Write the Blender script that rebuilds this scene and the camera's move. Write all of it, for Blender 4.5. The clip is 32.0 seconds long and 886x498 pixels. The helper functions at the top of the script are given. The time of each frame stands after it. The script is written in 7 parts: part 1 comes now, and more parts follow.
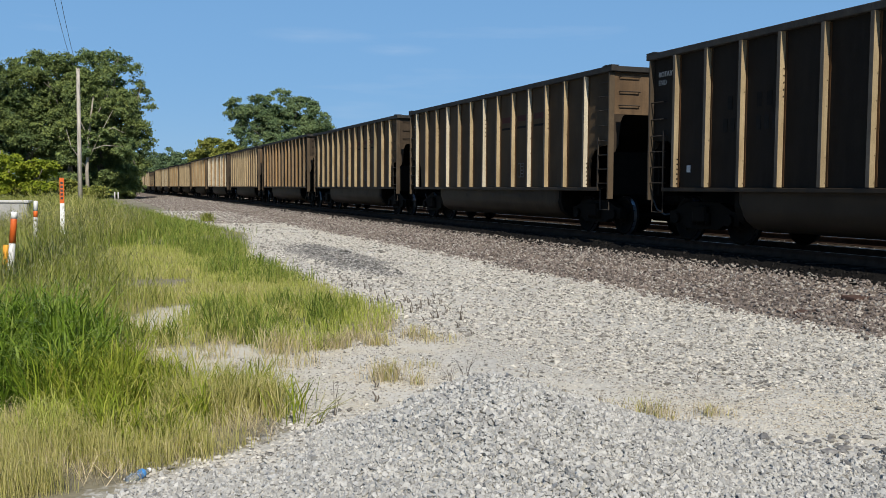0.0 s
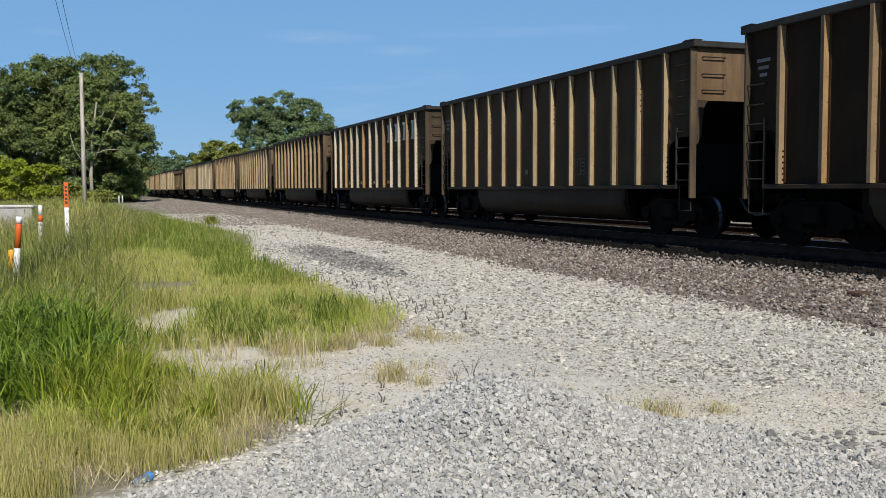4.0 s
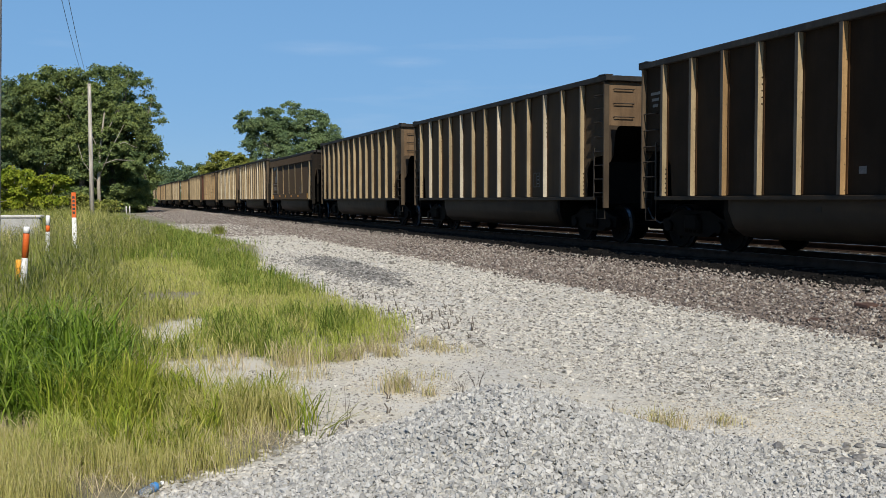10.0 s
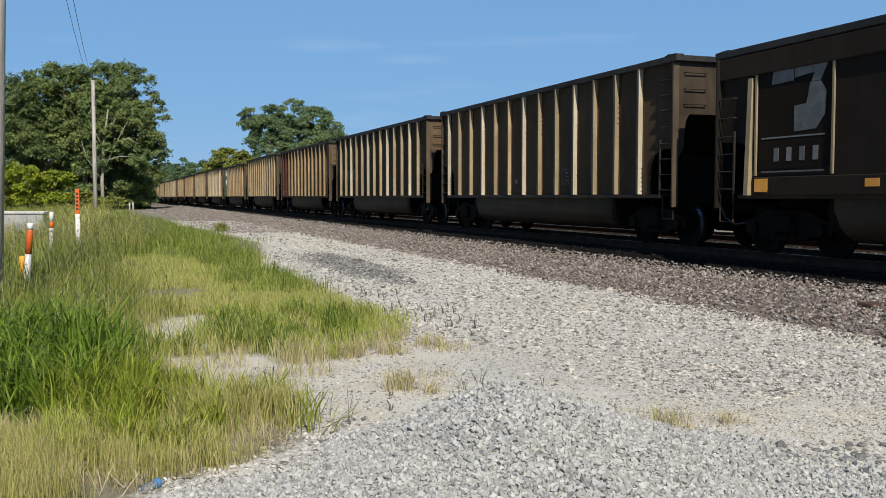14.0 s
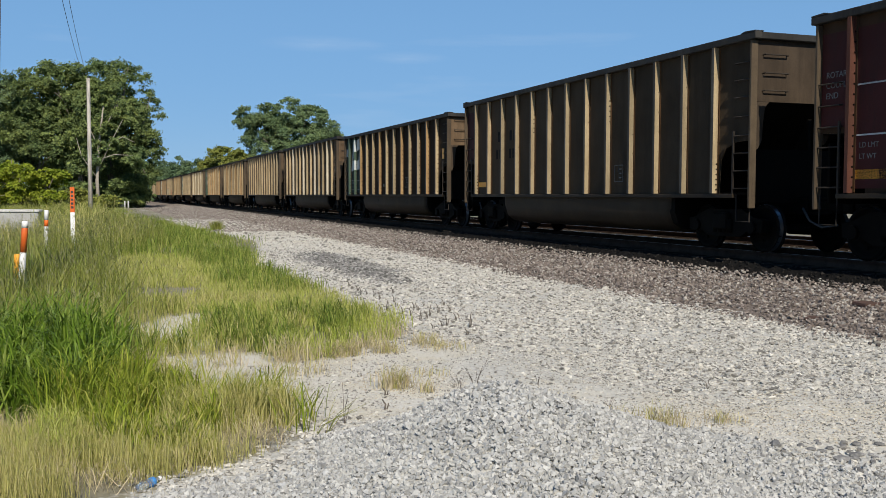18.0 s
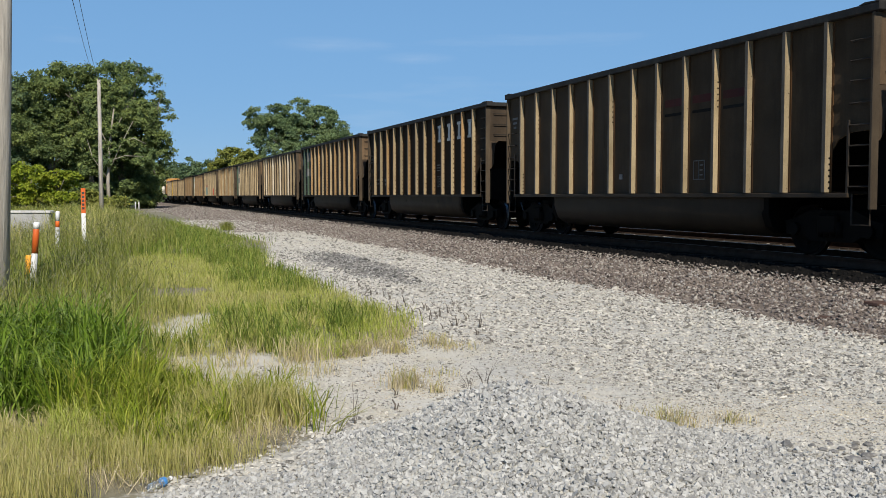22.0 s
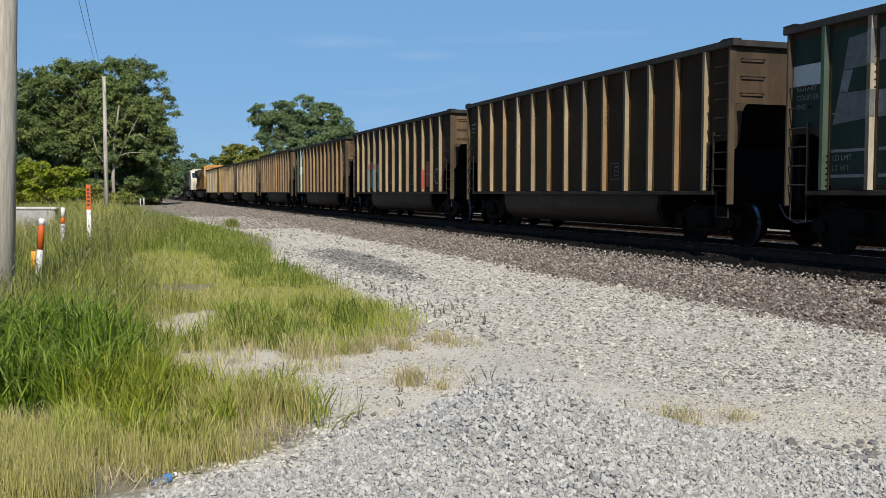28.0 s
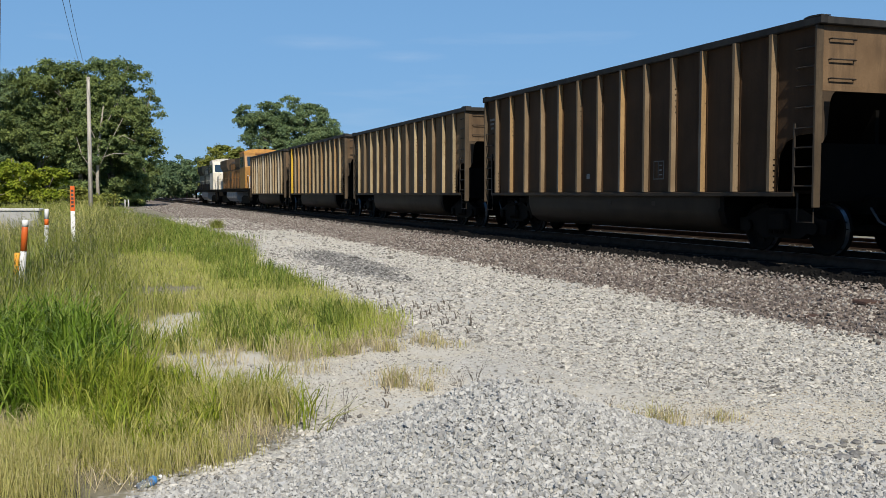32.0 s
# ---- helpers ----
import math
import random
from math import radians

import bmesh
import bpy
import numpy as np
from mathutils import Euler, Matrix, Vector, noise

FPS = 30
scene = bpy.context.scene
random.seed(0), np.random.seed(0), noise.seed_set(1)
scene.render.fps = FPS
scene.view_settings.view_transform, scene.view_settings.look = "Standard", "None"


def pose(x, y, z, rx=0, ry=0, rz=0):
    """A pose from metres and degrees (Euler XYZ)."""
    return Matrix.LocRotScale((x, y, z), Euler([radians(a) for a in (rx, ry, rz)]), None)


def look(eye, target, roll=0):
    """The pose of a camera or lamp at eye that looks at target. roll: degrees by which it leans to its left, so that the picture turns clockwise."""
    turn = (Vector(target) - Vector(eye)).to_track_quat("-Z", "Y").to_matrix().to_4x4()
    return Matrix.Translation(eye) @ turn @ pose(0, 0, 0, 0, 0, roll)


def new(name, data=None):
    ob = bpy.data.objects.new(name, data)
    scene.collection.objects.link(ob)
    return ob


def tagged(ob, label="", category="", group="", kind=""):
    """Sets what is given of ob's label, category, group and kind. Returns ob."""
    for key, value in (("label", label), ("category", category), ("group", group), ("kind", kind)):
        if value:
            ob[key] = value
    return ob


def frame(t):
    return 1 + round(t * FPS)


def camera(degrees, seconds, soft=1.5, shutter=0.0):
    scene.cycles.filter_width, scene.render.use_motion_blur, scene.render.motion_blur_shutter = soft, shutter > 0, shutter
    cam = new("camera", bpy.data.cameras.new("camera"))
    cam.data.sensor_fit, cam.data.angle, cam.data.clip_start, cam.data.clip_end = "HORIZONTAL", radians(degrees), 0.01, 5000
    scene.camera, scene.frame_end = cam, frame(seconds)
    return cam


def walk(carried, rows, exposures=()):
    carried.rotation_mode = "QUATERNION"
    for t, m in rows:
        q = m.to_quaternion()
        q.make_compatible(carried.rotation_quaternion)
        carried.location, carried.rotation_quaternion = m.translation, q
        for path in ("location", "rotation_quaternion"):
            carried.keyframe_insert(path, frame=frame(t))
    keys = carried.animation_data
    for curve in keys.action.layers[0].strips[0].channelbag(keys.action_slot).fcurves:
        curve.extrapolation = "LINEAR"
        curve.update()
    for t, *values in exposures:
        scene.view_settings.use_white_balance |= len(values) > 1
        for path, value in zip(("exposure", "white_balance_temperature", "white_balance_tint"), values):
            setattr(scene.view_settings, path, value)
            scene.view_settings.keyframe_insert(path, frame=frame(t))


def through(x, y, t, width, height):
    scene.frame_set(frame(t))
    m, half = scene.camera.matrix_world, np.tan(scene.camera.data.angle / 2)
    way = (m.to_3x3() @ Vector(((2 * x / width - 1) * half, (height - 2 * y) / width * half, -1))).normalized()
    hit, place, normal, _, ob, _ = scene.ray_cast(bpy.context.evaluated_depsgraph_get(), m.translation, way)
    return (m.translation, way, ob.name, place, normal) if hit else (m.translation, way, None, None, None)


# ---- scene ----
cam = camera(50.04, 32.0, soft=0.8)
EYE = (0.0, 0.0, 1.65)
PATH = [
    (0.0, 86.355, -0.384, -0.932),
    (0.5, 86.506, -0.370, -1.041),
    (1.0, 86.664, -0.185, -1.150),
    (1.5, 86.437, -0.198, -1.055),
    (2.0, 86.371, -0.085, -0.756),
    (2.5, 86.387, 0.206, -0.850),
    (3.0, 86.403, 0.138, -0.782),
    (3.5, 86.361, 0.232, -0.788),
    (5.5, 86.356, 0.133, -0.515),
    (6.0, 86.400, 0.179, -0.714),
    (6.5, 86.508, 0.120, -0.797),
    (7.0, 86.650, 0.126, -0.719),
    (7.5, 86.709, 0.076, -0.677),
    (8.0, 86.688, 0.098, -0.457),
    (8.5, 86.723, 0.026, -0.098),
    (9.0, 86.837, 0.000, 0.000),
    (9.5, 86.872, 0.215, -0.165),
    (10.0, 87.010, 0.160, -0.327),
    (10.5, 87.123, 0.145, -0.290),
    (11.0, 87.021, 0.018, -0.231),
    (11.5, 87.027, 0.152, -0.281),
    (12.0, 86.969, 0.210, -0.181),
    (12.5, 86.894, 0.268, -0.075),
    (13.0, 86.810, 0.089, -0.115),
    (13.5, 86.784, 0.087, -0.083),
    (14.0, 86.861, -0.010, -0.140),
    (14.5, 86.826, -0.157, -0.339),
    (16.5, 86.794, -0.112, -0.502),
    (17.0, 86.812, -0.248, -0.450),
    (17.5, 86.879, -0.233, -0.429),
    (18.0, 86.797, -0.115, -0.398),
    (18.5, 86.751, 0.019, -0.336),
    (19.0, 86.730, -0.057, -0.273),
    (19.5, 86.732, -0.033, -0.273),
    (20.0, 86.687, -0.102, -0.270),
    (20.5, 86.691, 0.034, -0.204),
    (21.0, 86.760, 0.004, -0.117),
    (21.5, 86.767, -0.087, 0.071),
    (22.0, 86.807, 0.019, 0.178),
    (22.5, 86.810, 0.016, 0.180),
    (23.0, 86.811, 0.012, 0.189),
    (23.5, 86.818, 0.115, 0.397),
    (24.0, 86.825, -0.026, 0.608),
    (24.5, 86.854, -0.096, 0.667),
    (25.0, 86.661, -0.138, 0.578),
    (25.5, 86.691, -0.094, 0.392),
    (27.5, 86.691, -0.085, 0.328),
    (28.0, 86.629, -0.074, 0.455),
    (28.5, 86.718, -0.071, 0.395),
    (29.0, 86.548, 0.036, 0.464),
    (29.5, 86.566, 0.015, 0.354),
    (30.0, 86.469, -0.160, 0.195),
    (30.5, 86.359, -0.042, 0.150),
    (31.0, 86.504, -0.243, -0.300),
    (31.5, 86.643, -0.242, -0.360),
    (32.0, 86.708, -0.073, -0.387),
]

walk(cam, [(t, pose(*EYE, rx, ry, rz)) for t, rx, ry, rz in PATH])

# ---- light ----
SUN_EL, SUN_AZ = radians(40), radians(168.2)
world = bpy.data.worlds.new("world")
scene.world = world
world.use_nodes = True
wn = world.node_tree.nodes
sky = wn.new("ShaderNodeTexSky")
sky.sky_type = "NISHITA"
sky.sun_disc = False
sky.sun_elevation, sky.sun_rotation = SUN_EL, SUN_AZ
sky.altitude = 1500
sky.air_density, sky.dust_density, sky.ozone_density = 1.0, 0.2, 1.5
deep = wn.new("ShaderNodeHueSaturation")
deep.inputs["Saturation"].default_value = 1.42
soften = wn.new("ShaderNodeGamma")
soften.inputs["Gamma"].default_value = 0.76
world.node_tree.links.new(sky.outputs[0], soften.inputs["Color"])
world.node_tree.links.new(soften.outputs[0], deep.inputs["Color"])
tint = wn.new("ShaderNodeMix")
tint.data_type, tint.blend_type = "RGBA", "MULTIPLY"
tint.inputs[0].default_value = 1.0
tint.inputs[7].default_value = (0.9, 1.0, 1.12, 1)
world.node_tree.links.new(deep.outputs[0], tint.inputs[6])
# hazy summer air evens out the blue
haze = wn.new("ShaderNodeMix")
haze.data_type = "RGBA"
height = wn.new("ShaderNodeSeparateXYZ")
aloft = wn.new("ShaderNodeTexCoord")
low = wn.new("ShaderNodeMapRange")
for i, q in enumerate((0.15, 0.6, 0.78, 0.0)):
    low.inputs[i + 1].default_value = q
world.node_tree.links.new(aloft.outputs["Generated"], height.inputs[0])
world.node_tree.links.new(height.outputs["Z"], low.inputs[0])
world.node_tree.links.new(low.outputs[0], haze.inputs[0])
haze.inputs[7].default_value = (1.62, 3.3, 5.75, 1)
world.node_tree.links.new(tint.outputs[2], haze.inputs[6])
# thin cirrus
place = wn.new("ShaderNodeTexCoord")
flatten = wn.new("ShaderNodeMapping")
flatten.inputs["Scale"].default_value = (3.0, 3.0, 26.0)
wisp = wn.new("ShaderNodeTexNoise")
wisp.inputs["Scale"].default_value, wisp.inputs["Detail"].default_value = 1.6, 5
thin = wn.new("ShaderNodeMapRange")
for i, q in enumerate((0.6, 0.85, 0.0, 0.12)):
    thin.inputs[i + 1].default_value = q
cirrus = wn.new("ShaderNodeMix")
cirrus.data_type = "RGBA"
cirrus.inputs[7].default_value = (6.5, 6.8, 7.2, 1)
world.node_tree.links.new(place.outputs["Generated"], flatten.inputs[0])
world.node_tree.links.new(flatten.outputs[0], wisp.inputs["Vector"])
world.node_tree.links.new(wisp.outputs[0], thin.inputs[0])
world.node_tree.links.new(thin.outputs[0], cirrus.inputs[0])
world.node_tree.links.new(haze.outputs[2], cirrus.inputs[6])
sky_now = cirrus.outputs[2]
for at, long, high in (((-0.118, 0.981, 0.155), 0.065, 0.009), ((-0.03, 0.989, 0.142), 0.045, 0.007)):
    away = wn.new("ShaderNodeVectorMath")
    away.operation, away.inputs[1].default_value = "SUBTRACT", at
    shape = wn.new("ShaderNodeMapping")
    shape.inputs["Rotation"].default_value = (0, radians(4), 0)
    shape.inputs["Scale"].default_value = (1 / long, 1.0, 1 / high)
    span = wn.new("ShaderNodeVectorMath")
    span.operation = "LENGTH"
    fade = wn.new("ShaderNodeMapRange")
    for i, q in enumerate((0.0, 1.0, 0.17, 0.0)):
        fade.inputs[i + 1].default_value = q
    torn = wn.new("ShaderNodeTexNoise")
    torn.inputs["Scale"].default_value, torn.inputs["Detail"].default_value = 2.2, 4
    ragged = wn.new("ShaderNodeMath")
    ragged.operation = "MULTIPLY"
    veil = wn.new("ShaderNodeMix")
    veil.data_type = "RGBA"
    veil.inputs[7].default_value = (6.5, 6.8, 7.2, 1)
    world.node_tree.links.new(place.outputs["Generated"], away.inputs[0])
    world.node_tree.links.new(away.outputs[0], shape.inputs[0])
    world.node_tree.links.new(shape.outputs[0], span.inputs[0])
    world.node_tree.links.new(shape.outputs[0], torn.inputs["Vector"])
    world.node_tree.links.new(span.outputs["Value"], fade.inputs[0])
    world.node_tree.links.new(fade.outputs[0], ragged.inputs[0])
    world.node_tree.links.new(torn.outputs[0], ragged.inputs[1])
    world.node_tree.links.new(ragged.outputs[0], veil.inputs[0])
    world.node_tree.links.new(sky_now, veil.inputs[6])
    sky_now = veil.outputs[2]
world.node_tree.links.new(sky_now, wn["Background"].inputs[0])
wn["Background"].inputs[1].default_value = 0.127
sun = new("sun", bpy.data.lights.new("sun", "SUN"))
sun.data.energy, sun.data.angle, sun.data.color = 5.25, radians(0.55), (1.0, 0.92, 0.79)
SUN_VEC = Vector((math.sin(SUN_AZ) * math.cos(SUN_EL), math.cos(SUN_AZ) * math.cos(SUN_EL), math.sin(SUN_EL)))
sun.matrix_world = look(SUN_VEC * 60, (0, 0, 0))
scene.view_settings.exposure = 0.0

# ---- the railway line: straight, then a curve to the right ----
TRACK_TURN = 0.3405          # radians left of the y axis
OFFSET = 12.84               # from the eye to the track's centre line
RAIL_Z = 0.58
STRAIGHT, RADIUS = 215.0, 350.0


def line_at(s, side=0.0):
    """Place on the line s metres along it, side metres to the right of its centre, and its heading."""
    th = TRACK_TURN
    along, across, turn = s, 0.0, 0.0
    if s > STRAIGHT:
        turn = (s - STRAIGHT) / RADIUS
        along = STRAIGHT + RADIUS * math.sin(turn)
        across = RADIUS * (1 - math.cos(turn))
    along -= side * math.sin(turn)
    across += side * math.cos(turn) + OFFSET
    x = -math.sin(th) * along + math.cos(th) * across
    y = math.cos(th) * along + math.sin(th) * across
    return x, y, th - turn


# ---- materials ----
def mat(name, rough=0.8, metal=0.0):
    m = bpy.data.materials.new(name)
    m.use_nodes = True
    n = m.node_tree.nodes
    b = n["Principled BSDF"]
    b.inputs["Roughness"].default_value = rough
    b.inputs["Metallic"].default_value = metal
    return m, n, m.node_tree.links, b


def noise_node(n, l, scale, detail=4.0, rough=0.6, coords="Object", stretch=None):
    tc = n.new("ShaderNodeTexCoord")
    tex = n.new("ShaderNodeTexNoise")
    tex.inputs["Scale"].default_value = scale
    tex.inputs["Detail"].default_value = detail
    tex.inputs["Roughness"].default_value = rough
    if stretch:
        mp = n.new("ShaderNodeMapping")
        mp.inputs["Scale"].default_value = stretch
        l.new(tc.outputs[coords], mp.inputs[0])
        l.new(mp.outputs[0], tex.inputs["Vector"])
    else:
        l.new(tc.outputs[coords], tex.inputs["Vector"])
    return tex


def ramp(n, l, fac, stops):
    r = n.new("ShaderNodeValToRGB")
    e = r.color_ramp.elements
    while len(e) < len(stops):
        e.new(0.5)
    for el, (p, c) in zip(e, stops):
        el.position, el.color = p, (*c, 1) if len(c) == 3 else c
    l.new(fac, r.inputs[0])
    return r


def mix(n, l, fac, a, b, mode="MIX"):
    x = n.new("ShaderNodeMix")
    x.data_type, x.blend_type = "RGBA", mode
    for sock, v in ((x.inputs[0], fac), (x.inputs[6], a), (x.inputs[7], b)):
        if hasattr(v, "is_linked"):
            l.new(v, sock)
        elif isinstance(v, (int, float)):
            sock.default_value = v
        else:
            sock.default_value = (*v, 1)
    return x.outputs[2]


def bump(n, l, b, height, strength=0.4, dist=0.02):
    bp = n.new("ShaderNodeBump")
    bp.inputs["Strength"].default_value, bp.inputs["Distance"].default_value = strength, dist
    l.new(height, bp.inputs["Height"])
    l.new(bp.outputs[0], b.inputs["Normal"])


def mottled(name, dark, light, scale=6.0, rough=0.8, metal=0.0, fine=60.0, stretch=None, bumps=0.3, dist=0.01, vary=0.25):
    """Two scales of mottling between two colours, each object a little lighter or darker."""
    m, n, l, b = mat(name, rough, metal)
    a = noise_node(n, l, scale, 5, 0.65, "Object", stretch)
    f = noise_node(n, l, fine, 3, 0.7, "Object", stretch)
    big = ramp(n, l, a.outputs[0], [(0.3, dark), (0.7, light)])
    small = ramp(n, l, f.outputs[0], [(0.25, (0.72, 0.72, 0.72)), (0.75, (1.18, 1.18, 1.18))])
    col = mix(n, l, 1.0, big.outputs[0], small.outputs[0], "MULTIPLY")
    info = n.new("ShaderNodeObjectInfo")
    rr = ramp(n, l, info.outputs["Random"], [(0.0, (1 - vary,) * 3), (1.0, (1 + vary,) * 3)])
    col = mix(n, l, 1.0, col, rr.outputs[0], "MULTIPLY")
    l.new(col, b.inputs["Base Color"])
    if bumps:
        bump(n, l, b, f.outputs[0], bumps, dist)
    return m


def stony(name, colours, rough=0.85, dust=(0.5, 0.49, 0.46)):
    """Loose stones: each island takes one of the colours."""
    m, n, l, b = mat(name, rough)
    g = n.new("ShaderNodeNewGeometry")
    stops = [(i / len(colours), c) for i, c in enumerate(colours)]
    r = ramp(n, l, g.outputs["Random Per Island"], stops)
    r.color_ramp.interpolation = "CONSTANT"
    f = noise_node(n, l, 90, 3, 0.7)
    small = ramp(n, l, f.outputs[0], [(0.25, (0.75, 0.75, 0.75)), (0.75, (1.15, 1.15, 1.15))])
    l.new(mix(n, l, 1.0, r.outputs[0], small.outputs[0], "MULTIPLY"), b.inputs["Base Color"])
    bump(n, l, b, f.outputs[0], 0.35, 0.004)
    return m


def leafy(name, colours, rough=0.55, through=0.25):
    """Blades and leaves: each island its own green, with light passing through."""
    m, n, l, b = mat(name, rough)
    through *= 0.75
    colours = [tuple(0.6 * q for q in colours[0])] + [tuple(1.06 * q for q in c) for c in colours]
    g = n.new("ShaderNodeNewGeometry")
    r = ramp(n, l, g.outputs["Random Per Island"], [(i / (len(colours) - 1), c) for i, c in enumerate(colours)])
    l.new(r.outputs[0], b.inputs["Base Color"])
    b.inputs["Specular IOR Level"].default_value = 0.12
    t = n.new("ShaderNodeBsdfTranslucent")
    l.new(r.outputs[0], t.inputs[0])
    ms = n.new("ShaderNodeMixShader")
    ms.inputs[0].default_value = through
    l.new(b.outputs[0], ms.inputs[1])
    l.new(t.outputs[0], ms.inputs[2])
    l.new(ms.outputs[0], n["Material Output"].inputs[0])
    return m


def foliage(name, dark, light, through=0.3, patch=0.22):
    """Tree leaves: the hue drifts from bough to bough, each leaf differs a little."""
    m, n, l, b = mat(name, 0.55)
    b.inputs["Specular IOR Level"].default_value = 0.15
    drift = noise_node(n, l, patch, 3, 0.6)
    c = ramp(n, l, drift.outputs[0], [(0.32, dark), (0.68, light)]).outputs[0]
    g = n.new("ShaderNodeNewGeometry")
    each = ramp(n, l, g.outputs["Random Per Island"], [(0.0, (0.7, 0.72, 0.75)), (0.85, (1.12, 1.1, 1.0)), (1.0, (1.45, 1.35, 1.1))]).outputs[0]
    c = mix(n, l, 1.0, c, each, "MULTIPLY")
    l.new(c, b.inputs["Base Color"])
    t = n.new("ShaderNodeBsdfTranslucent")
    l.new(c, t.inputs[0])
    ms = n.new("ShaderNodeMixShader")
    ms.inputs[0].default_value = through
    l.new(b.outputs[0], ms.inputs[1])
    l.new(t.outputs[0], ms.inputs[2])
    l.new(ms.outputs[0], n["Material Output"].inputs[0])
    return m


def matte(*mats):
    """Takes nearly all the gloss off the given materials."""
    for m in mats:
        m.node_tree.nodes["Principled BSDF"].inputs["Specular IOR Level"].default_value = 0.04


# ---- mesh building ----
class Shape:
    """Gathers corners and faces of one mesh."""

    def __init__(self):
        self.v, self.f, self.smooth = [], [], []

    def face(self, pts, smooth=False):
        k = len(self.v)
        self.v += [tuple(p) for p in pts]
        self.f.append(tuple(range(k, k + len(pts))))
        self.smooth.append(smooth)

    def box(self, x0, x1, y0, y1, z0, z1, bevel=0.0):
        c = min(bevel, (x1 - x0) / 3, (y1 - y0) / 3, (z1 - z0) / 3)
        k = len(self.v)
        if c <= 0:
            self.v += [(x, y, z) for z in (z0, z1) for y in (y0, y1) for x in (x0, x1)]
            fs = [(0, 2, 3, 1), (4, 5, 7, 6), (0, 1, 5, 4), (2, 6, 7, 3), (0, 4, 6, 2), (1, 3, 7, 5)]
            self.f += [tuple(k + i for i in q) for q in fs]
            self.smooth += [False] * 6
            return self
        # chamfered on all edges: three corners for each of the eight
        idx = {}
        for ix, x in enumerate((x0, x1)):
            for iy, y in enumerate((y0, y1)):
                for iz, z in enumerate((z0, z1)):
                    sx, sy, sz = (1, -1)[ix], (1, -1)[iy], (1, -1)[iz]
                    for ax, p in enumerate(((x, y + sy * c, z + sz * c), (x + sx * c, y, z + sz * c), (x + sx * c, y + sy * c, z))):
                        idx[ix, iy, iz, ax] = len(self.v)
                        self.v.append(p)
        fs = []
        for s in (0, 1):
            o = [(0, 0), (0, 1), (1, 1), (1, 0)]
            o = o if s else o[::-1]
            fs.append([idx[s, a, b_, 0] for a, b_ in o[::-1]])
            fs.append([idx[a, s, b_, 1] for a, b_ in o])
            fs.append([idx[a, b_, s, 2] for a, b_ in o[::-1]])
        for a in (0, 1):
            for b_ in (0, 1):
                fs.append([idx[0, a, b_, 1], idx[1, a, b_, 1], idx[1, a, b_, 2], idx[0, a, b_, 2]])
                fs.append([idx[a, 0, b_, 0], idx[a, 1, b_, 0], idx[a, 1, b_, 2], idx[a, 0, b_, 2]])
                fs.append([idx[a, b_, 0, 0], idx[a, b_, 1, 0], idx[a, b_, 1, 1], idx[a, b_, 0, 1]])
                for d in (0, 1):
                    fs.append([idx[a, b_, d, 0], idx[a, b_, d, 1], idx[a, b_, d, 2]])
        self.f += [tuple(q) for q in fs]
        self.smooth += [False] * len(fs)
        return self

    def prism(self, outline, axis, a, b):
        """An outline (two coordinates) drawn out along an axis from a to b."""
        k, n = len(self.v), len(outline)
        for w in (a, b):
            for p, q in outline:
                self.v.append({"x": (w, p, q), "y": (p, w, q), "z": (p, q, w)}[axis])
        self.f.append(tuple(range(k + n - 1, k - 1, -1)))
        self.f.append(tuple(range(k + n, k + 2 * n)))
        for i in range(n):
            j = (i + 1) % n
            self.f.append((k + i, k + j, k + n + j, k + n + i))
        self.smooth += [False] * (n + 2)
        return self

    def tube(self, pts, r, sides=6, r1=None, caps=True):
        """A round bar along a line of points, tapering from r to r1."""
        r1 = r if r1 is None else r1
        pts = [Vector(p) for p in pts]
        k, n = len(self.v), len(pts)
        for i, p in enumerate(pts):
            d = (pts[min(i + 1, n - 1)] - pts[max(i - 1, 0)]).normalized()
            up = Vector((0, 0, 1)) if abs(d.z) < 0.9 else Vector((1, 0, 0))
            u = d.cross(up).normalized()
            w = u.cross(d)
            rr = r + (r1 - r) * i / (n - 1)
            for j in range(sides):
                a = 2 * math.pi * j / sides
                self.v.append(tuple(p + u * (rr * math.cos(a)) + w * (rr * math.sin(a))))
        for i in range(n - 1):
            for j in range(sides):
                q = (j + 1) % sides
                self.f.append((k + i * sides + j, k + i * sides + q, k + (i + 1) * sides + q, k + (i + 1) * sides + j))
                self.smooth.append(sides > 5)
        if caps:
            self.f.append(tuple(k + j for j in range(sides))[::-1])
            self.f.append(tuple(k + (n - 1) * sides + j for j in range(sides)))
            self.smooth += [False, False]
        return self

    def lathe(self, profile, axis="y", sides=20, c=(0, 0, 0), caps=True):
        """A profile of (radius, along) turned about an axis through c."""
        k, n = len(self.v), len(profile)
        for r, w in profile:
            for j in range(sides):
                a = 2 * math.pi * j / sides
                p, q = r * math.cos(a), r * math.sin(a)
                o = {"x": (w, p, q), "y": (p, w, q), "z": (p, q, w)}[axis]
                self.v.append((o[0] + c[0], o[1] + c[1], o[2] + c[2]))
        for i in range(n - 1):
            for j in range(sides):
                q = (j + 1) % sides
                self.f.append((k + i * sides + j, k + i * sides + q, k + (i + 1) * sides + q, k + (i + 1) * sides + j))
                self.smooth.append(True)
        if caps:
            self.f.append(tuple(k + j for j in range(sides)))
            self.f.append(tuple(k + (n - 1) * sides + j for j in range(sides))[::-1])
            self.smooth += [False, False]
        return self

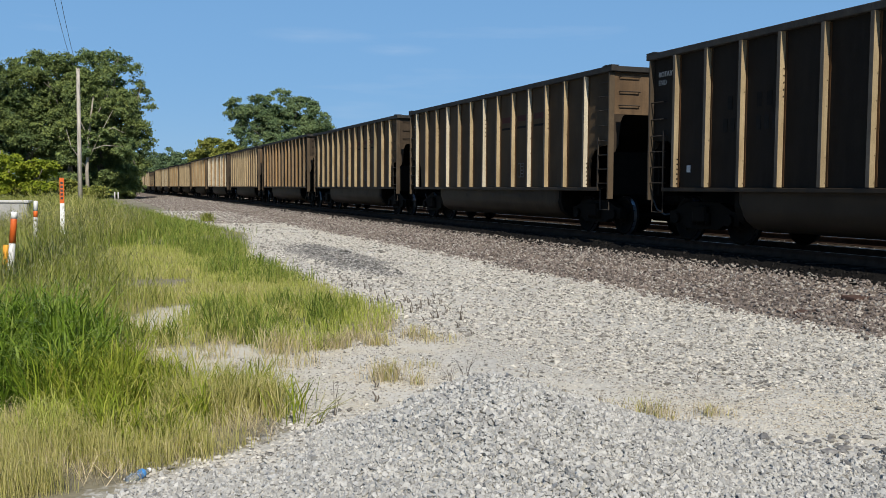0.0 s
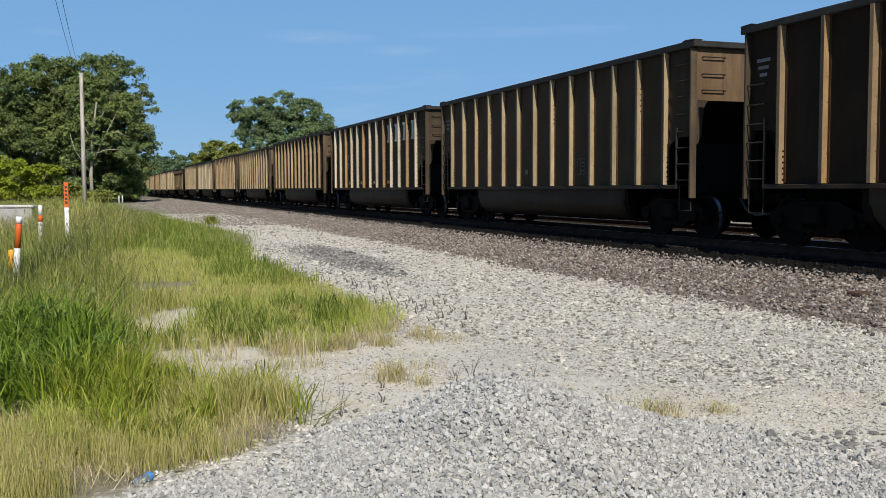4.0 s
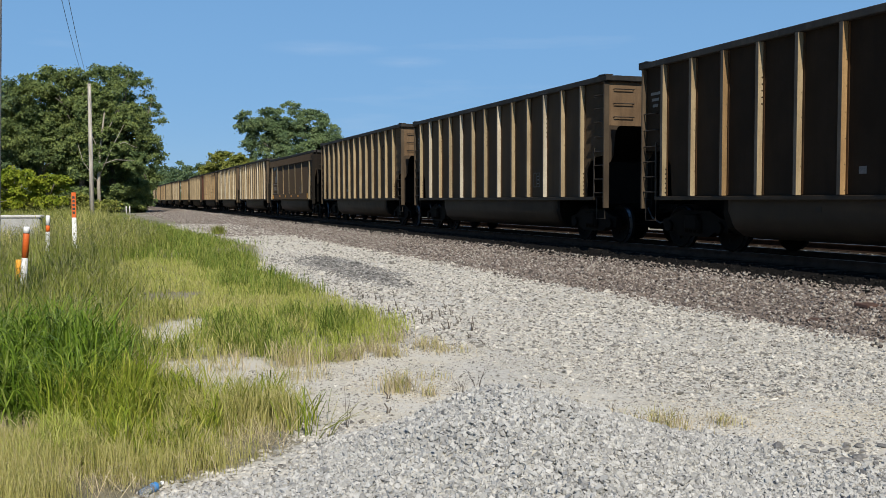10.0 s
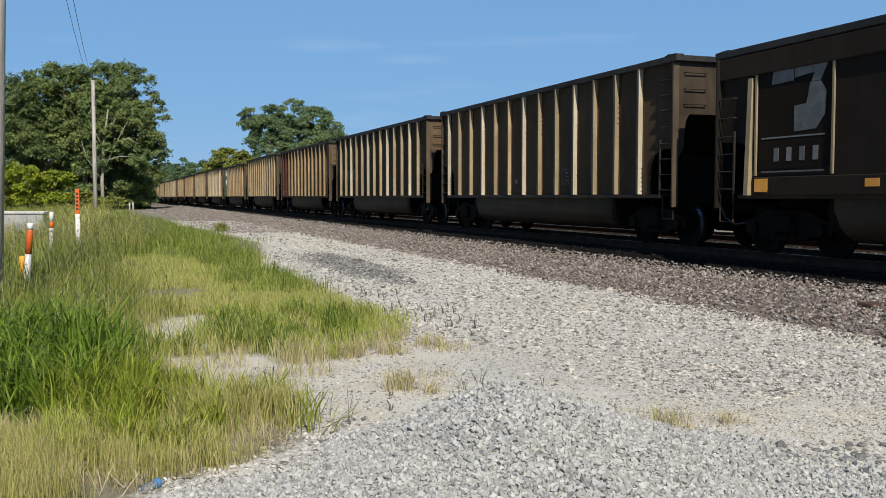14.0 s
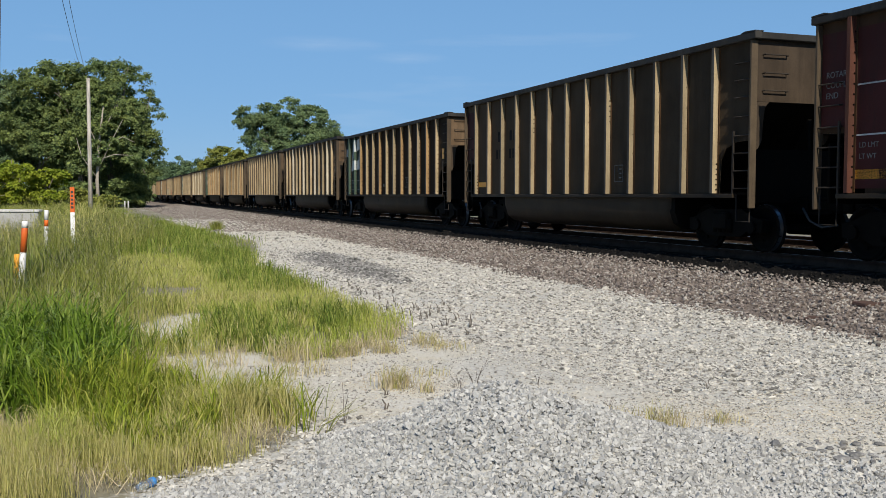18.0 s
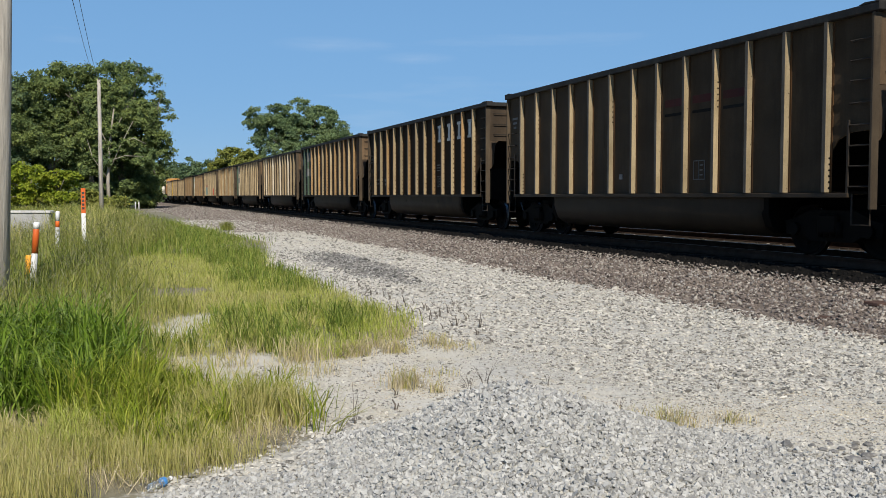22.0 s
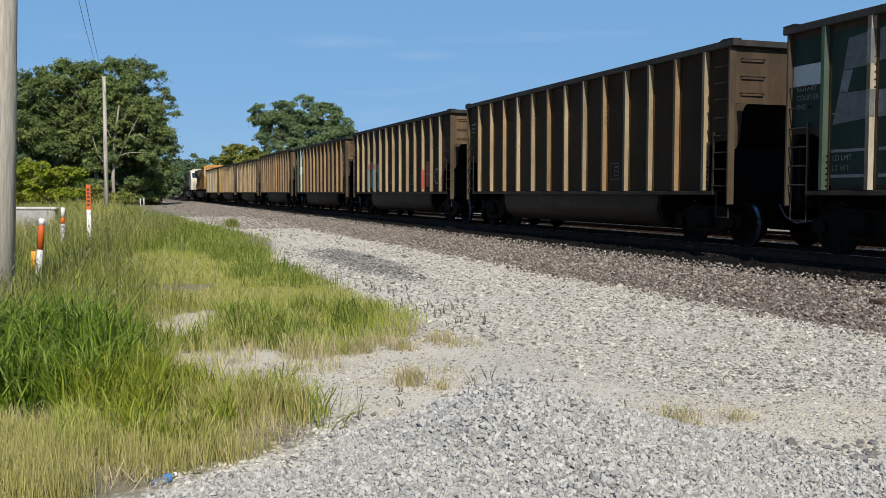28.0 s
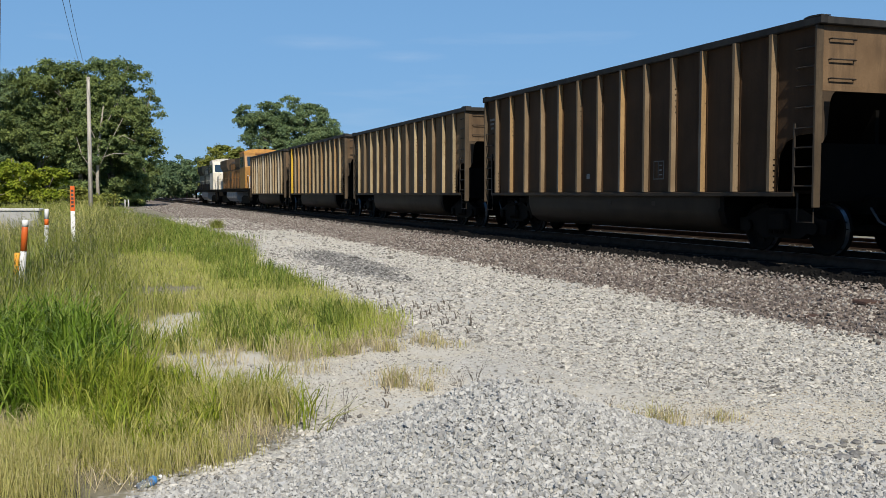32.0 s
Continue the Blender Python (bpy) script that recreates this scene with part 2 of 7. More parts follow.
    def mesh(self, name, material):
        me = bpy.data.meshes.new(name)
        me.from_pydata(self.v, [], self.f)
        me.polygons.foreach_set("use_smooth", self.smooth)
        bm = bmesh.new()
        bm.from_mesh(me)
        bmesh.ops.recalc_face_normals(bm, faces=bm.faces)
        bm.to_mesh(me)
        bm.free()
        me.materials.append(material)
        return me


def bulk(name, verts, faces, material, smooth=False):
    """A mesh from arrays: verts (n, 3), faces (m, 3 or 4)."""
    me = bpy.data.meshes.new(name)
    verts, faces = np.asarray(verts, np.float32), np.asarray(faces, np.int32)
    k = faces.shape[1]
    me.vertices.add(len(verts))
    me.vertices.foreach_set("co", verts.ravel())
    me.loops.add(faces.size)
    me.loops.foreach_set("vertex_index", faces.ravel())
    me.polygons.add(len(faces))
    me.polygons.foreach_set("loop_start", np.arange(0, faces.size, k, dtype=np.int32))
    me.polygons.foreach_set("loop_total", np.full(len(faces), k, np.int32))
    me.polygons.foreach_set("use_smooth", np.full(len(faces), smooth))
    me.update(calc_edges=True)
    me.materials.append(material)
    return me


def part(name, me, parent, m=None, label=""):
    ob = new(name, me)
    ob.parent = parent
    if m is not None:
        ob.matrix_basis = m
    return tagged(ob, label) if label else ob


def thing(name, m, label, category, group="", kind=""):
    ob = new(name)
    ob.empty_display_size = 0.3
    ob.matrix_basis = m
    return tagged(ob, label, category, group, kind)


rng = np.random.default_rng(7)
# ---- ground materials ----
def ground_material():
    m, n, l, b = mat("ground", 0.95)
    att = n.new("ShaderNodeVertexColor")
    att.layer_name = "zone"
    sep = n.new("ShaderNodeSeparateColor")
    l.new(att.outputs[0], sep.inputs[0])
    big = noise_node(n, l, 0.5, 5, 0.6)
    mid = noise_node(n, l, 7.0, 4, 0.7)
    vor = n.new("ShaderNodeTexVoronoi")
    vor.inputs["Scale"].default_value = 34
    tc = n.new("ShaderNodeTexCoord")
    l.new(tc.outputs["Object"], vor.inputs["Vector"])
    cell = n.new("ShaderNodeSeparateColor")
    l.new(vor.outputs["Color"], cell.inputs[0])
    stones_c = ramp(n, l, cell.outputs[0], [(0.0, (0.24, 0.23, 0.205)), (0.2, (0.4, 0.387, 0.35)), (0.7, (0.51, 0.495, 0.45)), (1.0, (0.6, 0.585, 0.543))])
    dusty = ramp(n, l, big.outputs[0], [(0.35, (0.41, 0.395, 0.352)), (0.65, (0.53, 0.514, 0.466))])
    gravel = mix(n, l, 0.45, stones_c.outputs[0], dusty.outputs[0])
    soil = ramp(n, l, mid.outputs[0], [(0.3, (0.15, 0.135, 0.085)), (0.7, (0.27, 0.245, 0.17))])
    grit = noise_node(n, l, 34, 6, 0.8)
    white = ramp(n, l, grit.outputs[0], [(0.3, (0.35, 0.332, 0.288)), (0.46, (0.53, 0.508, 0.452)), (0.75, (0.66, 0.638, 0.58))])
    beige = ramp(n, l, grit.outputs[0], [(0.3, (0.34, 0.305, 0.235)), (0.46, (0.5, 0.46, 0.37)), (0.75, (0.62, 0.58, 0.48))])
    drift = ramp(n, l, noise_node(n, l, 1.3, 4, 0.65).outputs[0], [(0.45, (0, 0, 0)), (0.62, (1, 1, 1))])
    sand = mix(n, l, drift.outputs[0], white.outputs[0], beige.outputs[0])
    dark = ramp(n, l, cell.outputs[0], [(0.0, (0.08, 0.079, 0.075)), (1.0, (0.27, 0.265, 0.25))])
    wob = ramp(n, l, mid.outputs[0], [(0.35, (0, 0, 0)), (0.65, (1, 1, 1))])

    def edge(sock):
        a = n.new("ShaderNodeMath")
        a.operation = "MULTIPLY_ADD"
        l.new(wob.outputs[0], a.inputs[0])
        a.inputs[1].default_value = 0.5
        a.inputs[2].default_value = -0.25
        s = n.new("ShaderNodeMath")
        s.operation, s.use_clamp = "ADD", True
        l.new(sock, s.inputs[0])
        l.new(a.outputs[0], s.inputs[1])
        mr = ramp(n, l, s.outputs[0], [(0.35, (0, 0, 0)), (0.65, (1, 1, 1))])
        return mr.outputs[0]

    c = mix(n, l, edge(sep.outputs["Green"]), gravel, sand)
    c = mix(n, l, edge(sep.outputs["Blue"]), c, dark.outputs[0])
    c = mix(n, l, edge(sep.outputs["Red"]), c, soil.outputs[0])
    l.new(c, b.inputs["Base Color"])
    bump(n, l, b, vor.outputs["Distance"], 0.3, 0.015)
    return m


M_GROUND = ground_material()
M_STONE = stony("pale_limestone", [(0.4285, 0.4098, 0.3682), (0.52, 0.5013, 0.4534), (0.1664, 0.1581, 0.1414), (0.6136, 0.5907, 0.5356), (0.4472, 0.4264, 0.3775), (0.5304, 0.5065, 0.4503), (0.2184, 0.208, 0.1851), (0.4992, 0.4784, 0.4306), (0.3744, 0.3588, 0.3245)])
M_HEAP = stony("grey_limestone", [(0.375, 0.374, 0.358), (0.435, 0.433, 0.414), (0.29, 0.289, 0.279), (0.5, 0.496, 0.474), (0.405, 0.403, 0.386), (0.34, 0.339, 0.325), (0.462, 0.458, 0.437)])
M_BALLAST = stony("mixed_ballast", [(0.2248, 0.187, 0.163), (0.1208, 0.09836, 0.08707), (0.3466, 0.3178, 0.2803), (0.1649, 0.1339, 0.1172), (0.2511, 0.2115, 0.1829), (0.3813, 0.3566, 0.319), (0.07363, 0.06018, 0.05367), (0.1996, 0.1696, 0.1521)])
M_DARKCHIP = stony("dark_chips", [(0.17, 0.165, 0.155), (0.26, 0.252, 0.235), (0.1, 0.097, 0.09), (0.38, 0.37, 0.35), (0.2, 0.194, 0.183)])
M_SHADE_STONE = stony("near_black_stone", [(0.012, 0.012, 0.012), (0.02, 0.019, 0.018), (0.03, 0.027, 0.024), (0.009, 0.009, 0.009)], 0.8)
M_SANDGRIT = stony("beige_grit", [(0.5, 0.445, 0.345), (0.56, 0.505, 0.4), (0.44, 0.385, 0.29), (0.6, 0.555, 0.46), (0.36, 0.31, 0.235)])
M_BED = mottled("ballast_bed", (0.16, 0.13, 0.112), (0.28, 0.24, 0.205), 9, 0.95, 0, 40, None, 0.8, 0.03)
M_TIE = mottled("creosoted_wood", (0.025, 0.02, 0.016), (0.065, 0.0525, 0.04), 3, 0.9, 0, 40, (0.5, 4, 4), 0.5)
M_RAIL = mottled("rail_steel", (0.03, 0.02, 0.015), (0.07, 0.046, 0.034), 4, 0.8, 0.0, 60)
M_RAILTOP = mottled("polished_rail_head", (0.3, 0.3, 0.3), (0.45, 0.45, 0.45), 4, 0.4, 1.0, 30, None, 0.0)
matte(M_BED, M_SHADE_STONE, M_RAIL, M_TIE)

# ---- ground sheet ----
EDGE_Y = [-60, 3, 4.5, 5.4, 6.1, 6.8, 7.6, 9.0, 9.5, 11, 11.7, 13, 14.5, 18, 22, 30, 34, 45, 59, 80, 115, 150, 215, 400]
EDGE_X = [-2.6, -2.2, -1.95, -1.5, -0.95, -0.85, -1.2, -1.7, -1.05, -0.4, -0.25, -0.6, -1.2, -2.6, -4.2, -5.6, -6.4, -11, -16.5, -25, -38, -52, -74, -140]


def across(x, y):
    """Distance from the eye's side towards the straight line's centre."""
    return x * math.cos(TRACK_TURN) + y * math.sin(TRACK_TURN)


def waves(x, y, seed=0.0):
    return (np.sin(1.7 * x + 0.9 * y + seed) + np.sin(0.8 * x - 2.3 * y + 2.1 * seed) + np.sin(3.1 * x + 2.7 * y + 0.7 * seed)) / 3


def heap(x, y):
    """The low pile of crushed stone on the lot: steep at its back, trailing towards the road."""
    gx = np.exp(-(((x - 0.42) / np.where(x < 0.42, 0.78, 1.08)) ** 2))
    gy = np.exp(-(((y - 5.95) / np.where(y > 5.95, 0.52, 2.0)) ** 2))
    h = 0.44 * gx * gy
    return h + 0.03 * waves(2.2 * x, 2.2 * y, 1.3) * np.clip(h / 0.1, 0, 1)


def ground_z(x, y):
    x, y = np.asarray(x, float), np.asarray(y, float)
    return 0.025 * waves(0.5 * x, 0.5 * y, 0.4) * np.clip(1 - np.hypot(x, y) / 60, 0, 1) + heap(x, y)


def edge_x(y):
    return np.interp(y, EDGE_Y, EDGE_X)


def dark_patch(x, y):
    """Below one inside the slanting patch of darker chips on the lot."""
    u, w = (x + 2.3) * 0.287 - (y - 23.0) * 0.958, (x + 2.3) * 0.958 + (y - 23.0) * 0.287
    return (u / 5.0) ** 2 + (w / 0.85) ** 2


def build_ground():
    far = [-3000, -1500, -700, -400, -250, -160, -110, -80, -60, -45, -34, -26]
    xs = np.array(far + list(np.arange(-20, 14.01, 0.25)) + [16, 19, 23, 28, 36, 48, 70, 110, 180, 300, 600, 1300, 3000])
    ys = np.array([-3000, -1300, -500, -200, -90, -40, -20, -10, -5] + list(np.arange(-2, 40.01, 0.25)) + [42, 45, 48, 52, 56, 61, 66, 72, 79, 87, 96, 106, 118, 132, 150, 172, 200, 240, 300, 420, 700, 1400, 3000])
    X, Y = np.meshgrid(xs, ys)
    Z = ground_z(X, Y)
    # under the line's bed the sheet keeps low
    d = across(X, Y)
    Z = np.where((d > 9.2) & (d < 23), np.minimum(Z, -0.02), Z)
    v = np.stack([X, Y, Z], -1).reshape(-1, 3)
    nx, ny = len(xs), len(ys)
    i = np.arange(nx * ny).reshape(ny, nx)
    f = np.stack([i[:-1, :-1], i[:-1, 1:], i[1:, 1:], i[1:, :-1]], -1).reshape(-1, 4)
    me = bulk("ground", v, f, M_GROUND, True)
    soil = np.clip((edge_x(v[:, 1]) - v[:, 0]) / 0.5 + 0.45, 0, 1)
    path = np.maximum.reduce([np.clip(1.6 - np.hypot((v[:, 0] - cx) / rx, (v[:, 1] - cy) / ry), 0, 1) for cx, cy, rx, ry in ((-1.85, 9.2, 0.9, 0.65), (-3.3, 11.9, 0.45, 1.3), (-2.9, 10.4, 0.35, 0.5), (-1.25, 8.3, 0.85, 0.7))])
    soil = soil * (1 - path)
    soil = np.maximum(soil, np.clip((across(v[:, 0], v[:, 1]) - 22) / 2, 0, 1))
    soil = np.maximum(soil, np.clip((v[:, 1] - 27) / 36, 0, 0.66) * (across(v[:, 0], v[:, 1]) < 9))
    def spot(x, y, rx, ry):
        return np.clip(1.15 - np.sqrt(((v[:, 0] - x) / rx) ** 2 + ((v[:, 1] - y) / ry) ** 2) * 0.75, 0, 1)
    sand = np.maximum.reduce([spot(-0.75, 8.6, 1.0, 1.0), spot(-0.35, 9.9, 0.9, 0.8), spot(-1.75, 9.3, 0.8, 0.7), spot(2.9, 6.8, 1.3, 0.85), spot(2.1, 6.8, 0.8, 0.6), spot(-1.0, 7.2, 0.7, 0.8), spot(2.2, 6.6, 0.8, 0.4), spot(-3.2, 11.6, 0.8, 1.8), spot(-2.0, 9.3, 1.1, 0.9), spot(0.3, 7.7, 1.5, 0.9), spot(1.7, 7.3, 1.0, 0.55)])
    sand = np.maximum(sand, np.clip((v[:, 1] - 22) / 16, 0, 0.7) * (v[:, 0] > edge_x(v[:, 1]) - 1))
    far_off = np.clip((v[:, 1] - 70) / 60, 0, 0.6) * (v[:, 0] > edge_x(v[:, 1]) - 2)
    patch = np.clip(1.1 - 0.65 * dark_patch(v[:, 0], v[:, 1]), 0, 0.9)
    patch = np.maximum(patch, far_off)
    col = np.ones((len(v), 4), np.float32)
    col[:, 0], col[:, 1], col[:, 2] = soil, sand * (soil < 0.95), patch
    a = me.color_attributes.new("zone", "FLOAT_COLOR", "POINT")
    a.data.foreach_set("color", col.ravel())
    tagged(new("ground", me), "pale gravel lot with sandy bare patches and grassy soil", "ground", "", "structure")


build_ground()

# ---- track bed, ties, rails ----
def sweep(name, profile, material, s0, s1, step=6.0):
    """A profile of (side, z) swept along the line."""
    ss = np.arange(s0, s1 + 0.1, step)
    v = [(*line_at(s, u)[:2], z) for s in ss for u, z in profile]
    n = len(profile)
    i = np.arange(len(ss) * n).reshape(len(ss), n)
    f = np.stack([i[:-1, :-1], i[:-1, 1:], i[1:, 1:], i[1:, :-1]], -1).reshape(-1, 4)
    return bulk(name, v, f, material, True)


BED = [(-4.7, -0.06), (-4.2, 0.03), (-3.0, 0.12), (-1.7, 0.235), (-1.46, 0.26), (-1.31, 0.395), (1.31, 0.395), (1.6, 0.27), (2.7, 0.27), (3.0, 0.38), (5.6, 0.38), (6.0, 0.3), (7.5, 0.16), (9.5, -0.08)]
tagged(new("track_bed", sweep("track_bed", BED, M_BED, -460, 620, 4.0)), "brown and grey crushed-stone ballast bed under the rails", "track bed", "", "structure")


# black sheet on the bed: the train's shade put into a colour
M_BED_SHADE = mottled("coal_dust", (0.006, 0.006, 0.006), (0.016, 0.015, 0.014), 6, 0.95, 0, 40, None, 0.8, 0.02)
matte(M_BED_SHADE)
SHADE_STRIP = [(-1.72, 0.238), (-1.46, 0.267), (-1.31, 0.402), (1.31, 0.402), (1.6, 0.277), (2.5, 0.277)]
tagged(new("coal_dust", sweep("coal_dust", SHADE_STRIP, M_BED_SHADE, -460, 620, 4.0)), "black sheet on the ballast between the rails, standing in for the train's shade", "coal dust", "", "structure")


def bed_z(u):
    return np.interp(u, [p[0] for p in BED], [p[1] for p in BED])


RAIL = [(-0.07, 0.0), (-0.07, 0.015), (-0.012, 0.03), (-0.012, 0.125), (-0.036, 0.135), (-0.036, 0.165), (0.036, 0.165), (0.036, 0.135), (0.012, 0.125), (0.012, 0.03), (0.07, 0.015), (0.07, 0.0)]
for side in (-0.755, 0.755, 3.545, 5.055):
    prof = [(side + a, RAIL_Z - 0.166 + b) for a, b in RAIL]
    rail = tagged(new("rail", sweep("rail", prof, M_RAIL, -460, 620, 3.0)), "rusty steel rail with a worn bright head", "rail", "rails of the line", "structure")
    head = [(side - 0.026, RAIL_Z + 0.001), (side + 0.026, RAIL_Z + 0.001)]
    part("rail_head", sweep("rail_head", head, M_RAILTOP, -460, 620, 3.0), rail)


def build_ties():
    me = Shape().box(-0.115, 0.115, -1.29, 1.29, -0.16, 0.0, 0.012).mesh("tie", M_TIE)
    spare = Shape()
    ties = tagged(new("track_ties", None), "creosoted wooden ties under the rails", "railway ties", "", "structure")
    for lane in (0.0, 4.3):
        for k in range(-20, 480):
            s = k * 0.52
            x, y, h = line_at(s, lane)
            m = pose(x, y, RAIL_Z - 0.168, 0, 0, math.degrees(h) - 90 + rng.uniform(-0.6, 0.6))
            if lane == 0.0 and 10 <= k < 280:
                part("tie", me, ties, m)
            elif lane == 0.0 or k < 200:
                b = Shape().box(-0.115, 0.115, -1.29, 1.29, -0.16, 0.0)
                o = len(spare.v)
                spare.v += [tuple(m @ Vector(p)) for p in b.v]
                spare.f += [tuple(o + i for i in q) for q in b.f]
                spare.smooth += b.smooth
    tagged(new("far_ties", spare.mesh("far_ties", M_TIE)), "weathered wooden ties along the second track", "railway ties", "", "stuff")


build_ties()

# ---- loose stones ----


def stone_shape():
    t = (1 + 5 ** 0.5) / 2
    v = np.array([(-1, t, 0), (1, t, 0), (-1, -t, 0), (1, -t, 0), (0, -1, t), (0, 1, t), (0, -1, -t), (0, 1, -t), (t, 0, -1), (t, 0, 1), (-t, 0, -1), (-t, 0, 1)], float) / 1.9
    f = np.array([(0, 11, 5), (0, 5, 1), (0, 1, 7), (0, 7, 10), (0, 10, 11), (1, 5, 9), (5, 11, 4), (11, 10, 2), (10, 7, 6), (7, 1, 8), (3, 9, 4), (3, 4, 2), (3, 2, 6), (3, 6, 8), (3, 8, 9), (4, 9, 5), (2, 4, 11), (6, 2, 10), (8, 6, 7), (9, 8, 1)])
    return v, f


CUBE_V = np.array([(x, y, z) for x in (-1, 1) for y in (-1, 1) for z in (-1, 1)], float) * 0.6
CUBE_F = np.array([(0, 1, 3), (0, 3, 2), (4, 6, 7), (4, 7, 5), (0, 4, 5), (0, 5, 1), (2, 3, 7), (2, 7, 6), (0, 2, 6), (0, 6, 4), (1, 5, 7), (1, 7, 3)])


OCT_V = np.array([(1, 0, 0), (-1, 0, 0), (0, 1, 0), (0, -1, 0), (0, 0, 1), (0, 0, -1)], float)
OCT_F = np.array([(0, 2, 4), (2, 1, 4), (1, 3, 4), (3, 0, 4), (2, 0, 5), (1, 2, 5), (3, 1, 5), (0, 3, 5)])


def turns(n):
    q = rng.normal(size=(n, 4))
    q /= np.linalg.norm(q, axis=1)[:, None]
    w, x, y, z = q.T
    return np.stack([1 - 2 * (y * y + z * z), 2 * (x * y - z * w), 2 * (x * z + y * w), 2 * (x * y + z * w), 1 - 2 * (x * x + z * z), 2 * (y * z - x * w), 2 * (x * z - y * w), 2 * (y * z + x * w), 1 - 2 * (x * x + y * y)], -1).reshape(n, 3, 3)


def scatter(name, places, sizes, material, shard=False, flat=0.7, rough=0.3):
    """Broken stones as one mesh, each of its own shape and turn."""
    bv, bf = (OCT_V, OCT_F) if shard else (CUBE_V, CUBE_F)
    n = len(places)
    v = bv[None] * rng.uniform(1 - rough * 1.5, 1 + rough, (n, len(bv), 1)) * rng.uniform(0.5, 1.25, (n, 1, 3))
    v = np.einsum("nij,nkj->nki", turns(n), v)
    v[:, :, 2] *= flat
    v = v * np.asarray(sizes)[:, None, None] * 0.5 + np.asarray(places)[:, None, :]
    f = bf[None] + (np.arange(n) * len(bv))[:, None, None]
    return bulk(name, v.reshape(-1, 3), f.reshape(-1, 3), material)


def build_stones():
    # the heap
    n = 110000
    x, y = rng.uniform(-1.9, 4.2, n), rng.uniform(3.0, 7.3, n)
    apron = 5.75 - 0.35 * np.clip(x - 1.0, 0, 9) * 0.2 + 0.15 * waves(2 * x, 2 * y) - np.where(x < -0.2, 0.35 * (-0.2 - x), 0)
    keep = ((heap(x, y) > rng.uniform(0.02, 0.07, n)) | (y < apron + rng.normal(0, 0.12, n))) & (x > edge_x(y) + rng.normal(0.12, 0.1, n))
    keep &= (y > 3.5 + 0.35 * waves(1.5 * x, y) + rng.normal(0, 0.15, n)) & (x < 3.9 + 0.3 * waves(x, 2 * y) + rng.normal(0, 0.12, n))
    x, y = x[keep], y[keep]
    size = rng.uniform(0.016, 0.037, len(x)) * np.where(rng.random(len(x)) < 0.06, 1.3, 1)
    p = np.stack([x, y, ground_z(x, y) + size * rng.uniform(-0.1, 0.55, len(x))], 1)
    top = tagged(new("gravel_heap", scatter("gravel_heap", p, size * 1.15, M_HEAP, False, 0.95, 0.42)), "low heap of clean grey crushed limestone on the lot", "gravel heap", "", "stuff")
    # loose chips over the lot
    n = 330000
    y = 4.5 + 60.0 * rng.random(n) ** 2.3
    x = rng.uniform(-0.27 * y - 3.0, 9.5 - 0.25 * y)
    d = across(x, y)
    sandy = np.zeros(n)
    for cx, cy, rx, ry in ((2.9, 6.8, 1.3, 0.8), (2.1, 6.7, 0.8, 0.6), (-0.45, 9.1, 1.2, 1.2), (-1.0, 8.0, 0.8, 0.7), (0.3, 7.6, 1.5, 0.8), (1.6, 7.2, 0.9, 0.5)):
        sandy = np.maximum(sandy, np.clip(1.5 - np.hypot((x - cx) / rx, (y - cy) / ry) - 0.5 * waves(3 * x, 3 * y, cx), 0, 0.5))
    dusty = waves(0.9 * x + 0.3 * y, 0.55 * y, 5.0) + 0.6 * waves(2.6 * x, 2.1 * y, 1.7)
    coal = dark_patch(x, y) < 0.95 + 0.6 * waves(2 * x, y) + rng.normal(0, 0.3, n)
    keep = (x > edge_x(y) + rng.uniform(-0.3, 0.3, n)) & (rng.random(n) > np.clip(0.55 * dusty + 0.08, 0.04, 0.72)) & (d < 8.9 + 0.35 * waves(x, y, 2)) & (heap(x, y) < 0.04) & (y > 5.2) & (rng.random(n) > sandy) & (rng.random(n) > np.where(coal, 0.0, np.clip((y - 14) / 30, 0, 0.4)) + np.clip((y - 27) / 14, 0, 0.4))
    x, y, coal, sandy = x[keep], y[keep], coal[keep], sandy[keep]
    size = rng.uniform(0.016, 0.043, len(x)) * (1 + 0.045 * y) * np.where(rng.random(len(x)) < 0.05, 1.7, 1) * (1 - 0.6 * sandy)
    p = np.stack([x, y, ground_z(x, y) + size * rng.uniform(-0.05, 0.22, len(x))], 1)
    tagged(new("dark_gravel", scatter("dark_gravel", p[coal], size[coal], M_DARKCHIP, True, 0.6)), "patch of darker grey chips on the lot", "gravel", "", "stuff")
    p, size = p[~coal], size[~coal]
    tagged(new("loose_gravel", scatter("loose_gravel", p, size, M_STONE, True, 0.6)), "scattered pale limestone chips on the gravel lot", "gravel", "", "stuff")
    # ballast shoulder
    n = 74000
    s, u = 3 + 150 * rng.random(n) ** 2.0, rng.uniform(-4.5, -1.5, n)
    u = u - 0.5 * rng.random(n) ** 4
    xy = np.array([line_at(a, b)[:2] for a, b in zip(s, u)])
    size = rng.uniform(0.026, 0.06, n) * (1 + 0.012 * s)
    p = np.stack([xy[:, 0], xy[:, 1], np.maximum(bed_z(u), 0.0) + size * rng.uniform(-0.1, 0.5, n)], 1)
    tagged(new("ballast_stones", scatter("ballast_stones", p, size * 1.15, M_BALLAST, True, 0.85)), "loose brown and grey ballast stones on the track shoulder", "ballast", "", "stuff")
    # near-black stones extend the painted shade beside the rail with a ragged edge
    n = 7000
    s, u = 3 + 90 * rng.random(n) ** 1.5, -1.25 - 0.75 * rng.random(n) ** 1.2
    xy = np.array([line_at(a, b)[:2] for a, b in zip(s, u)])
    size = rng.uniform(0.03, 0.08, n) * (1 + 0.01 * s)
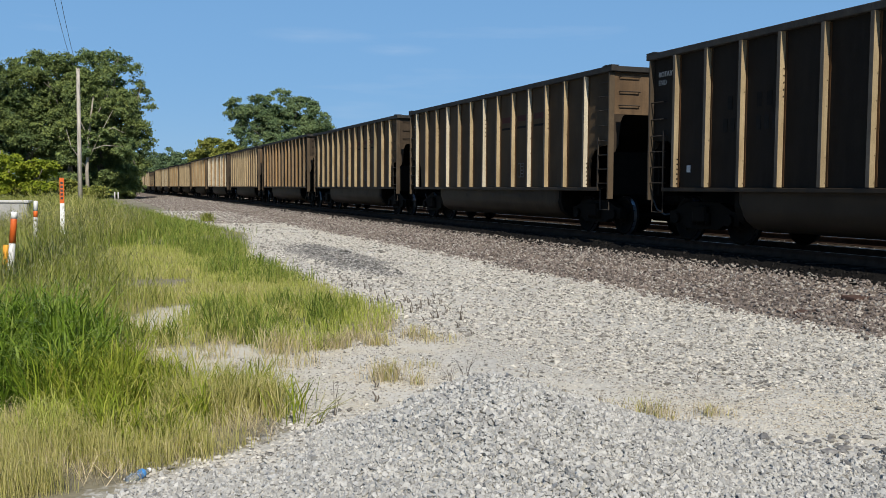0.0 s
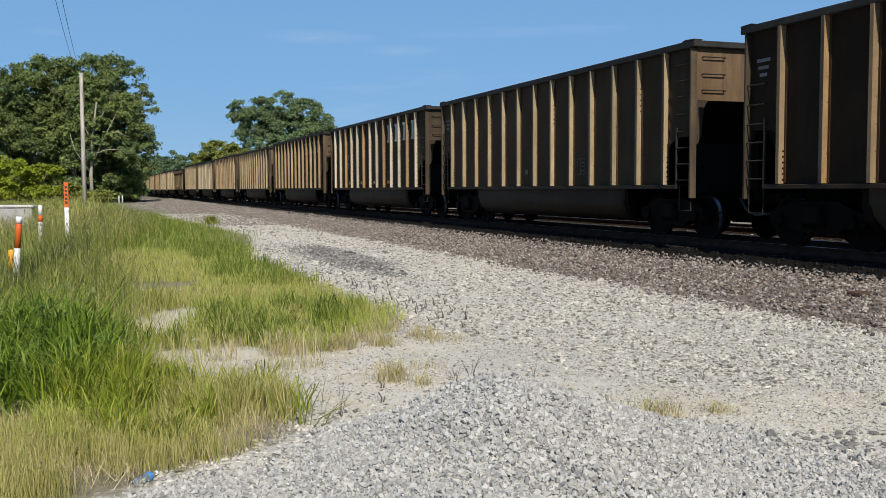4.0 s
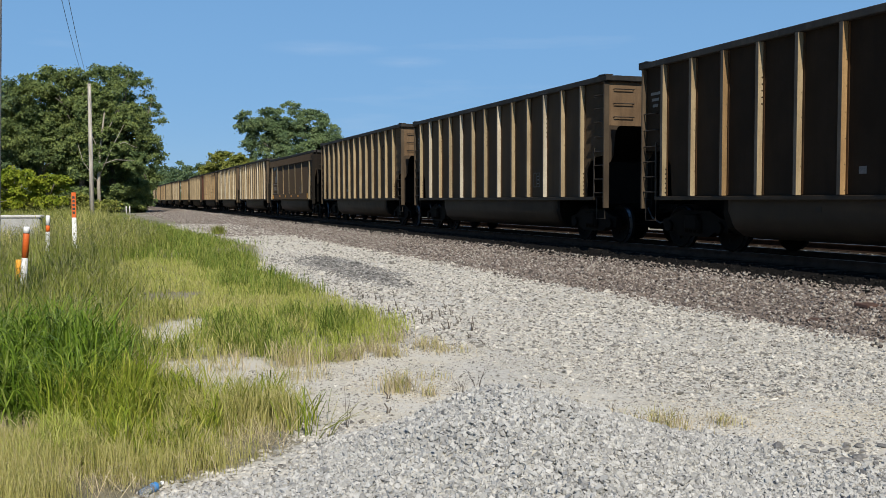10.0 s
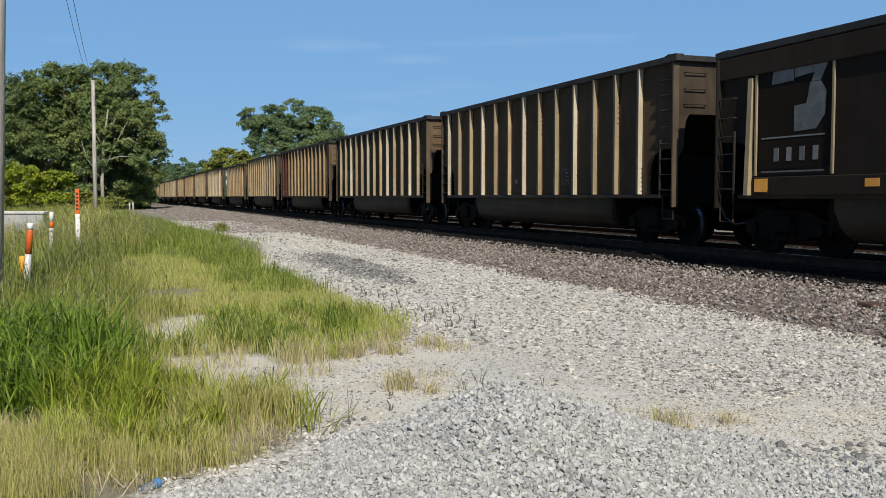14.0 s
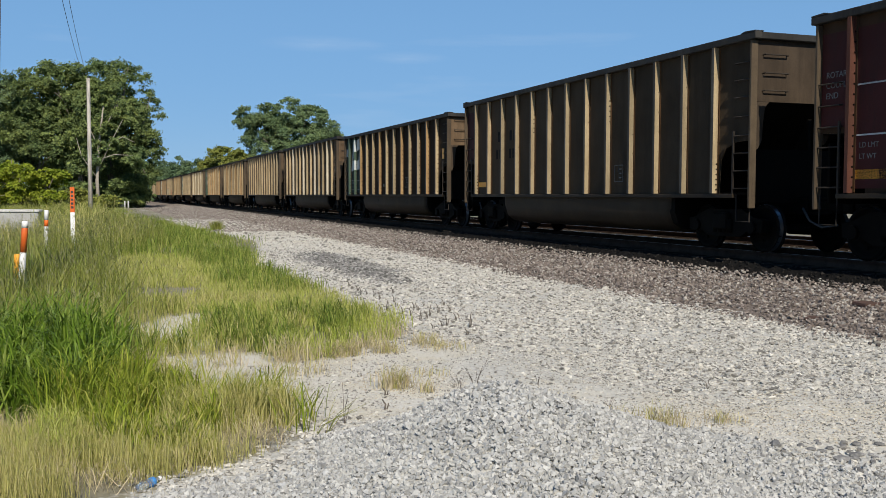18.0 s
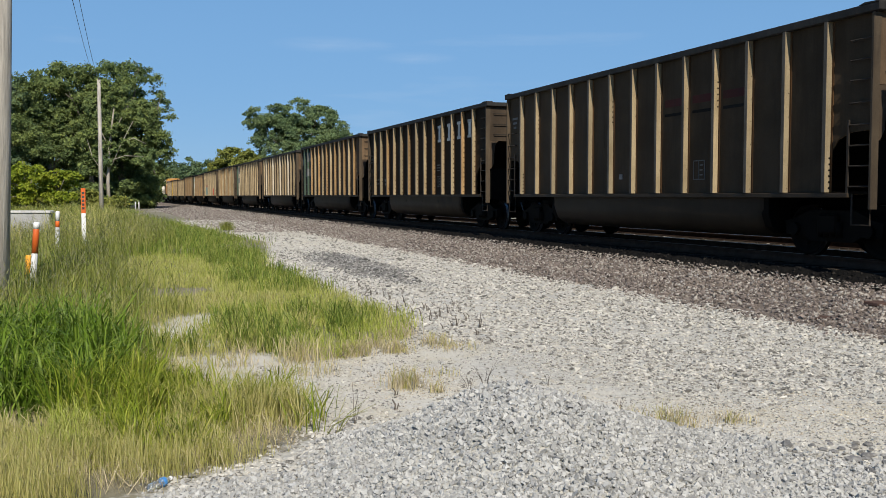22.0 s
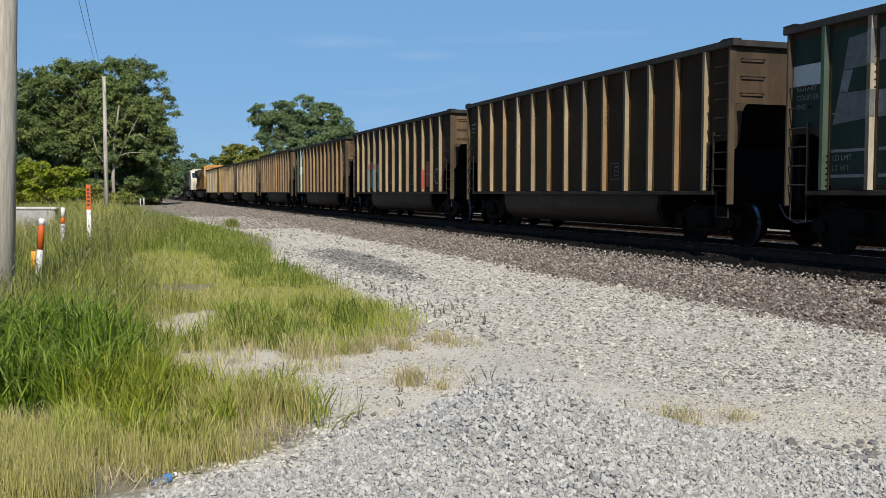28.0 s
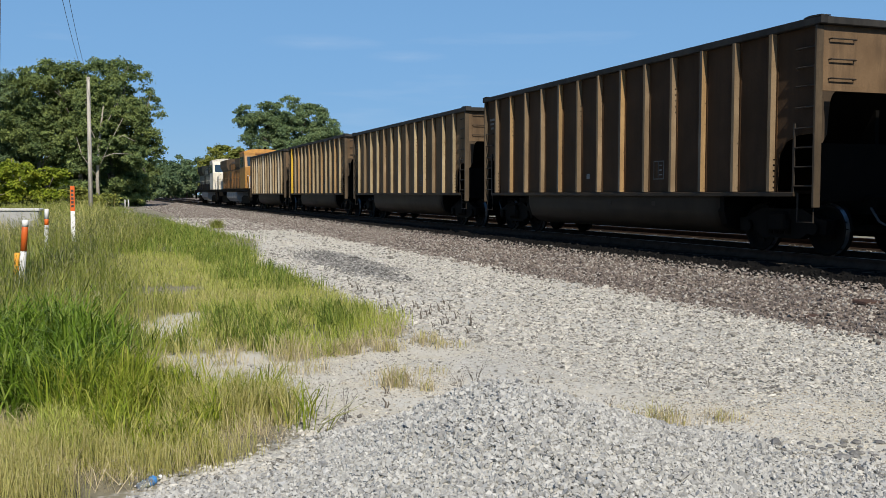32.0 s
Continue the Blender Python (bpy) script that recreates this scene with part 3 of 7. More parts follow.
    p = np.stack([xy[:, 0], xy[:, 1], bed_z(u) + size * 0.15], 1)
    tagged(new("shade_edge_stones", scatter("shade_edge_stones", p, size, M_SHADE_STONE, True, 0.85)), "near-black stones along the rail, carrying the ragged edge of the train's shade", "coal", "", "stuff")
    n = 16000
    s, u = 44 + 176 * rng.random(n) ** 1.6, -4.3 - 3.4 * rng.random(n) ** 1.6
    xy = np.array([line_at(a, b)[:2] for a, b in zip(s, u)])
    ok = xy[:, 0] > edge_x(xy[:, 1]) - 0.1
    xy, s = xy[ok], s[ok]
    size = rng.uniform(0.04, 0.08, len(s)) * (1 + 0.012 * s)
    p = np.stack([xy[:, 0], xy[:, 1], size * 0.1], 1)
    tagged(new("spilled_ballast", scatter("spilled_ballast", p, size, M_BALLAST, True, 0.7)), "ballast stones spilled beside the track shoulder", "ballast", "", "stuff")
    n = 15000
    s, u = rng.uniform(3, 110, n), rng.uniform(2.5, 9.0, n)
    xy = np.array([line_at(a, b)[:2] for a, b in zip(s, u)])
    size = rng.uniform(0.05, 0.09, n)
    p = np.stack([xy[:, 0], xy[:, 1], bed_z(u) + 0.01], 1)
    tagged(new("ballast_between_tracks", scatter("ballast_between_tracks", p, size, M_STONE, True, 0.8)), "pale ballast stones between and beyond the two tracks", "ballast", "", "stuff")


build_stones()

# ---- grass ----
M_LUSH = leafy("lush_grass", [(0.17, 0.23, 0.022), (0.245, 0.305, 0.032), (0.36, 0.385, 0.062), (0.2, 0.255, 0.026), (0.46, 0.42, 0.11)], 0.5, 0.4)
M_SEDGE = leafy("sedge_blades", [(0.09744, 0.1668, 0.01705), (0.1436, 0.2279, 0.0231), (0.2018, 0.2813, 0.0396), (0.1131, 0.1892, 0.0187), (0.261, 0.3152, 0.077)], 0.42, 0.4)
M_TUFT = leafy("deep_green_tuft", [(0.1179, 0.1744, 0.02783), (0.1728, 0.2362, 0.03898), (0.2547, 0.2979, 0.06497), (0.3267, 0.3322, 0.09292)], 0.5, 0.35)
M_YELLOW = leafy("yellow_green_grass", [(0.3064, 0.3665, 0.0594), (0.3948, 0.4283, 0.0924), (0.4634, 0.4684, 0.1584), (0.3356, 0.3979, 0.066)], 0.5, 0.35)
M_LAWN = leafy("pale_yellow_lawn", [(0.3395, 0.3599, 0.0891), (0.3897, 0.3938, 0.1153), (0.4492, 0.4365, 0.1782), (0.3562, 0.3773, 0.09423)], 0.6, 0.3)
M_DRY = leafy("drying_grass", [(0.36, 0.358, 0.105), (0.475, 0.425, 0.18), (0.415, 0.4, 0.13), (0.53, 0.462, 0.24)], 0.6, 0.3)
M_STRAW = leafy("straw", [(0.483, 0.414, 0.253), (0.632, 0.54, 0.368), (0.345, 0.287, 0.196), (0.54, 0.483, 0.253)], 0.7, 0.3)
M_WEED = leafy("weed_stems", [(0.1693, 0.207, 0.03614), (0.252, 0.275, 0.06708), (0.346, 0.334, 0.1136), (0.2102, 0.246, 0.05161)], 0.55, 0.35)
M_SEED = leafy("seed_heads", [(0.2009, 0.204, 0.09375), (0.2753, 0.272, 0.14), (0.186, 0.212, 0.075)], 0.7, 0.3)
M_DEAD = mottled("dead_stem", (0.07, 0.06, 0.05), (0.16, 0.135, 0.11), 20, 0.95, 0, 80, None, 0.4)


def blades(name, x, y, height, width, lean, material, z0=None, small=False):
    """Bent tapering blades, seven corners each."""
    n = len(x)
    z0 = ground_z(x, y) if z0 is None else z0
    a = rng.uniform(0, 2 * np.pi, n)
    dx, dy = np.cos(a), np.sin(a)
    fa = a + rng.uniform(0.6, 2.4, n)
    wx, wy = np.cos(fa), np.sin(fa)
    v = np.zeros((n, 7, 3))
    for j, (h, b, w) in enumerate(((0, 0, 0.7), (0.4, 0.12, 1.0), (0.75, 0.45, 0.7))):
        for k, sgn in enumerate((-1, 1)):
            v[:, 2 * j + k, 0] = x + dx * lean * b * height + sgn * wx * width * w * 0.5
            v[:, 2 * j + k, 1] = y + dy * lean * b * height + sgn * wy * width * w * 0.5
            v[:, 2 * j + k, 2] = z0 + height * h
    v[:, 6, 0], v[:, 6, 1] = x + dx * lean * height, y + dy * lean * height
    v[:, 6, 2] = z0 + height * (1 - 0.25 * np.minimum(lean, 1))
    if small:
        v = v[:, (0, 1, 4, 5, 6)]
        f = np.array([(0, 1, 3), (0, 3, 2), (2, 3, 4)])[None] + (np.arange(n) * 5)[:, None, None]
        return bulk(name, v.reshape(-1, 3), f.reshape(-1, 3), material)
    base = np.array([(0, 1, 3), (0, 3, 2), (2, 3, 5), (2, 5, 4), (4, 5, 6)])
    f = base[None] + (np.arange(n) * 7)[:, None, None]
    return bulk(name, v.reshape(-1, 3), f.reshape(-1, 3), material)


def grass(name, label, n, per, area, height, width, lean, spread, material, keep=None, rise=None):
    """Tufts strewn over an area where keep(x, y) holds; rise(x, y) scales their height."""
    x0, x1, y0, y1 = area
    x, y = rng.uniform(x0, x1, n), rng.uniform(y0, y1, n)
    ok = (x < edge_x(y) - 0.04)
    if keep is not None:
        ok &= keep(x, y)
    x, y = x[ok], y[ok]
    tall = rng.uniform(0.65, 1.25, len(x)) * (rise(x, y) if rise else 1.0)
    k = np.repeat(np.arange(len(x)), per)
    bx, by = x[k] + rng.normal(0, spread, len(k)), y[k] + rng.normal(0, spread, len(k))
    h = height * tall[k] * rng.uniform(0.5, 1.15, len(k))
    me = blades(name, bx, by, h, width * rng.uniform(0.7, 1.3, len(k)), lean * rng.uniform(0.3, 1.4, len(k)), material, None, height < 0.25 or y0 > 30)
    tagged(new(name, me), label, "grass", "", "stuff")
    return x, y, height * tall


def oval(x, y, cx, cy, rx, ry, rag=0.3, f=3.0):
    return ((x - cx) / rx) ** 2 + ((y - cy) / ry) ** 2 < 1 + rag * waves(f * x, f * y, cx)


def bare(x, y):
    """Sandy gaps in the grass, along an old wheel path."""
    gap = oval(x, y, -1.85, 9.15, 0.8, 0.55, 0.7, 6) | oval(x, y, -4.5, 16.1, 0.55, 1.0) | oval(x, y, -1.25, 8.3, 0.75, 0.6, 0.4, 5)
    gap |= oval(x, y, -3.3, 11.9, 0.36, 1.2, 0.6, 4) | oval(x, y, -2.9, 10.4, 0.3, 0.45, 0.6, 5) | oval(x, y, -1.3, 6.2, 0.34, 0.34, 0.5, 6)
    return gap | oval(x, y, -1.95, 6.3, 0.36, 0.2, 0.5, 6) | oval(x, y, -1.62, 5.2, 0.3, 0.22, 0.3, 6) | oval(x, y, -1.75, 5.75, 0.2, 0.14, 0.5, 6) | oval(x, y, -3.2, 6.75, 0.5, 0.16, 0.4, 5)


def lawn(x, y):
    """The smooth yellow turf."""
    return oval(x, y, -5.2, 20.6, 1.6, 3.6) | oval(x, y, -2.7, 15.2, 2.2, 2.1) | oval(x, y, -3.6, 17.5, 1.2, 1.6) | oval(x, y, -1.2, 13.0, 1.1, 1.3) | oval(x, y, -6.6, 23.8, 1.6, 2.6)


def build_grass():
    far_edge = lambda x, y: edge_x(y) - x
    # the clump before the eye
    fall = lambda x, y: np.clip(0.5 + 0.3 * (-1.25 - x), 0.42, 1.1) * np.clip(1.0 - 0.35 * (6.2 - y), 0.55, 1.1)
    grass("lush_grass", "tall lush green grass clumps beside the gravel", 900, 32, (-4.6, -0.9, 5.85, 8.3), 0.5, 0.0098, 0.55, 0.06, M_LUSH, lambda x, y: ~bare(x, y) & (waves(1.9 * x, 1.9 * y, 2) > -0.25) & (x < -1.3 + 0.3 * waves(3 * x, 3 * y)) & (y < 7.6 - 0.5 * np.clip(x + 2.4, 0, 1)) & (x > -2.75 + 0.2 * waves(4 * x, 4 * y)) & ~oval(x, y, -1.5, 6.75, 0.42, 0.32, 0.4, 5), fall)
    grass("edge_grass", "yellow-green grass along the edge of the gravel", 560, 30, (-2.6, -0.7, 5.6, 7.5), 0.33, 0.0055, 0.6, 0.055, M_YELLOW, lambda x, y: (waves(3.3 * x, 3.3 * y, 4) > 0.0) & ~bare(x, y) & (far_edge(x, y) > 0.7 * rng.random(len(x))), fall)
    grass("tan_clump", "yellow-tan drying grass clump at the edge of the gravel", 150, 30, (-2.0, -1.0, 6.3, 7.2), 0.33, 0.0045, 0.45, 0.05, M_DRY, lambda x, y: oval(x, y, -1.5, 6.75, 0.42, 0.32, 0.4, 5))
    grass("edge_tufts", "green grass tufts thinning out onto the gravel", 75, 16, (-1.7, -0.75, 6.0, 7.5), 0.34, 0.009, 0.7, 0.06, M_LUSH, lambda x, y: (waves(4 * x, 4 * y, 3) > -0.1) & ~bare(x, y))
    grass("front_grass", "thin yellow stalks of drying grass beside the gravel", 1700, 32, (-4.8, -0.9, 4.6, 6.3), 0.24, 0.0032, 0.4, 0.06, M_DRY, lambda x, y: (waves(2.1 * x, 2.1 * y, 1) > -0.45) & (y > 4.9 + 0.1 * waves(4 * x, y)) & ~bare(x, y))
    grass("straw_litter", "brown straw and dead stalks under the grass", 1500, 16, (-4.8, -0.9, 5.2, 9.8), 0.17, 0.005, 1.3, 0.08, M_STRAW, lambda x, y: (waves(2.7 * x, 2.7 * y, 6) > -0.1) & (~bare(x, y) | (y < 6.6)))
    grass("sedge", "dark green tall sedge with broad blades", 470, 27, (-6.6, -2.2, 6.75, 9.6), 0.62, 0.017, 0.7, 0.09, M_SEDGE, lambda x, y: x < -2.5 - 0.4 * (y - 7.0) + 0.25 * waves(3 * x, 3 * y))
    grass("path_weeds", "sparse thin drying weeds along a sandy path", 420, 14, (-4.8, -1.6, 8.0, 14.5), 0.26, 0.006, 0.7, 0.1, M_DRY, lambda x, y: (x < edge_x(y) - 0.3) & (~bare(x, y) | (rng.random(len(x)) < 0.4)))
    grass("path_straw", "straw and dry stalks strewn on the sandy path", 200, 8, (-4.6, -0.6, 7.6, 13.0), 0.1, 0.006, 1.4, 0.1, M_STRAW, lambda x, y: bare(x, y) | (x > edge_x(y) - 0.5))
    # the turf reaching into the gravel
    grass("turf", "smooth short yellow-green turf beside the gravel", 4300, 24, (-8.5, 0.0, 11.6, 27.0), 0.125, 0.0085, 0.6, 0.11, M_LAWN, lambda x, y: lawn(x, y) & ~bare(x, y))
    grass("turf_green", "green blades mixed into the yellow turf", 1500, 14, (-8.5, 0.0, 11.6, 27.0), 0.17, 0.009, 0.5, 0.1, M_YELLOW, lambda x, y: ~bare(x, y) & (waves(x, 0.8 * y, 2.0) > -0.2))
    grass("middle_grass", "yellow-green tufts before the turf", 420, 26, (-3.6, -0.3, 9.4, 13.2), 0.24, 0.0075, 0.6, 0.07, M_YELLOW, lambda x, y: (x > edge_x(y) - 2.6) & ~bare(x, y) & (waves(3 * x, 3 * y, 1) > -0.1))
    grass("middle_tufts", "deep green grass tufts standing before the turf", 220, 28, (-3.5, -0.9, 9.3, 12.6), 0.36, 0.0095, 0.65, 0.07, M_TUFT, lambda x, y: (x > edge_x(y) - 2.6) & ~bare(x, y) & (waves(2.6 * x, 2.6 * y, 5) > 0.05))
    grass("dry_middle_grass", "straw-coloured grass at the edge of the turf", 120, 16, (-2.2, 0.1, 9.0, 12.6), 0.18, 0.006, 0.6, 0.06, M_STRAW, lambda x, y: (x > edge_x(y) - 0.7) & (waves(4 * x, 4 * y, 2) > -0.1))
    # green clumps along the edge further off
    grass("edge_clumps", "bright green tall grass clumps along the gravel's edge", 620, 24, (-7.0, -1.5, 16.0, 27.0), 0.32, 0.011, 0.6, 0.13, M_TUFT, lambda x, y: (far_edge(x, y) < 1.5 + 0.5 * waves(1.3 * x, 1.3 * y, 4)) & ~bare(x, y))
    grass("back_mound", "deep green grass mound at the back of the turf", 3300, 20, (-19.0, -4.0, 24.0, 62.0), 0.45, 0.014, 0.55, 0.22, M_TUFT, lambda x, y: (far_edge(x, y) < 3.0 + 0.06 * y + 0.8 * waves(0.6 * x, 0.6 * y, 2)) & (waves(0.9 * x, 0.7 * y, 6) > -0.5) & (far_edge(x, y) > 1.3 * rng.random(len(x))), lambda x, y: np.clip(0.3 + 0.3 * far_edge(x, y), 0.3, 1.0))
    grass("back_grass", "yellow-green short grass strip beside the gravel", 1500, 16, (-19.0, -0.8, 17.0, 60.0), 0.17, 0.012, 0.55, 0.16, M_DRY, lambda x, y: (x > edge_x(y) - 3.4) & ~bare(x, y) & (far_edge(x, y) > 0.8 * rng.random(len(x))), lambda x, y: np.clip(0.5 + 0.3 * far_edge(x, y), 0.5, 1.0))
    # the ditch
    ditch = lambda x, y: (far_edge(x, y) > np.where(y < 17, 2.6, 3.4) + 0.5 * waves(x, y)) & (x > -0.6 * y - 0.8) & ~bare(x, y) & ~lawn(x, y)
    x, y, h = grass("weeds", "tall olive weeds and seeding grass in the ditch", 4300, 17, (-17.0, -3.0, 9.2, 40.0), 0.74, 0.0095, 0.55, 0.17, M_WEED, ditch, lambda x, y: 0.75 + 0.35 * waves(0.8 * x, 0.8 * y, 3) + np.clip((-4.6 - x) * 0.08, -0.1, 0.25))
    k = np.repeat(np.arange(len(x)), 14)
    k = k[(rng.random(len(k)) < 0.75)]
    bx, by = x[k] + rng.normal(0, 0.19, len(k)), y[k] + rng.normal(0, 0.19, len(k))
    z = h[k] * rng.uniform(0.62, 1.12, len(k))
    tagged(new("seed_heads", blades("seed_heads", bx, by, 0.045 * rng.uniform(0.5, 1.5, len(k)) * (1 + 0.02 * by), 0.008 * (1 + 0.03 * by), rng.uniform(0.3, 1.6, len(k)), M_SEED, z, True)), "fine tan seed heads standing over the weeds", "grass", "", "stuff")
    grass("weed_clumps", "deep green leafy weed clumps in the ditch", 700, 30, (-17.0, -3.0, 9.2, 40.0), 0.66, 0.014, 0.8, 0.16, M_TUFT, lambda x, y: ditch(x, y) & (waves(1.1 * x, 0.9 * y, 7) > 0.1))
    grass("weed_stalks", "tall thin stalks rising from the weeds", 500, 3, (-14.0, -3.0, 9.2, 34.0), 1.0, 0.009, 0.3, 0.12, M_WEED, ditch)
    grass("feathery_weeds", "tall feathery drying weeds beside the concrete wall", 130, 26, (-15.0, -9.5, 23.0, 30.0), 0.95, 0.011, 0.5, 0.2, M_DRY, lambda x, y: waves(1.2 * x, y, 4) > -0.2)
    rise = lambda x, y: np.clip(0.35 + 0.12 * far_edge(x, y), 0.35, 1.0)
    grass("far_weeds", "tall weeds and rough grass before the trees", 3600, 12, (-60.0, -8.0, 38.0, 120.0), 0.85, 0.03, 0.5, 0.35, M_WEED, lambda x, y: (far_edge(x, y) > 2.5) & (x > -0.66 * y), rise)
    grass("far_grass", "green rough grass strip along the ballast", 3000, 12, (-60.0, -6.0, 34.0, 120.0), 0.28, 0.03, 0.5, 0.4, M_TUFT, lambda x, y: (x < edge_x(y) + 0.2) & (x > edge_x(y) - 8))


build_grass()


# ---- small growth and litter on the lot ----
def tuft(x, y, h, r, n, material, label):
    bx, by = x + rng.normal(0, r, n), y + rng.normal(0, r * 0.8, n)
    me = blades("grass_tuft", bx - x, by - y, h * rng.uniform(0.5, 1.15, n), np.full(n, 0.0024 + 0.0003 * y), rng.uniform(0.2, 1.0, n), material, np.zeros(n))
    ob = tagged(new("grass_tuft", me), label, "grass tuft", "tufts on the gravel", "stuff")
    ob.location = (x, y, float(ground_z(x, y)))


for x, y, h, r, n in ((-0.93, 9.75, 0.17, 0.09, 150), (-0.52, 9.9, 0.16, 0.08, 120), (-0.35, 8.15, 0.2, 0.09, 150), (-0.12, 10.4, 0.14, 0.12, 110), (-0.62, 10.9, 0.15, 0.14, 120), (-0.08, 8.0, 0.12, 0.05, 40), (-1.45, 9.35, 0.3, 0.12, 120), (-1.3, 8.7, 0.15, 0.16, 90), (-0.75, 10.3, 0.13, 0.1, 90), (0.1, 10.15, 0.1, 0.14, 80), (-0.05, 8.7, 0.08, 0.1, 40), (1.62, 6.55, 0.17, 0.11, 130), (1.36, 6.85, 0.12, 0.06, 40), (2.1, 6.85, 0.09, 0.06, 50), (0.95, 7.6, 0.1, 0.08, 40)):
    tuft(x, y, h * 1.2, r * 0.8, n // 2, M_DRY, "small drying grass tuft on bare gravel")
    tuft(x, y, h * 1.05, r * 1.1, int(n * 1.2), M_STRAW, "small drying grass tuft on bare gravel")
tuft(-5.9, 26.0, 0.32, 0.22, 260, M_WEED, "low green weed tuft at the edge of the ballast")
tuft(-10.5, 45.4, 0.5, 0.17, 300, M_WEED, "round grey-green weed on the ballast shoulder")

STUBS = ((0.42, 11.9, 0.24), (-0.74, 15.8, 0.16), (-1.25, 15.6, 0.17), (-1.15, 15.5, 0.15), (-1.02, 15.4, 0.16), (-0.72, 13.6, 0.2), (-0.82, 13.7, 0.12), (-0.6, 13.9, 0.15), (-0.48, 13.3, 0.14), (-0.36, 13.1, 0.14), (-0.34, 13.9, 0.12), (-0.22, 12.5, 0.2), (-0.1, 13.1, 0.18), (-0.14, 12.8, 0.13), (0.13, 12.1, 0.17), (0.06, 12.0, 0.11), (0.18, 13.5, 0.12), (0.36, 11.2, 0.1), (-1.5, 16.6, 0.12), (-0.5, 14.4, 0.1), (-0.2, 14.1, 0.09), (0.3, 12.9, 0.07), (-0.4, 7.3, 0.1), (-0.43, 7.85, 0.08), (-0.66, 14.6, 0.15), (-0.9, 14.9, 0.17), (0.02, 13.4, 0.16), (0.25, 12.6, 0.13), (-0.28, 13.5, 0.17), (-1.35, 16.1, 0.15), (-1.6, 17.2, 0.14), (0.1, 14.2, 0.12), (-0.05, 11.7, 0.1), (0.5, 10.6, 0.08))
for x, y, h in STUBS:
    h *= 0.8
    s = Shape()
    s.tube([(0, 0, -0.03), (0.008, 0, h * 0.5), (0.02 * (1 if h > 0.14 else -1), 0.006, h)], 0.010, 6, 0.005)
    s.tube([(0.015, 0.01, -0.02), (0.03, 0.015, h * 0.6)], 0.008, 5, 0.004)
    ob = tagged(new("weed_stub", s.mesh("weed_stub", M_DEAD)), "dark dead weed stub standing in the gravel", "weed stub", "dead weed stubs")
    ob.location = (x, y, float(ground_z(x, y)))


def twigs(x, y, h, n, lean=0.0, stuff=M_DEAD):
    s = Shape()
    for i in range(n):
        a = i * 2.4
        r = h * rng.uniform(0.2, 0.5)
        tip = (r * math.cos(a) + lean * h, r * math.sin(a), h * rng.uniform(0.7, 1.0))
        mid = (tip[0] * 0.35, tip[1] * 0.35, tip[2] * 0.55)
        s.tube([(0, 0, -0.02), mid, tip], 0.0028, 5, 0.0012)
        s.tube([mid, (mid[0] * 2.2, mid[1] * 2.0 + 0.02, tip[2] * 0.75)], 0.0018, 4, 0.001)
    ob = tagged(new("dry_weed", s.mesh("dry_weed", stuff)), "thin dry branching weed stem in the gravel", "dry weed", "dry weed stems")
    ob.location = (x, y, float(ground_z(x, y)))


for x, y, h, n, l in ((0.33, 7.95, 0.3, 6, 0), (0.2, 7.9, 0.2, 4, -0.2), (2.33, 8.05, 0.1, 4, 0), (1.33, 7.2, 0.12, 4, 0), (-0.75, 6.4, 0.28, 4, 0.6), (-0.82, 6.3, 0.2, 3, 0.9), (-0.66, 6.75, 0.3, 3, 0.1), (-1.05, 8.9, 0.32, 3, 0), (0.9, 8.3, 0.1, 3, 0)):
    twigs(x, y, h, n, l, M_WEED if abs(l) > 0.5 else M_DEAD)


def rock(x, y, z, sx, sy, sz, material, label, name="rock"):
    v, f = stone_shape()
    v = v * rng.uniform(0.85, 1.15, (12, 1)) * np.array([sx, sy, sz]) * 0.5
    s = Shape()
    s.v, s.f, s.smooth = [tuple(p) for p in v], [tuple(q) for q in f], [False] * len(f)
    ob = tagged(new(name, s.mesh(name, material)), label, "rock", "rocks on the lot")
    ob.location, ob.rotation_euler = (x, y, z), (0, 0, rng.uniform(0, 6))


M_DARKROCK = mottled("dark_limestone", (0.13, 0.128, 0.125), (0.26, 0.255, 0.245), 12, 0.9, 0, 60, None, 0.6, 0.01)
chips = random.Random(5)
for k in range(120):
    x, y = chips.uniform(1.85, 2.95), chips.uniform(5.0, 6.35)
    if y < 5.3 + 0.5 * (2.9 - x) or chips.random() > 0.35 + 0.6 * (x - 1.9):
        continue
    a = chips.uniform(0.035, 0.075) * (1.7 if chips.random() < 0.12 else 1)
    rock(x, y, float(ground_z(x, y)) + 0.12 * a, a, a * chips.uniform(0.6, 1), a * chips.uniform(0.4, 0.6), M_DARKROCK, "dark grey broken rock lying on the gravel")
M_RUST = mottled("rusty_plate", (0.0495, 0.0275, 0.02), (0.088, 0.05, 0.0375), 15, 0.85, 0.1, 60)
for x, y, z, a, w in ((6.05, 13.15, 0.12, 25, 0.42), (5.0, 12.4, 0.0, -20, 0.28)):
    ob = tagged(new("tie_plate", Shape().box(-w / 2, w / 2, -0.12, 0.12, -0.02, 0.03, 0.008).mesh("tie_plate", M_RUST)), "rusty steel plate lying on the ballast", "tie plate", "scrap on the ballast")
    ob.matrix_basis = pose(x, y, z + 0.03, 4, 2, a)
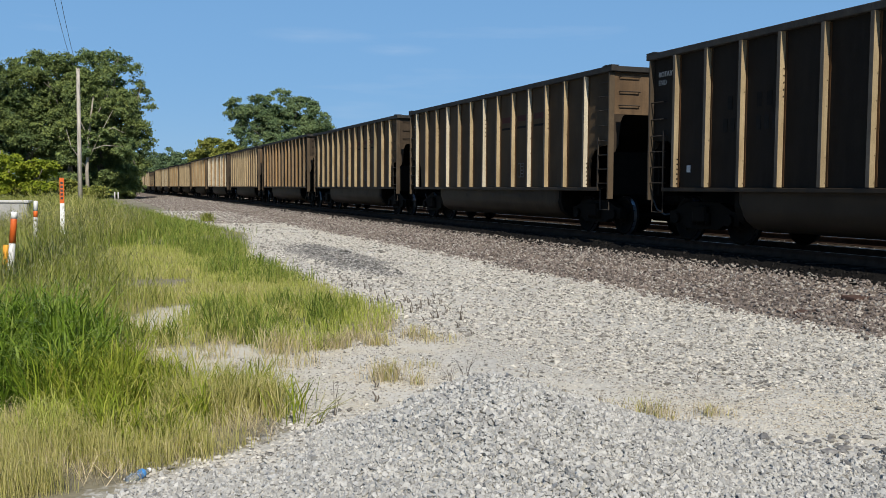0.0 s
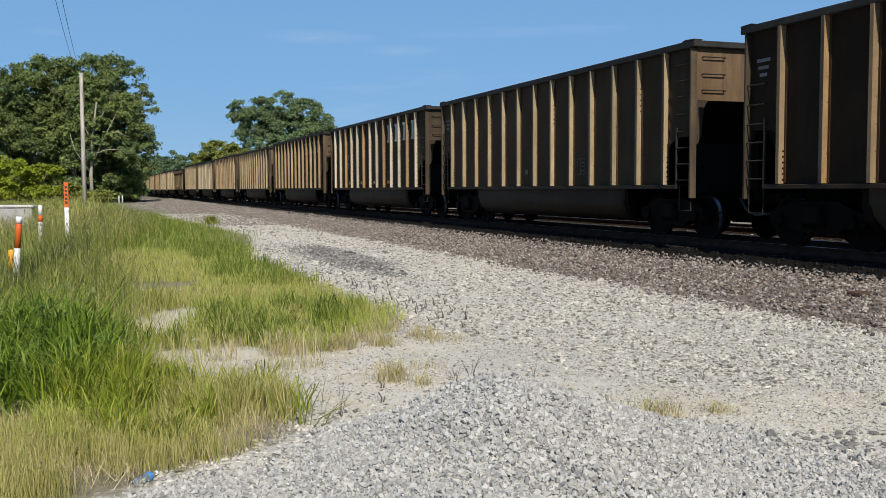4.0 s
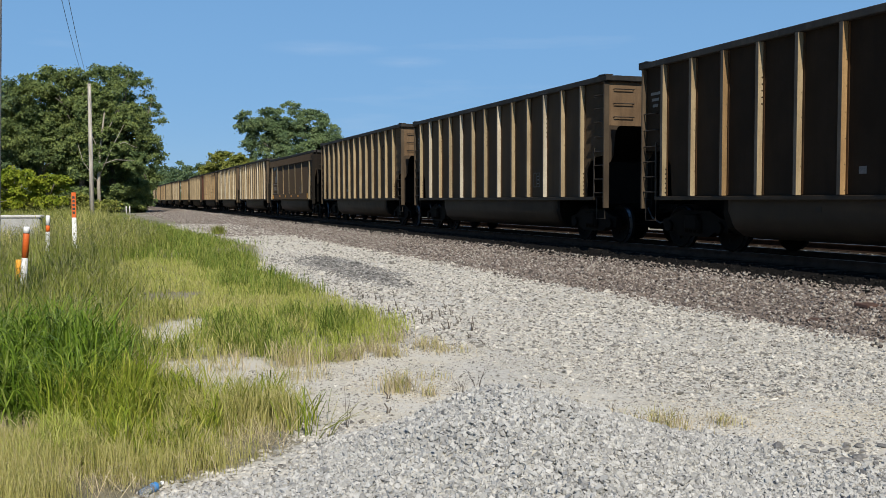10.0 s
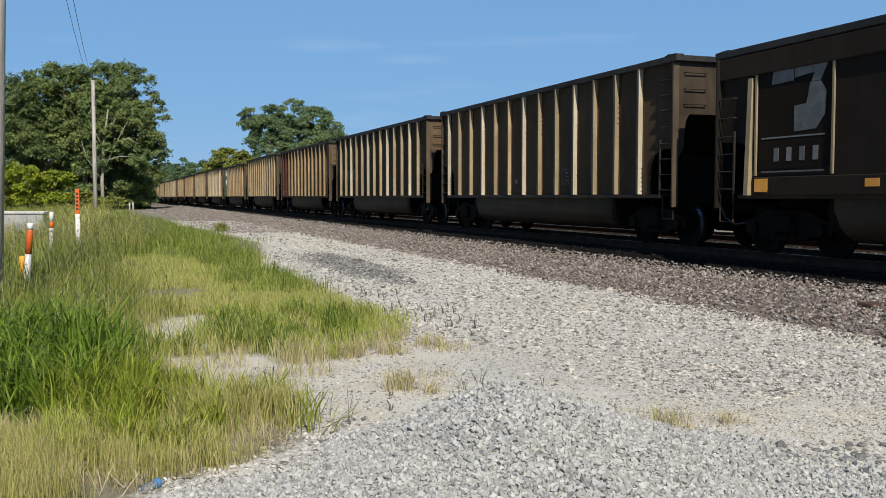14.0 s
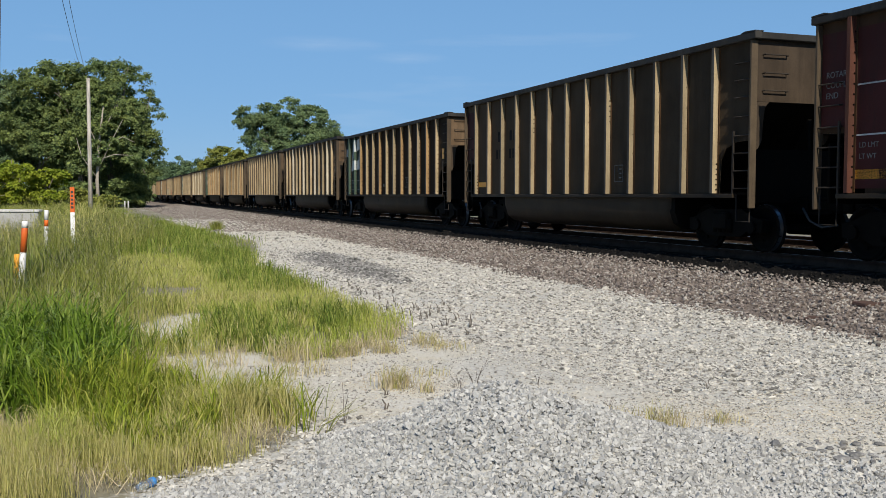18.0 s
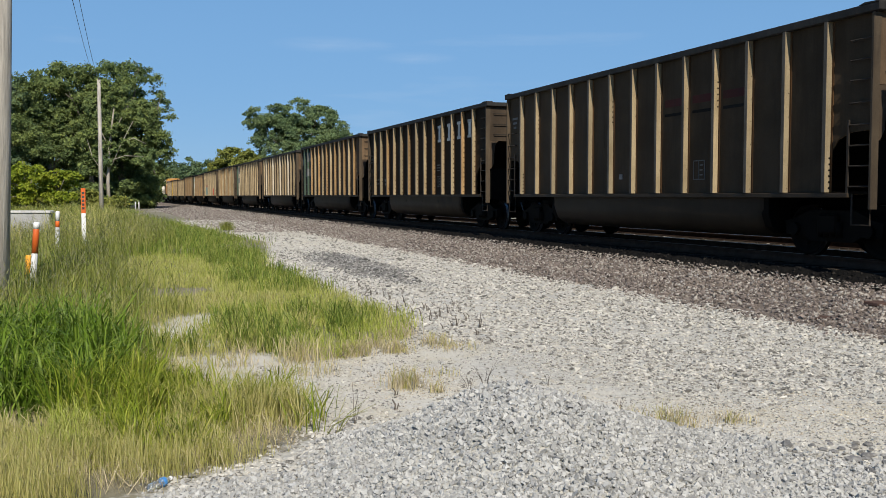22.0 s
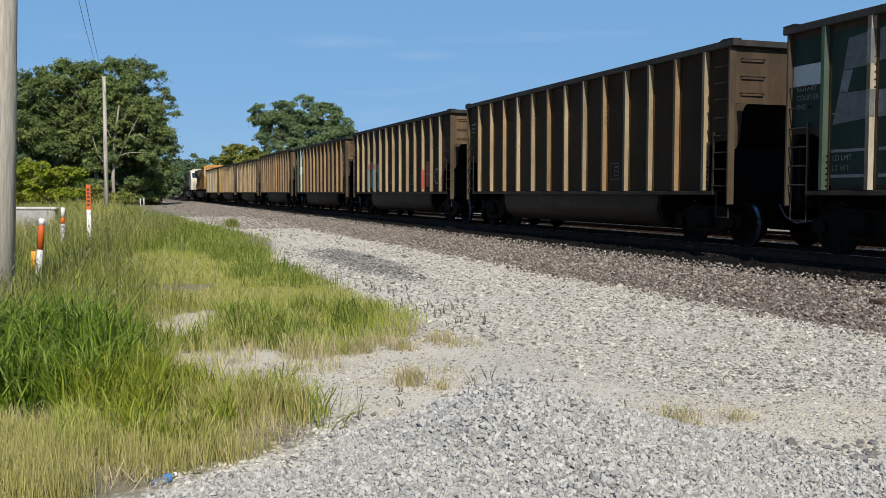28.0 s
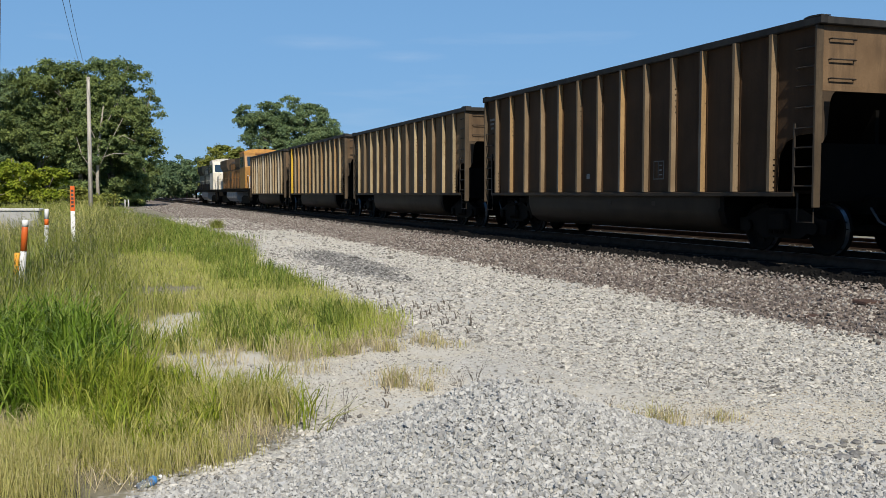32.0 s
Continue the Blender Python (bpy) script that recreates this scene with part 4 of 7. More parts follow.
# ---- trees ----
M_BARK = mottled("bark", (0.10, 0.085, 0.065), (0.26, 0.23, 0.19), 3, 0.95, 0, 30, (1, 1, 0.3), 0.6, 0.03)
M_LEAF = foliage("dark_green_leaves", (0.105, 0.162, 0.07), (0.24, 0.295, 0.1))
M_LEAF_D = foliage("blue_green_leaves", (0.095, 0.155, 0.082), (0.175, 0.24, 0.12))
M_LEAF_T = foliage("cool_green_leaves", (0.118, 0.188, 0.095), (0.215, 0.29, 0.142))
M_LEAF_B = foliage("fresh_green_leaves", (0.16, 0.235, 0.022), (0.36, 0.4, 0.05), 0.35, 0.9)
M_LEAF_C = foliage("olive_leaves", (0.15, 0.185, 0.045), (0.3, 0.315, 0.08))


def crown_mesh(name, lobes, clumps, per, clump_r, leaf, material):
    """Boughs on the shells of the lobes (x, y, z, rx, ry, rz); each bough carries sprays of leaves."""
    vol = np.array([l[3] * l[4] * l[5] for l in lobes]) ** 0.67
    boughs = max(14, int(clumps / 2.6))
    which = np.searchsorted(np.cumsum(vol / vol.sum()), (np.arange(boughs) + 0.5) / boughs)
    d = rng.normal(size=(boughs, 3))
    d /= np.linalg.norm(d, axis=1)[:, None]
    L_ = np.array(lobes)[which]
    c = L_[:, :3] + d * L_[:, 3:] * rng.uniform(0.4, 0.9, (boughs, 1))
    br = clump_r * rng.uniform(0.7, 1.45, boughs)
    # sprays: most on the bough's upper and outer side
    sprays = 13
    b = np.repeat(np.arange(boughs), sprays)
    e = rng.normal(size=(len(b), 3)) + 0.5 * d[b] + np.array([0, 0, 0.45])
    e /= np.linalg.norm(e, axis=1)[:, None]
    tip = c[b] + e * (br[b] * rng.uniform(0.6, 1.08, len(b)))[:, None] * np.array([1, 1, 0.72])
    total = clumps * per
    k = rng.choice(len(b), total, p=(br[b] ** 2) / (br[b] ** 2).sum())
    p = tip[k] + rng.normal(size=(total, 3)) * (br[b[k]] * 0.2)[:, None] * np.array([1, 1, 0.62])
    # leaves face outwards and up, loosely
    nrm = 0.75 * e[k] + np.array([0, 0, 0.35]) + 0.62 * rng.normal(size=(total, 3))
    nrm /= np.linalg.norm(nrm, axis=1)[:, None]
    u = np.cross(nrm, rng.normal(size=(total, 3)))
    u /= np.linalg.norm(u, axis=1)[:, None]
    w = np.cross(nrm, u)
    size = (leaf * rng.uniform(0.6, 1.3, total))[:, None]
    v = np.stack([p - 0.5 * size * u, p - 0.32 * size * w + 0.06 * size * nrm, p + 0.5 * size * u - 0.08 * size * nrm, p + 0.32 * size * w + 0.06 * size * nrm], 1)
    f = np.arange(total * 4).reshape(-1, 4)
    return bulk(name, v.reshape(-1, 3), f, material)


def trunk_mesh(height, lobes, r, material, limbs=9, lean=0.0):
    s = Shape()
    top = Vector((lean, 0, height * 0.75))
    pts = [Vector((lean * t * t + 0.12 * math.sin(5 * t), 0.1 * math.sin(7 * t), height * 0.75 * t)) for t in (0, 0.15, 0.35, 0.55, 0.78, 1)]
    s.tube(pts, r, 9, r * 0.3)
    for i in range(limbs):
        l = lobes[int(rng.integers(len(lobes)))]
        t = rng.uniform(0.3, 0.85)
        a = pts[int(t * 5)]
        b = Vector(l[:3]) + Vector((rng.uniform(-0.7, 0.7) * l[3], rng.uniform(-0.7, 0.7) * l[4], rng.uniform(-0.3, 0.8) * l[5]))
        mid = a.lerp(b, 0.5) + Vector((0, 0, 0.1 * (b - a).length))
        s.tube([a, mid, b], r * 0.4, 6, 0.03)
    return s.mesh("trunk", material)


def tree(x, y, height, lobes, label, leafs, clumps, per, clump_r, leaf, r=0.3, limbs=9, name="tree", lean=0.0, group=""):
    t = thing(name, pose(x, y, 0), label, "tree" if name == "tree" else name, group)
    part("trunk", trunk_mesh(height, lobes, r, M_BARK, limbs, lean), t)
    part("crown", crown_mesh("crown", lobes, clumps, per, clump_r, leaf, leafs), t)
    return t


def lobes_for(w, h, base, n):
    """Uneven crown lobes within a width and height, broad to the top."""
    out = []
    for i in range(n):
        f = (i + 0.5) / n
        z = base + (h - base) * (0.12 + 0.78 * f)
        r = w * 0.5 * (0.66 + 0.4 * math.sin(math.pi * (0.12 + 0.68 * f)))
        a = i * 2.4 + w
        out.append((0.5 * r * math.cos(a), 0.5 * r * math.sin(a), z, r * 0.74, r * 0.74, (h - base) * 0.17))
    return out


def build_trees():
    grove = "trees of the left grove"
    L = "broad leafy tree with dense dark green foliage"
    #        x      y    height width base
    for x, y, h, w, b, n, cl in ((-43.6, 128, 19.0, 8.2, 2.5, 8, 330), (-48.6, 130, 20.2, 9.2, 2.5, 8, 350), (-53.6, 129, 19.2, 9.6, 2.5, 8, 360), (-58.8, 131, 18.6, 9.0, 2.0, 7, 330), (-63.5, 128, 17.0, 10.0, 2.0, 7, 310), (-69.5, 131, 14.3, 12.0, 2.0, 7, 240), (-39.9, 127, 15.6, 5.2, 1.5, 7, 210), (-76.0, 135, 14.5, 13, 2.0, 7, 200), (-50, 135, 16.5, 10, 2.0, 6, 180)):
        lob = lobes_for(w, h, b, n)
        tree(x, y, h, lob, L, M_LEAF_D if x < -55 else M_LEAF, cl, 115, 1.1, 0.34, 0.42, 10, group=grove)
    pale = thing("tree", pose(-42.4, 119.5, 0), "half-bare tree with pale trunk and bleached limbs before the grove", "tree", grove)
    s = Shape()
    M_PALE = mottled("pale_bark", (0.3, 0.27, 0.217), (0.495, 0.45, 0.375), 2, 0.9, 0, 25, (1.5, 1.5, 0.45), 0.5, 0.03)
    s.tube([(0, 0, -0.2), (-0.1, 0, 3.5), (0.2, -0.1, 7.5), (0.6, 0, 11.0), (1.0, 0, 14.0)], 0.26, 9, 0.06)
    for a, b_, c_ in (((-0.05, 0, 4.5), (1.8, -0.4, 8.2), (3.4, -0.3, 11.2)), ((0.2, -0.1, 7.5), (-1.0, -0.4, 10.5), (-1.3, -0.3, 13.2)), ((0.3, 0, 9.0), (2.0, -0.5, 11.5), (2.9, -0.3, 14.0)), ((-0.1, 0, 3.8), (-1.8, -0.5, 6.5), (-2.6, -0.4, 9.3)), ((1.8, -0.4, 8.2), (3.4, -0.6, 8.9), (4.9, -0.5, 8.2)), ((0.0, 0, 6.0), (2.2, -0.5, 6.7), (4.6, -0.6, 6.6))):
        s.tube([a, b_, c_], 0.075, 6, 0.025)
    part("trunk", s.mesh("trunk", M_PALE), pale)
    part("crown", crown_mesh("crown", [(1.0, 0.3, 14.6, 2.4, 1.6, 1.6), (3.6, 0.2, 11.6, 1.6, 1.4, 1.3), (-1.6, 0.4, 12.8, 1.6, 1.4, 1.4), (-2.6, 0.4, 9.0, 1.5, 1.2, 1.2), (4.4, 0.3, 6.2, 1.8, 1.3, 1.2), (0.6, 0.6, 9.0, 3.2, 1.0, 3.5), (-1.0, 0.5, 6.0, 2.5, 1.0, 2.0)], 250, 90, 0.75, 0.34, M_LEAF), pale)
    # shaded understorey beneath the grove
    for x, y, h, w in ((-47.5, 133, 6.0, 8), (-55.0, 135, 6.5, 9), (-46.8, 138, 7.5, 8), (-51.0, 150, 9.0, 9), (-55.0, 158, 9.0, 12), (-57.5, 170, 9, 10), (-63, 180, 10, 11), (-63.0, 132, 6, 8), (-68, 200, 10, 11), (-75, 216, 11, 12)):
        tree(x, y, h, lobes_for(w, h, 0.0, 4), "dense shaded undergrowth beneath the grove", M_LEAF, 70, 70, 1.2, 0.5, 0.15, 5, "shrub", group="undergrowth of the grove")
    for x, y, h, w in ((-39.6, 126, 2.4, 2.6), (-42.6, 124, 3.6, 5.0), (-45.5, 119, 3.4, 6.0), (-50.5, 120, 3.6, 6.5), (-56.0, 120, 3.6, 7.0), (-61.0, 121, 3.6, 7.0)):
        tree(x, y, h, lobes_for(w, h, 0.0, 4), "low dark green brush at the foot of the grove", M_LEAF, 70, 80, 0.75, 0.34, 0.08, 4, "shrub", group="brush of the grove")
    for x, y, h, w in ((-43.5, 98, 5.6, 4.6), (-40.6, 99, 4.8, 4.0), (-46.5, 100, 4.6, 4.0)):
        tree(x, y, h, lobes_for(w, h, 0.2, 5), "bright yellow-green leafy shrub before the grove", M_LEAF_B, 60, 80, 0.7, 0.34, 0.1, 6, "shrub", group="bright shrubs")
    for x, y, h, w in ((-50, 104, 3.0, 7), (-44, 104, 2.2, 6), (-38.6, 106, 2.0, 5), (-57, 106, 3.4, 7)):
        tree(x, y, h, lobes_for(w, h, 0.0, 3), "low green thicket at the edge of the grove", M_LEAF_C, 45, 60, 0.7, 0.35, 0.08, 4, "shrub", group="thicket")
    # across the line
    lob = [(0.3, 0, 12.8, 4.3, 3.8, 3.1), (-2.6, 0.3, 12.4, 3.0, 3.0, 2.7), (2.8, 0.3, 12.5, 2.8, 3.0, 2.6), (-6.3, 0, 12.4, 2.0, 2.0, 2.1), (-4.4, 0, 10.8, 2.8, 2.6, 2.6), (0.2, 0, 10.4, 4.9, 4.0, 3.2), (5.0, 0, 11.3, 2.6, 2.4, 2.4), (6.8, 0.4, 9.8, 1.7, 2.0, 1.9), (-2.6, 0, 8.6, 3.2, 3.0, 2.6), (4.6, 0, 9.2, 3.0, 3.0, 2.6), (0.8, 0, 7.2, 5.0, 3.8, 2.6), (5.2, 0, 7.6, 2.6, 2.8, 2.2)]
    tree(-21.8, 142, 13.4, lob, "round-topped leafy tree with dark green foliage beyond the track", M_LEAF_T, 640, 115, 0.9, 0.3, 0.4, 9)
    for x, y, h, w, m in ((-45.8, 212, 12.4, 8, M_LEAF_C), (-41.5, 214, 11.8, 8, M_LEAF_C), (-50.0, 216, 10.6, 6.5, M_LEAF_C), (-36, 214, 10, 9, M_LEAF)):
        tree(x, y, h, lobes_for(w, h, 2.0, 7), "rounded tree with olive green foliage beyond the track", m, 140, 90, 1.2, 0.5, 0.35, 7, group="trees beyond the track")
    # distant crowns take the bluer leaves, which put haze into their colour
    for i, (x, y, h, w) in enumerate(((-96, 303, 11, 14), (-88, 310, 11.0, 14), (-66, 305, 9.5, 13), (-100, 315, 11.0, 15), (-55, 310, 10, 14), (-88, 289, 9.5, 12), (-95, 290, 11, 13), (-84, 320, 11, 14), (-92, 335, 12, 15), (-104, 330, 12, 15), (-82, 340, 12, 14), (-42, 300, 11, 14), (-28, 300, 10.5, 14), (-12, 300, 9.5, 14), (6, 300, 9.0, 14), (26, 300, 9.0, 14), (-120, 384, 16.5, 17), (-111, 378, 16.0, 15), (-103, 388, 16.8, 15), (-126, 392, 18, 17), (-96, 392, 15.5, 15), (-114, 372, 10, 14), (-104, 372, 9.5, 13), (-133, 380, 16, 17))):
        tree(x, y, h, lobes_for(w, h, 0.0, 6), "distant green tree at the end of the line", M_LEAF_D, 70, 60, 1.9, 0.95, 0.35, 5, group="distant trees")


build_trees()


def build_margins():
    """Fine grit on the lot and the tallest weeds by the ditch."""
    # crushed fines in the bare spots
    n = 46000
    x, y = rng.uniform(-2.6, 4.2, n), rng.uniform(6.2, 11.0, n)
    ok = (x > edge_x(y) - 0.2) & (heap(x, y) < 0.05) & (waves(2.3 * x, 2.3 * y, 3.0) > rng.uniform(-0.9, 0.5, n))
    x, y = x[ok], y[ok]
    size = rng.uniform(0.008, 0.024, len(x))
    p = np.stack([x, y, ground_z(x, y) + 0.2 * size], 1)
    tagged(new("gravel_fines", scatter("gravel_fines", p, size, M_STONE, True, 0.6)), "fine crushed limestone grit on the bare sandy spots", "gravel", "", "stuff")
    n = 24000
    x, y = rng.uniform(-1.4, 4.2, n), rng.uniform(6.2, 10.2, n)
    ok = (oval(x, y, 3.0, 7.1, 1.3, 0.75, 0.5) | oval(x, y, 1.6, 6.75, 0.7, 0.35, 0.5) | oval(x, y, -0.35, 8.3, 0.5, 0.6, 0.5)) & (heap(x, y) < 0.05) & (rng.random(n) < 0.7)
    x, y = x[ok], y[ok]
    size = rng.uniform(0.01, 0.03, len(x))
    p = np.stack([x, y, ground_z(x, y) + 0.05 * size], 1)
    tagged(new("sandy_grit", scatter("sandy_grit", p, size, M_SANDGRIT, True, 0.45)), "beige sandy grit lying in bare spots of the lot", "grit", "", "stuff")
    grass("verge_straw", "short dry grass scattered on the bare verge of the line", 620, 9, (-22.0, -4.5, 32.0, 78.0), 0.13, 0.014, 0.9, 0.25, M_DRY, lambda x, y: (x > edge_x(y) - 0.3) & (across(x, y) < 7.6 + 0.8 * waves(0.5 * x, 0.5 * y, 1)) & (waves(0.8 * x, 0.6 * y, 3) > -0.1))
    tall = lambda x, y: (x > -0.415 * y) & (x < -0.325 * y + 0.4 * waves(0.9 * x, 0.7 * y, 2))
    grown = lambda x, y: np.clip(1.0 - 9.0 * (x / y + 0.365), 0.45, 1.0) * (0.9 + 0.14 * waves(1.1 * x, 1.1 * y, 5))
    grass("tall_weeds", "head-high feathery olive weeds in the ditch", 560, 22, (-19.0, -8.5, 26.0, 46.0), 1.5, 0.014, 0.45, 0.24, M_WEED, tall, grown)
    grass("tall_dry_weeds", "head-high drying weeds in the ditch", 260, 18, (-19.0, -8.5, 26.0, 46.0), 1.5, 0.011, 0.5, 0.24, M_DRY, tall, grown)


build_margins()

# ---- poles, wires, markers ----
M_POLE = mottled("weathered_pole_wood", (0.195, 0.18, 0.156), (0.537, 0.498, 0.437), 7, 0.9, 0, 60, (1, 1, 0.06), 0.7, 0.012)
M_WIRE = mottled("wire", (0.03, 0.03, 0.03), (0.06, 0.06, 0.06), 3, 0.6)
M_WHITE = mottled("white_plastic", (0.72, 0.72, 0.71), (0.84, 0.84, 0.83), 3, 0.5, 0, 60, None, 0.05)
M_ORANGE = mottled("orange_plastic", (0.72, 0.13, 0.02), (0.86, 0.18, 0.03), 3, 0.5, 0, 60, None, 0.05)
M_INK = mottled("dark_ink", (0.03, 0.03, 0.03), (0.06, 0.06, 0.06), 3, 0.7)
M_CONCRETE = mottled("concrete", (0.38, 0.38, 0.37), (0.52, 0.515, 0.5), 2.5, 0.9, 0, 45, None, 0.3)
M_CAP = mottled("blue_plastic", (0.05, 0.2, 0.48), (0.08, 0.27, 0.58), 3, 0.4, 0, 60, None, 0.0)


def build_poles():
    near = thing("utility_pole", pose(-6.19, 13.0, 0, 0, 2.2, 0), "grey weathered wooden utility pole standing in weeds", "utility pole", "utility poles")
    part("pole", Shape().tube([(0, 0, -0.6), (0, 0, 4.5), (0, 0, 9.6)], 0.165, 14, 0.115).mesh("pole", M_POLE), near)
    far = thing("utility_pole", pose(-31.95, 88.0, 0), "pale grey slender wooden utility pole at the field's edge", "utility pole", "utility poles")
    part("pole", Shape().tube([(0, 0, -0.6), (0, 0, 6), (0, 0, 12.35)], 0.22, 10, 0.15).mesh("pole", M_POLE), far)
    part("cap", Shape().tube([(0, 0, 12.34), (0, 0, 12.5)], 0.1, 8, 0.05).mesh("cap", M_INK), far)
    for (ax, ay, az), (bx, by, bz) in (((-6.05, 13.0, 9.3), (-32.15, 88, 12.2)), ((-5.75, 13.0, 9.0), (-31.8, 88, 12.0))):
        w = []
        for i in range(25):
            t = i / 24
            w.append((ax + (bx - ax) * t, ay + (by - ay) * t, az + (bz - az) * t - 1.1 * 4 * t * (1 - t)))
        tagged(new("overhead_wire", Shape().tube(w, 0.011, 5).mesh("overhead_wire", M_WIRE)), "thin dark overhead wire between the poles", "wire", "overhead wires")


def marker(x, y, top, width, bands, lean, label, flat=False):
    """A marker post with bands (z0, z1, material, name)."""
    t = thing("marker_post", pose(x, y, 0, lean[0], lean[1], 0), label, "marker post", "marker posts")
    for z0, z1, m, nm in bands:
        s = Shape()
        if flat:
            s.prism([(-width / 2, -0.012), (width / 2, -0.012), (width / 2 + 0.004, 0), (width / 2, 0.012), (-width / 2, 0.012), (-width / 2 - 0.004, 0)], "z", z0, z1)
        else:
            s.lathe([(width / 2, z0), (width / 2, z1 - 0.02), (width * 0.42, z1)], "z", 14)
        part(nm, s.mesh(nm, m), t)
    return t


build_poles()
m1 = marker(-9.55, 25.0, 1.86, 0.11, ((-0.3, 1.2, M_WHITE, "post"), (1.2, 1.86, M_ORANGE, "warning_sleeve")), (0, 0), "tall white marker post with an orange lettered top", True)
for i in range(5):
    part("print_bar", Shape().box(-0.032, 0.032, -0.0165, -0.0125, 1.3 + 0.1 * i, 1.36 + 0.1 * i).mesh("print_bar", M_INK), m1)
marker(-7.1, 16.2, 1.19, 0.105, ((-0.3, 0.68, M_WHITE, "post"), (0.68, 1.1, M_ORANGE, "warning_sleeve"), (1.1, 1.21, M_WHITE, "cap")), (0, 5), "short white marker post with an orange sleeve and white cap, leaning")
marker(-7.35, 16.6, 0.6, 0.11, ((-0.3, 0.62, mottled("amber_plastic", (0.7, 0.3, 0.02), (0.8, 0.38, 0.04), 3, 0.5), "post"),), (0, 3), "stubby amber marker hidden in the weeds")
marker(-9.95, 24.2, 1.27, 0.105, ((-0.3, 0.86, M_WHITE, "post"), (0.86, 1.02, M_ORANGE, "band"), (1.02, 1.27, M_WHITE, "cap")), (0, 2), "white marker post with one orange band")
for dx in (0.0, 0.32):
    marker(-38.6 + dx, 118.0 + dx, 1.0, 0.16, ((-0.3, 0.95, M_WHITE, "post"),), (0, 0), "small white post beside the line far off")
wall = thing("concrete_headwall", pose(-16.4, 30.5, 0), "pale concrete headwall standing in the weeds", "concrete wall")
part("wall", Shape().box(-5.2, 3.7, -0.15, 0.15, -0.2, 1.1, 0.03).mesh("wall", M_CONCRETE), wall)
part("coping", Shape().box(-5.25, 3.75, -0.19, 0.19, 1.1, 1.19, 0.02).mesh("coping", M_CONCRETE), wall)

bottle = thing("plastic_bottle", pose(-1.62, 5.28, float(ground_z(-1.62, 5.28)) + 0.024, 0, 84, 62), "crushed clear plastic bottle with a blue label", "bottle")
bottle.scale = (0.8, 0.8, 0.8)
M_PET, _n, _l, _b = mat("clear_plastic", 0.12)
_b.inputs["Base Color"].default_value = (0.85, 0.9, 0.92, 1)
_b.inputs["Transmission Weight"].default_value = 0.85
_b.inputs["IOR"].default_value = 1.3
part("body", Shape().lathe([(0.012, -0.1), (0.03, -0.095), (0.033, -0.05), (0.027, -0.02), (0.032, 0.03), (0.03, 0.05), (0.014, 0.085), (0.013, 0.1)], "z", 14).mesh("body", M_PET), bottle)
part("label", Shape().lathe([(0.0335, 0.012), (0.034, 0.016), (0.034, 0.045), (0.0325, 0.048)], "z", 14).mesh("label", M_CAP), bottle, None, "blue paper label")
part("cap", Shape().lathe([(0.015, 0.097), (0.015, 0.115), (0.012, 0.118)], "z", 12).mesh("cap", M_WHITE), bottle)
# ---- the coal train ----
def dusty_paint(name, dark, light, streak, rough=0.7, metal=0.0, dust=0.0):
    """Painted or bare metal with coal dust: streaks run down it."""
    m, n, l, b = mat(name, rough, metal)
    b.inputs["Specular IOR Level"].default_value = (0.06 if dust else 0.18) if rough > 0.55 else 0.5
    b.inputs["Sheen Weight"].default_value, b.inputs["Sheen Roughness"].default_value = dust, 0.45
    b.inputs["Sheen Tint"].default_value = (0.86, 0.62, 0.4, 1)
    info = n.new("ShaderNodeObjectInfo")
    tc = n.new("ShaderNodeTexCoord")
    shift = n.new("ShaderNodeMath")
    shift.operation, shift.inputs[1].default_value = "MULTIPLY", 60.0
    l.new(info.outputs["Random"], shift.inputs[0])
    own = n.new("ShaderNodeVectorMath")
    l.new(tc.outputs["Object"], own.inputs[0])
    l.new(shift.outputs[0], own.inputs[1])

    def own_noise(scale_by, detail, rough_by, stretch=None):
        """Noise that differs from object to object."""
        tex = n.new("ShaderNodeTexNoise")
        tex.inputs["Scale"].default_value, tex.inputs["Detail"].default_value, tex.inputs["Roughness"].default_value = scale_by, detail, rough_by
        mp = n.new("ShaderNodeMapping")
        mp.inputs["Scale"].default_value = stretch or (1, 1, 1)
        l.new(own.outputs[0], mp.inputs[0])
        l.new(mp.outputs[0], tex.inputs["Vector"])
        return tex

    big = own_noise(1.1, 4, 0.6)
    run = own_noise(5.0, 5, 0.65, (1, 1, 0.12))
    fine = noise_node(n, l, 45, 3, 0.7)
    c = ramp(n, l, big.outputs[0], [(0.3, dark), (0.72, light)]).outputs[0]
    s = ramp(n, l, run.outputs[0], [(0.45, (0, 0, 0)), (0.75, (0.75, 0.75, 0.75))]).outputs[0]
    c = mix(n, l, s, c, streak)
    g = ramp(n, l, fine.outputs[0], [(0.2, (0.75, 0.75, 0.75)), (0.8, (1.2, 1.2, 1.2))]).outputs[0]
    c = mix(n, l, 1.0, c, g, "MULTIPLY")
    v = ramp(n, l, info.outputs["Random"], [(0.0, (0.8, 0.8, 0.8)), (1.0, (1.22, 1.18, 1.12))]).outputs[0]
    l.new(mix(n, l, 1.0, c, v, "MULTIPLY"), b.inputs["Base Color"])
    bump(n, l, b, fine.outputs[0], 0.15, 0.004)
    return m


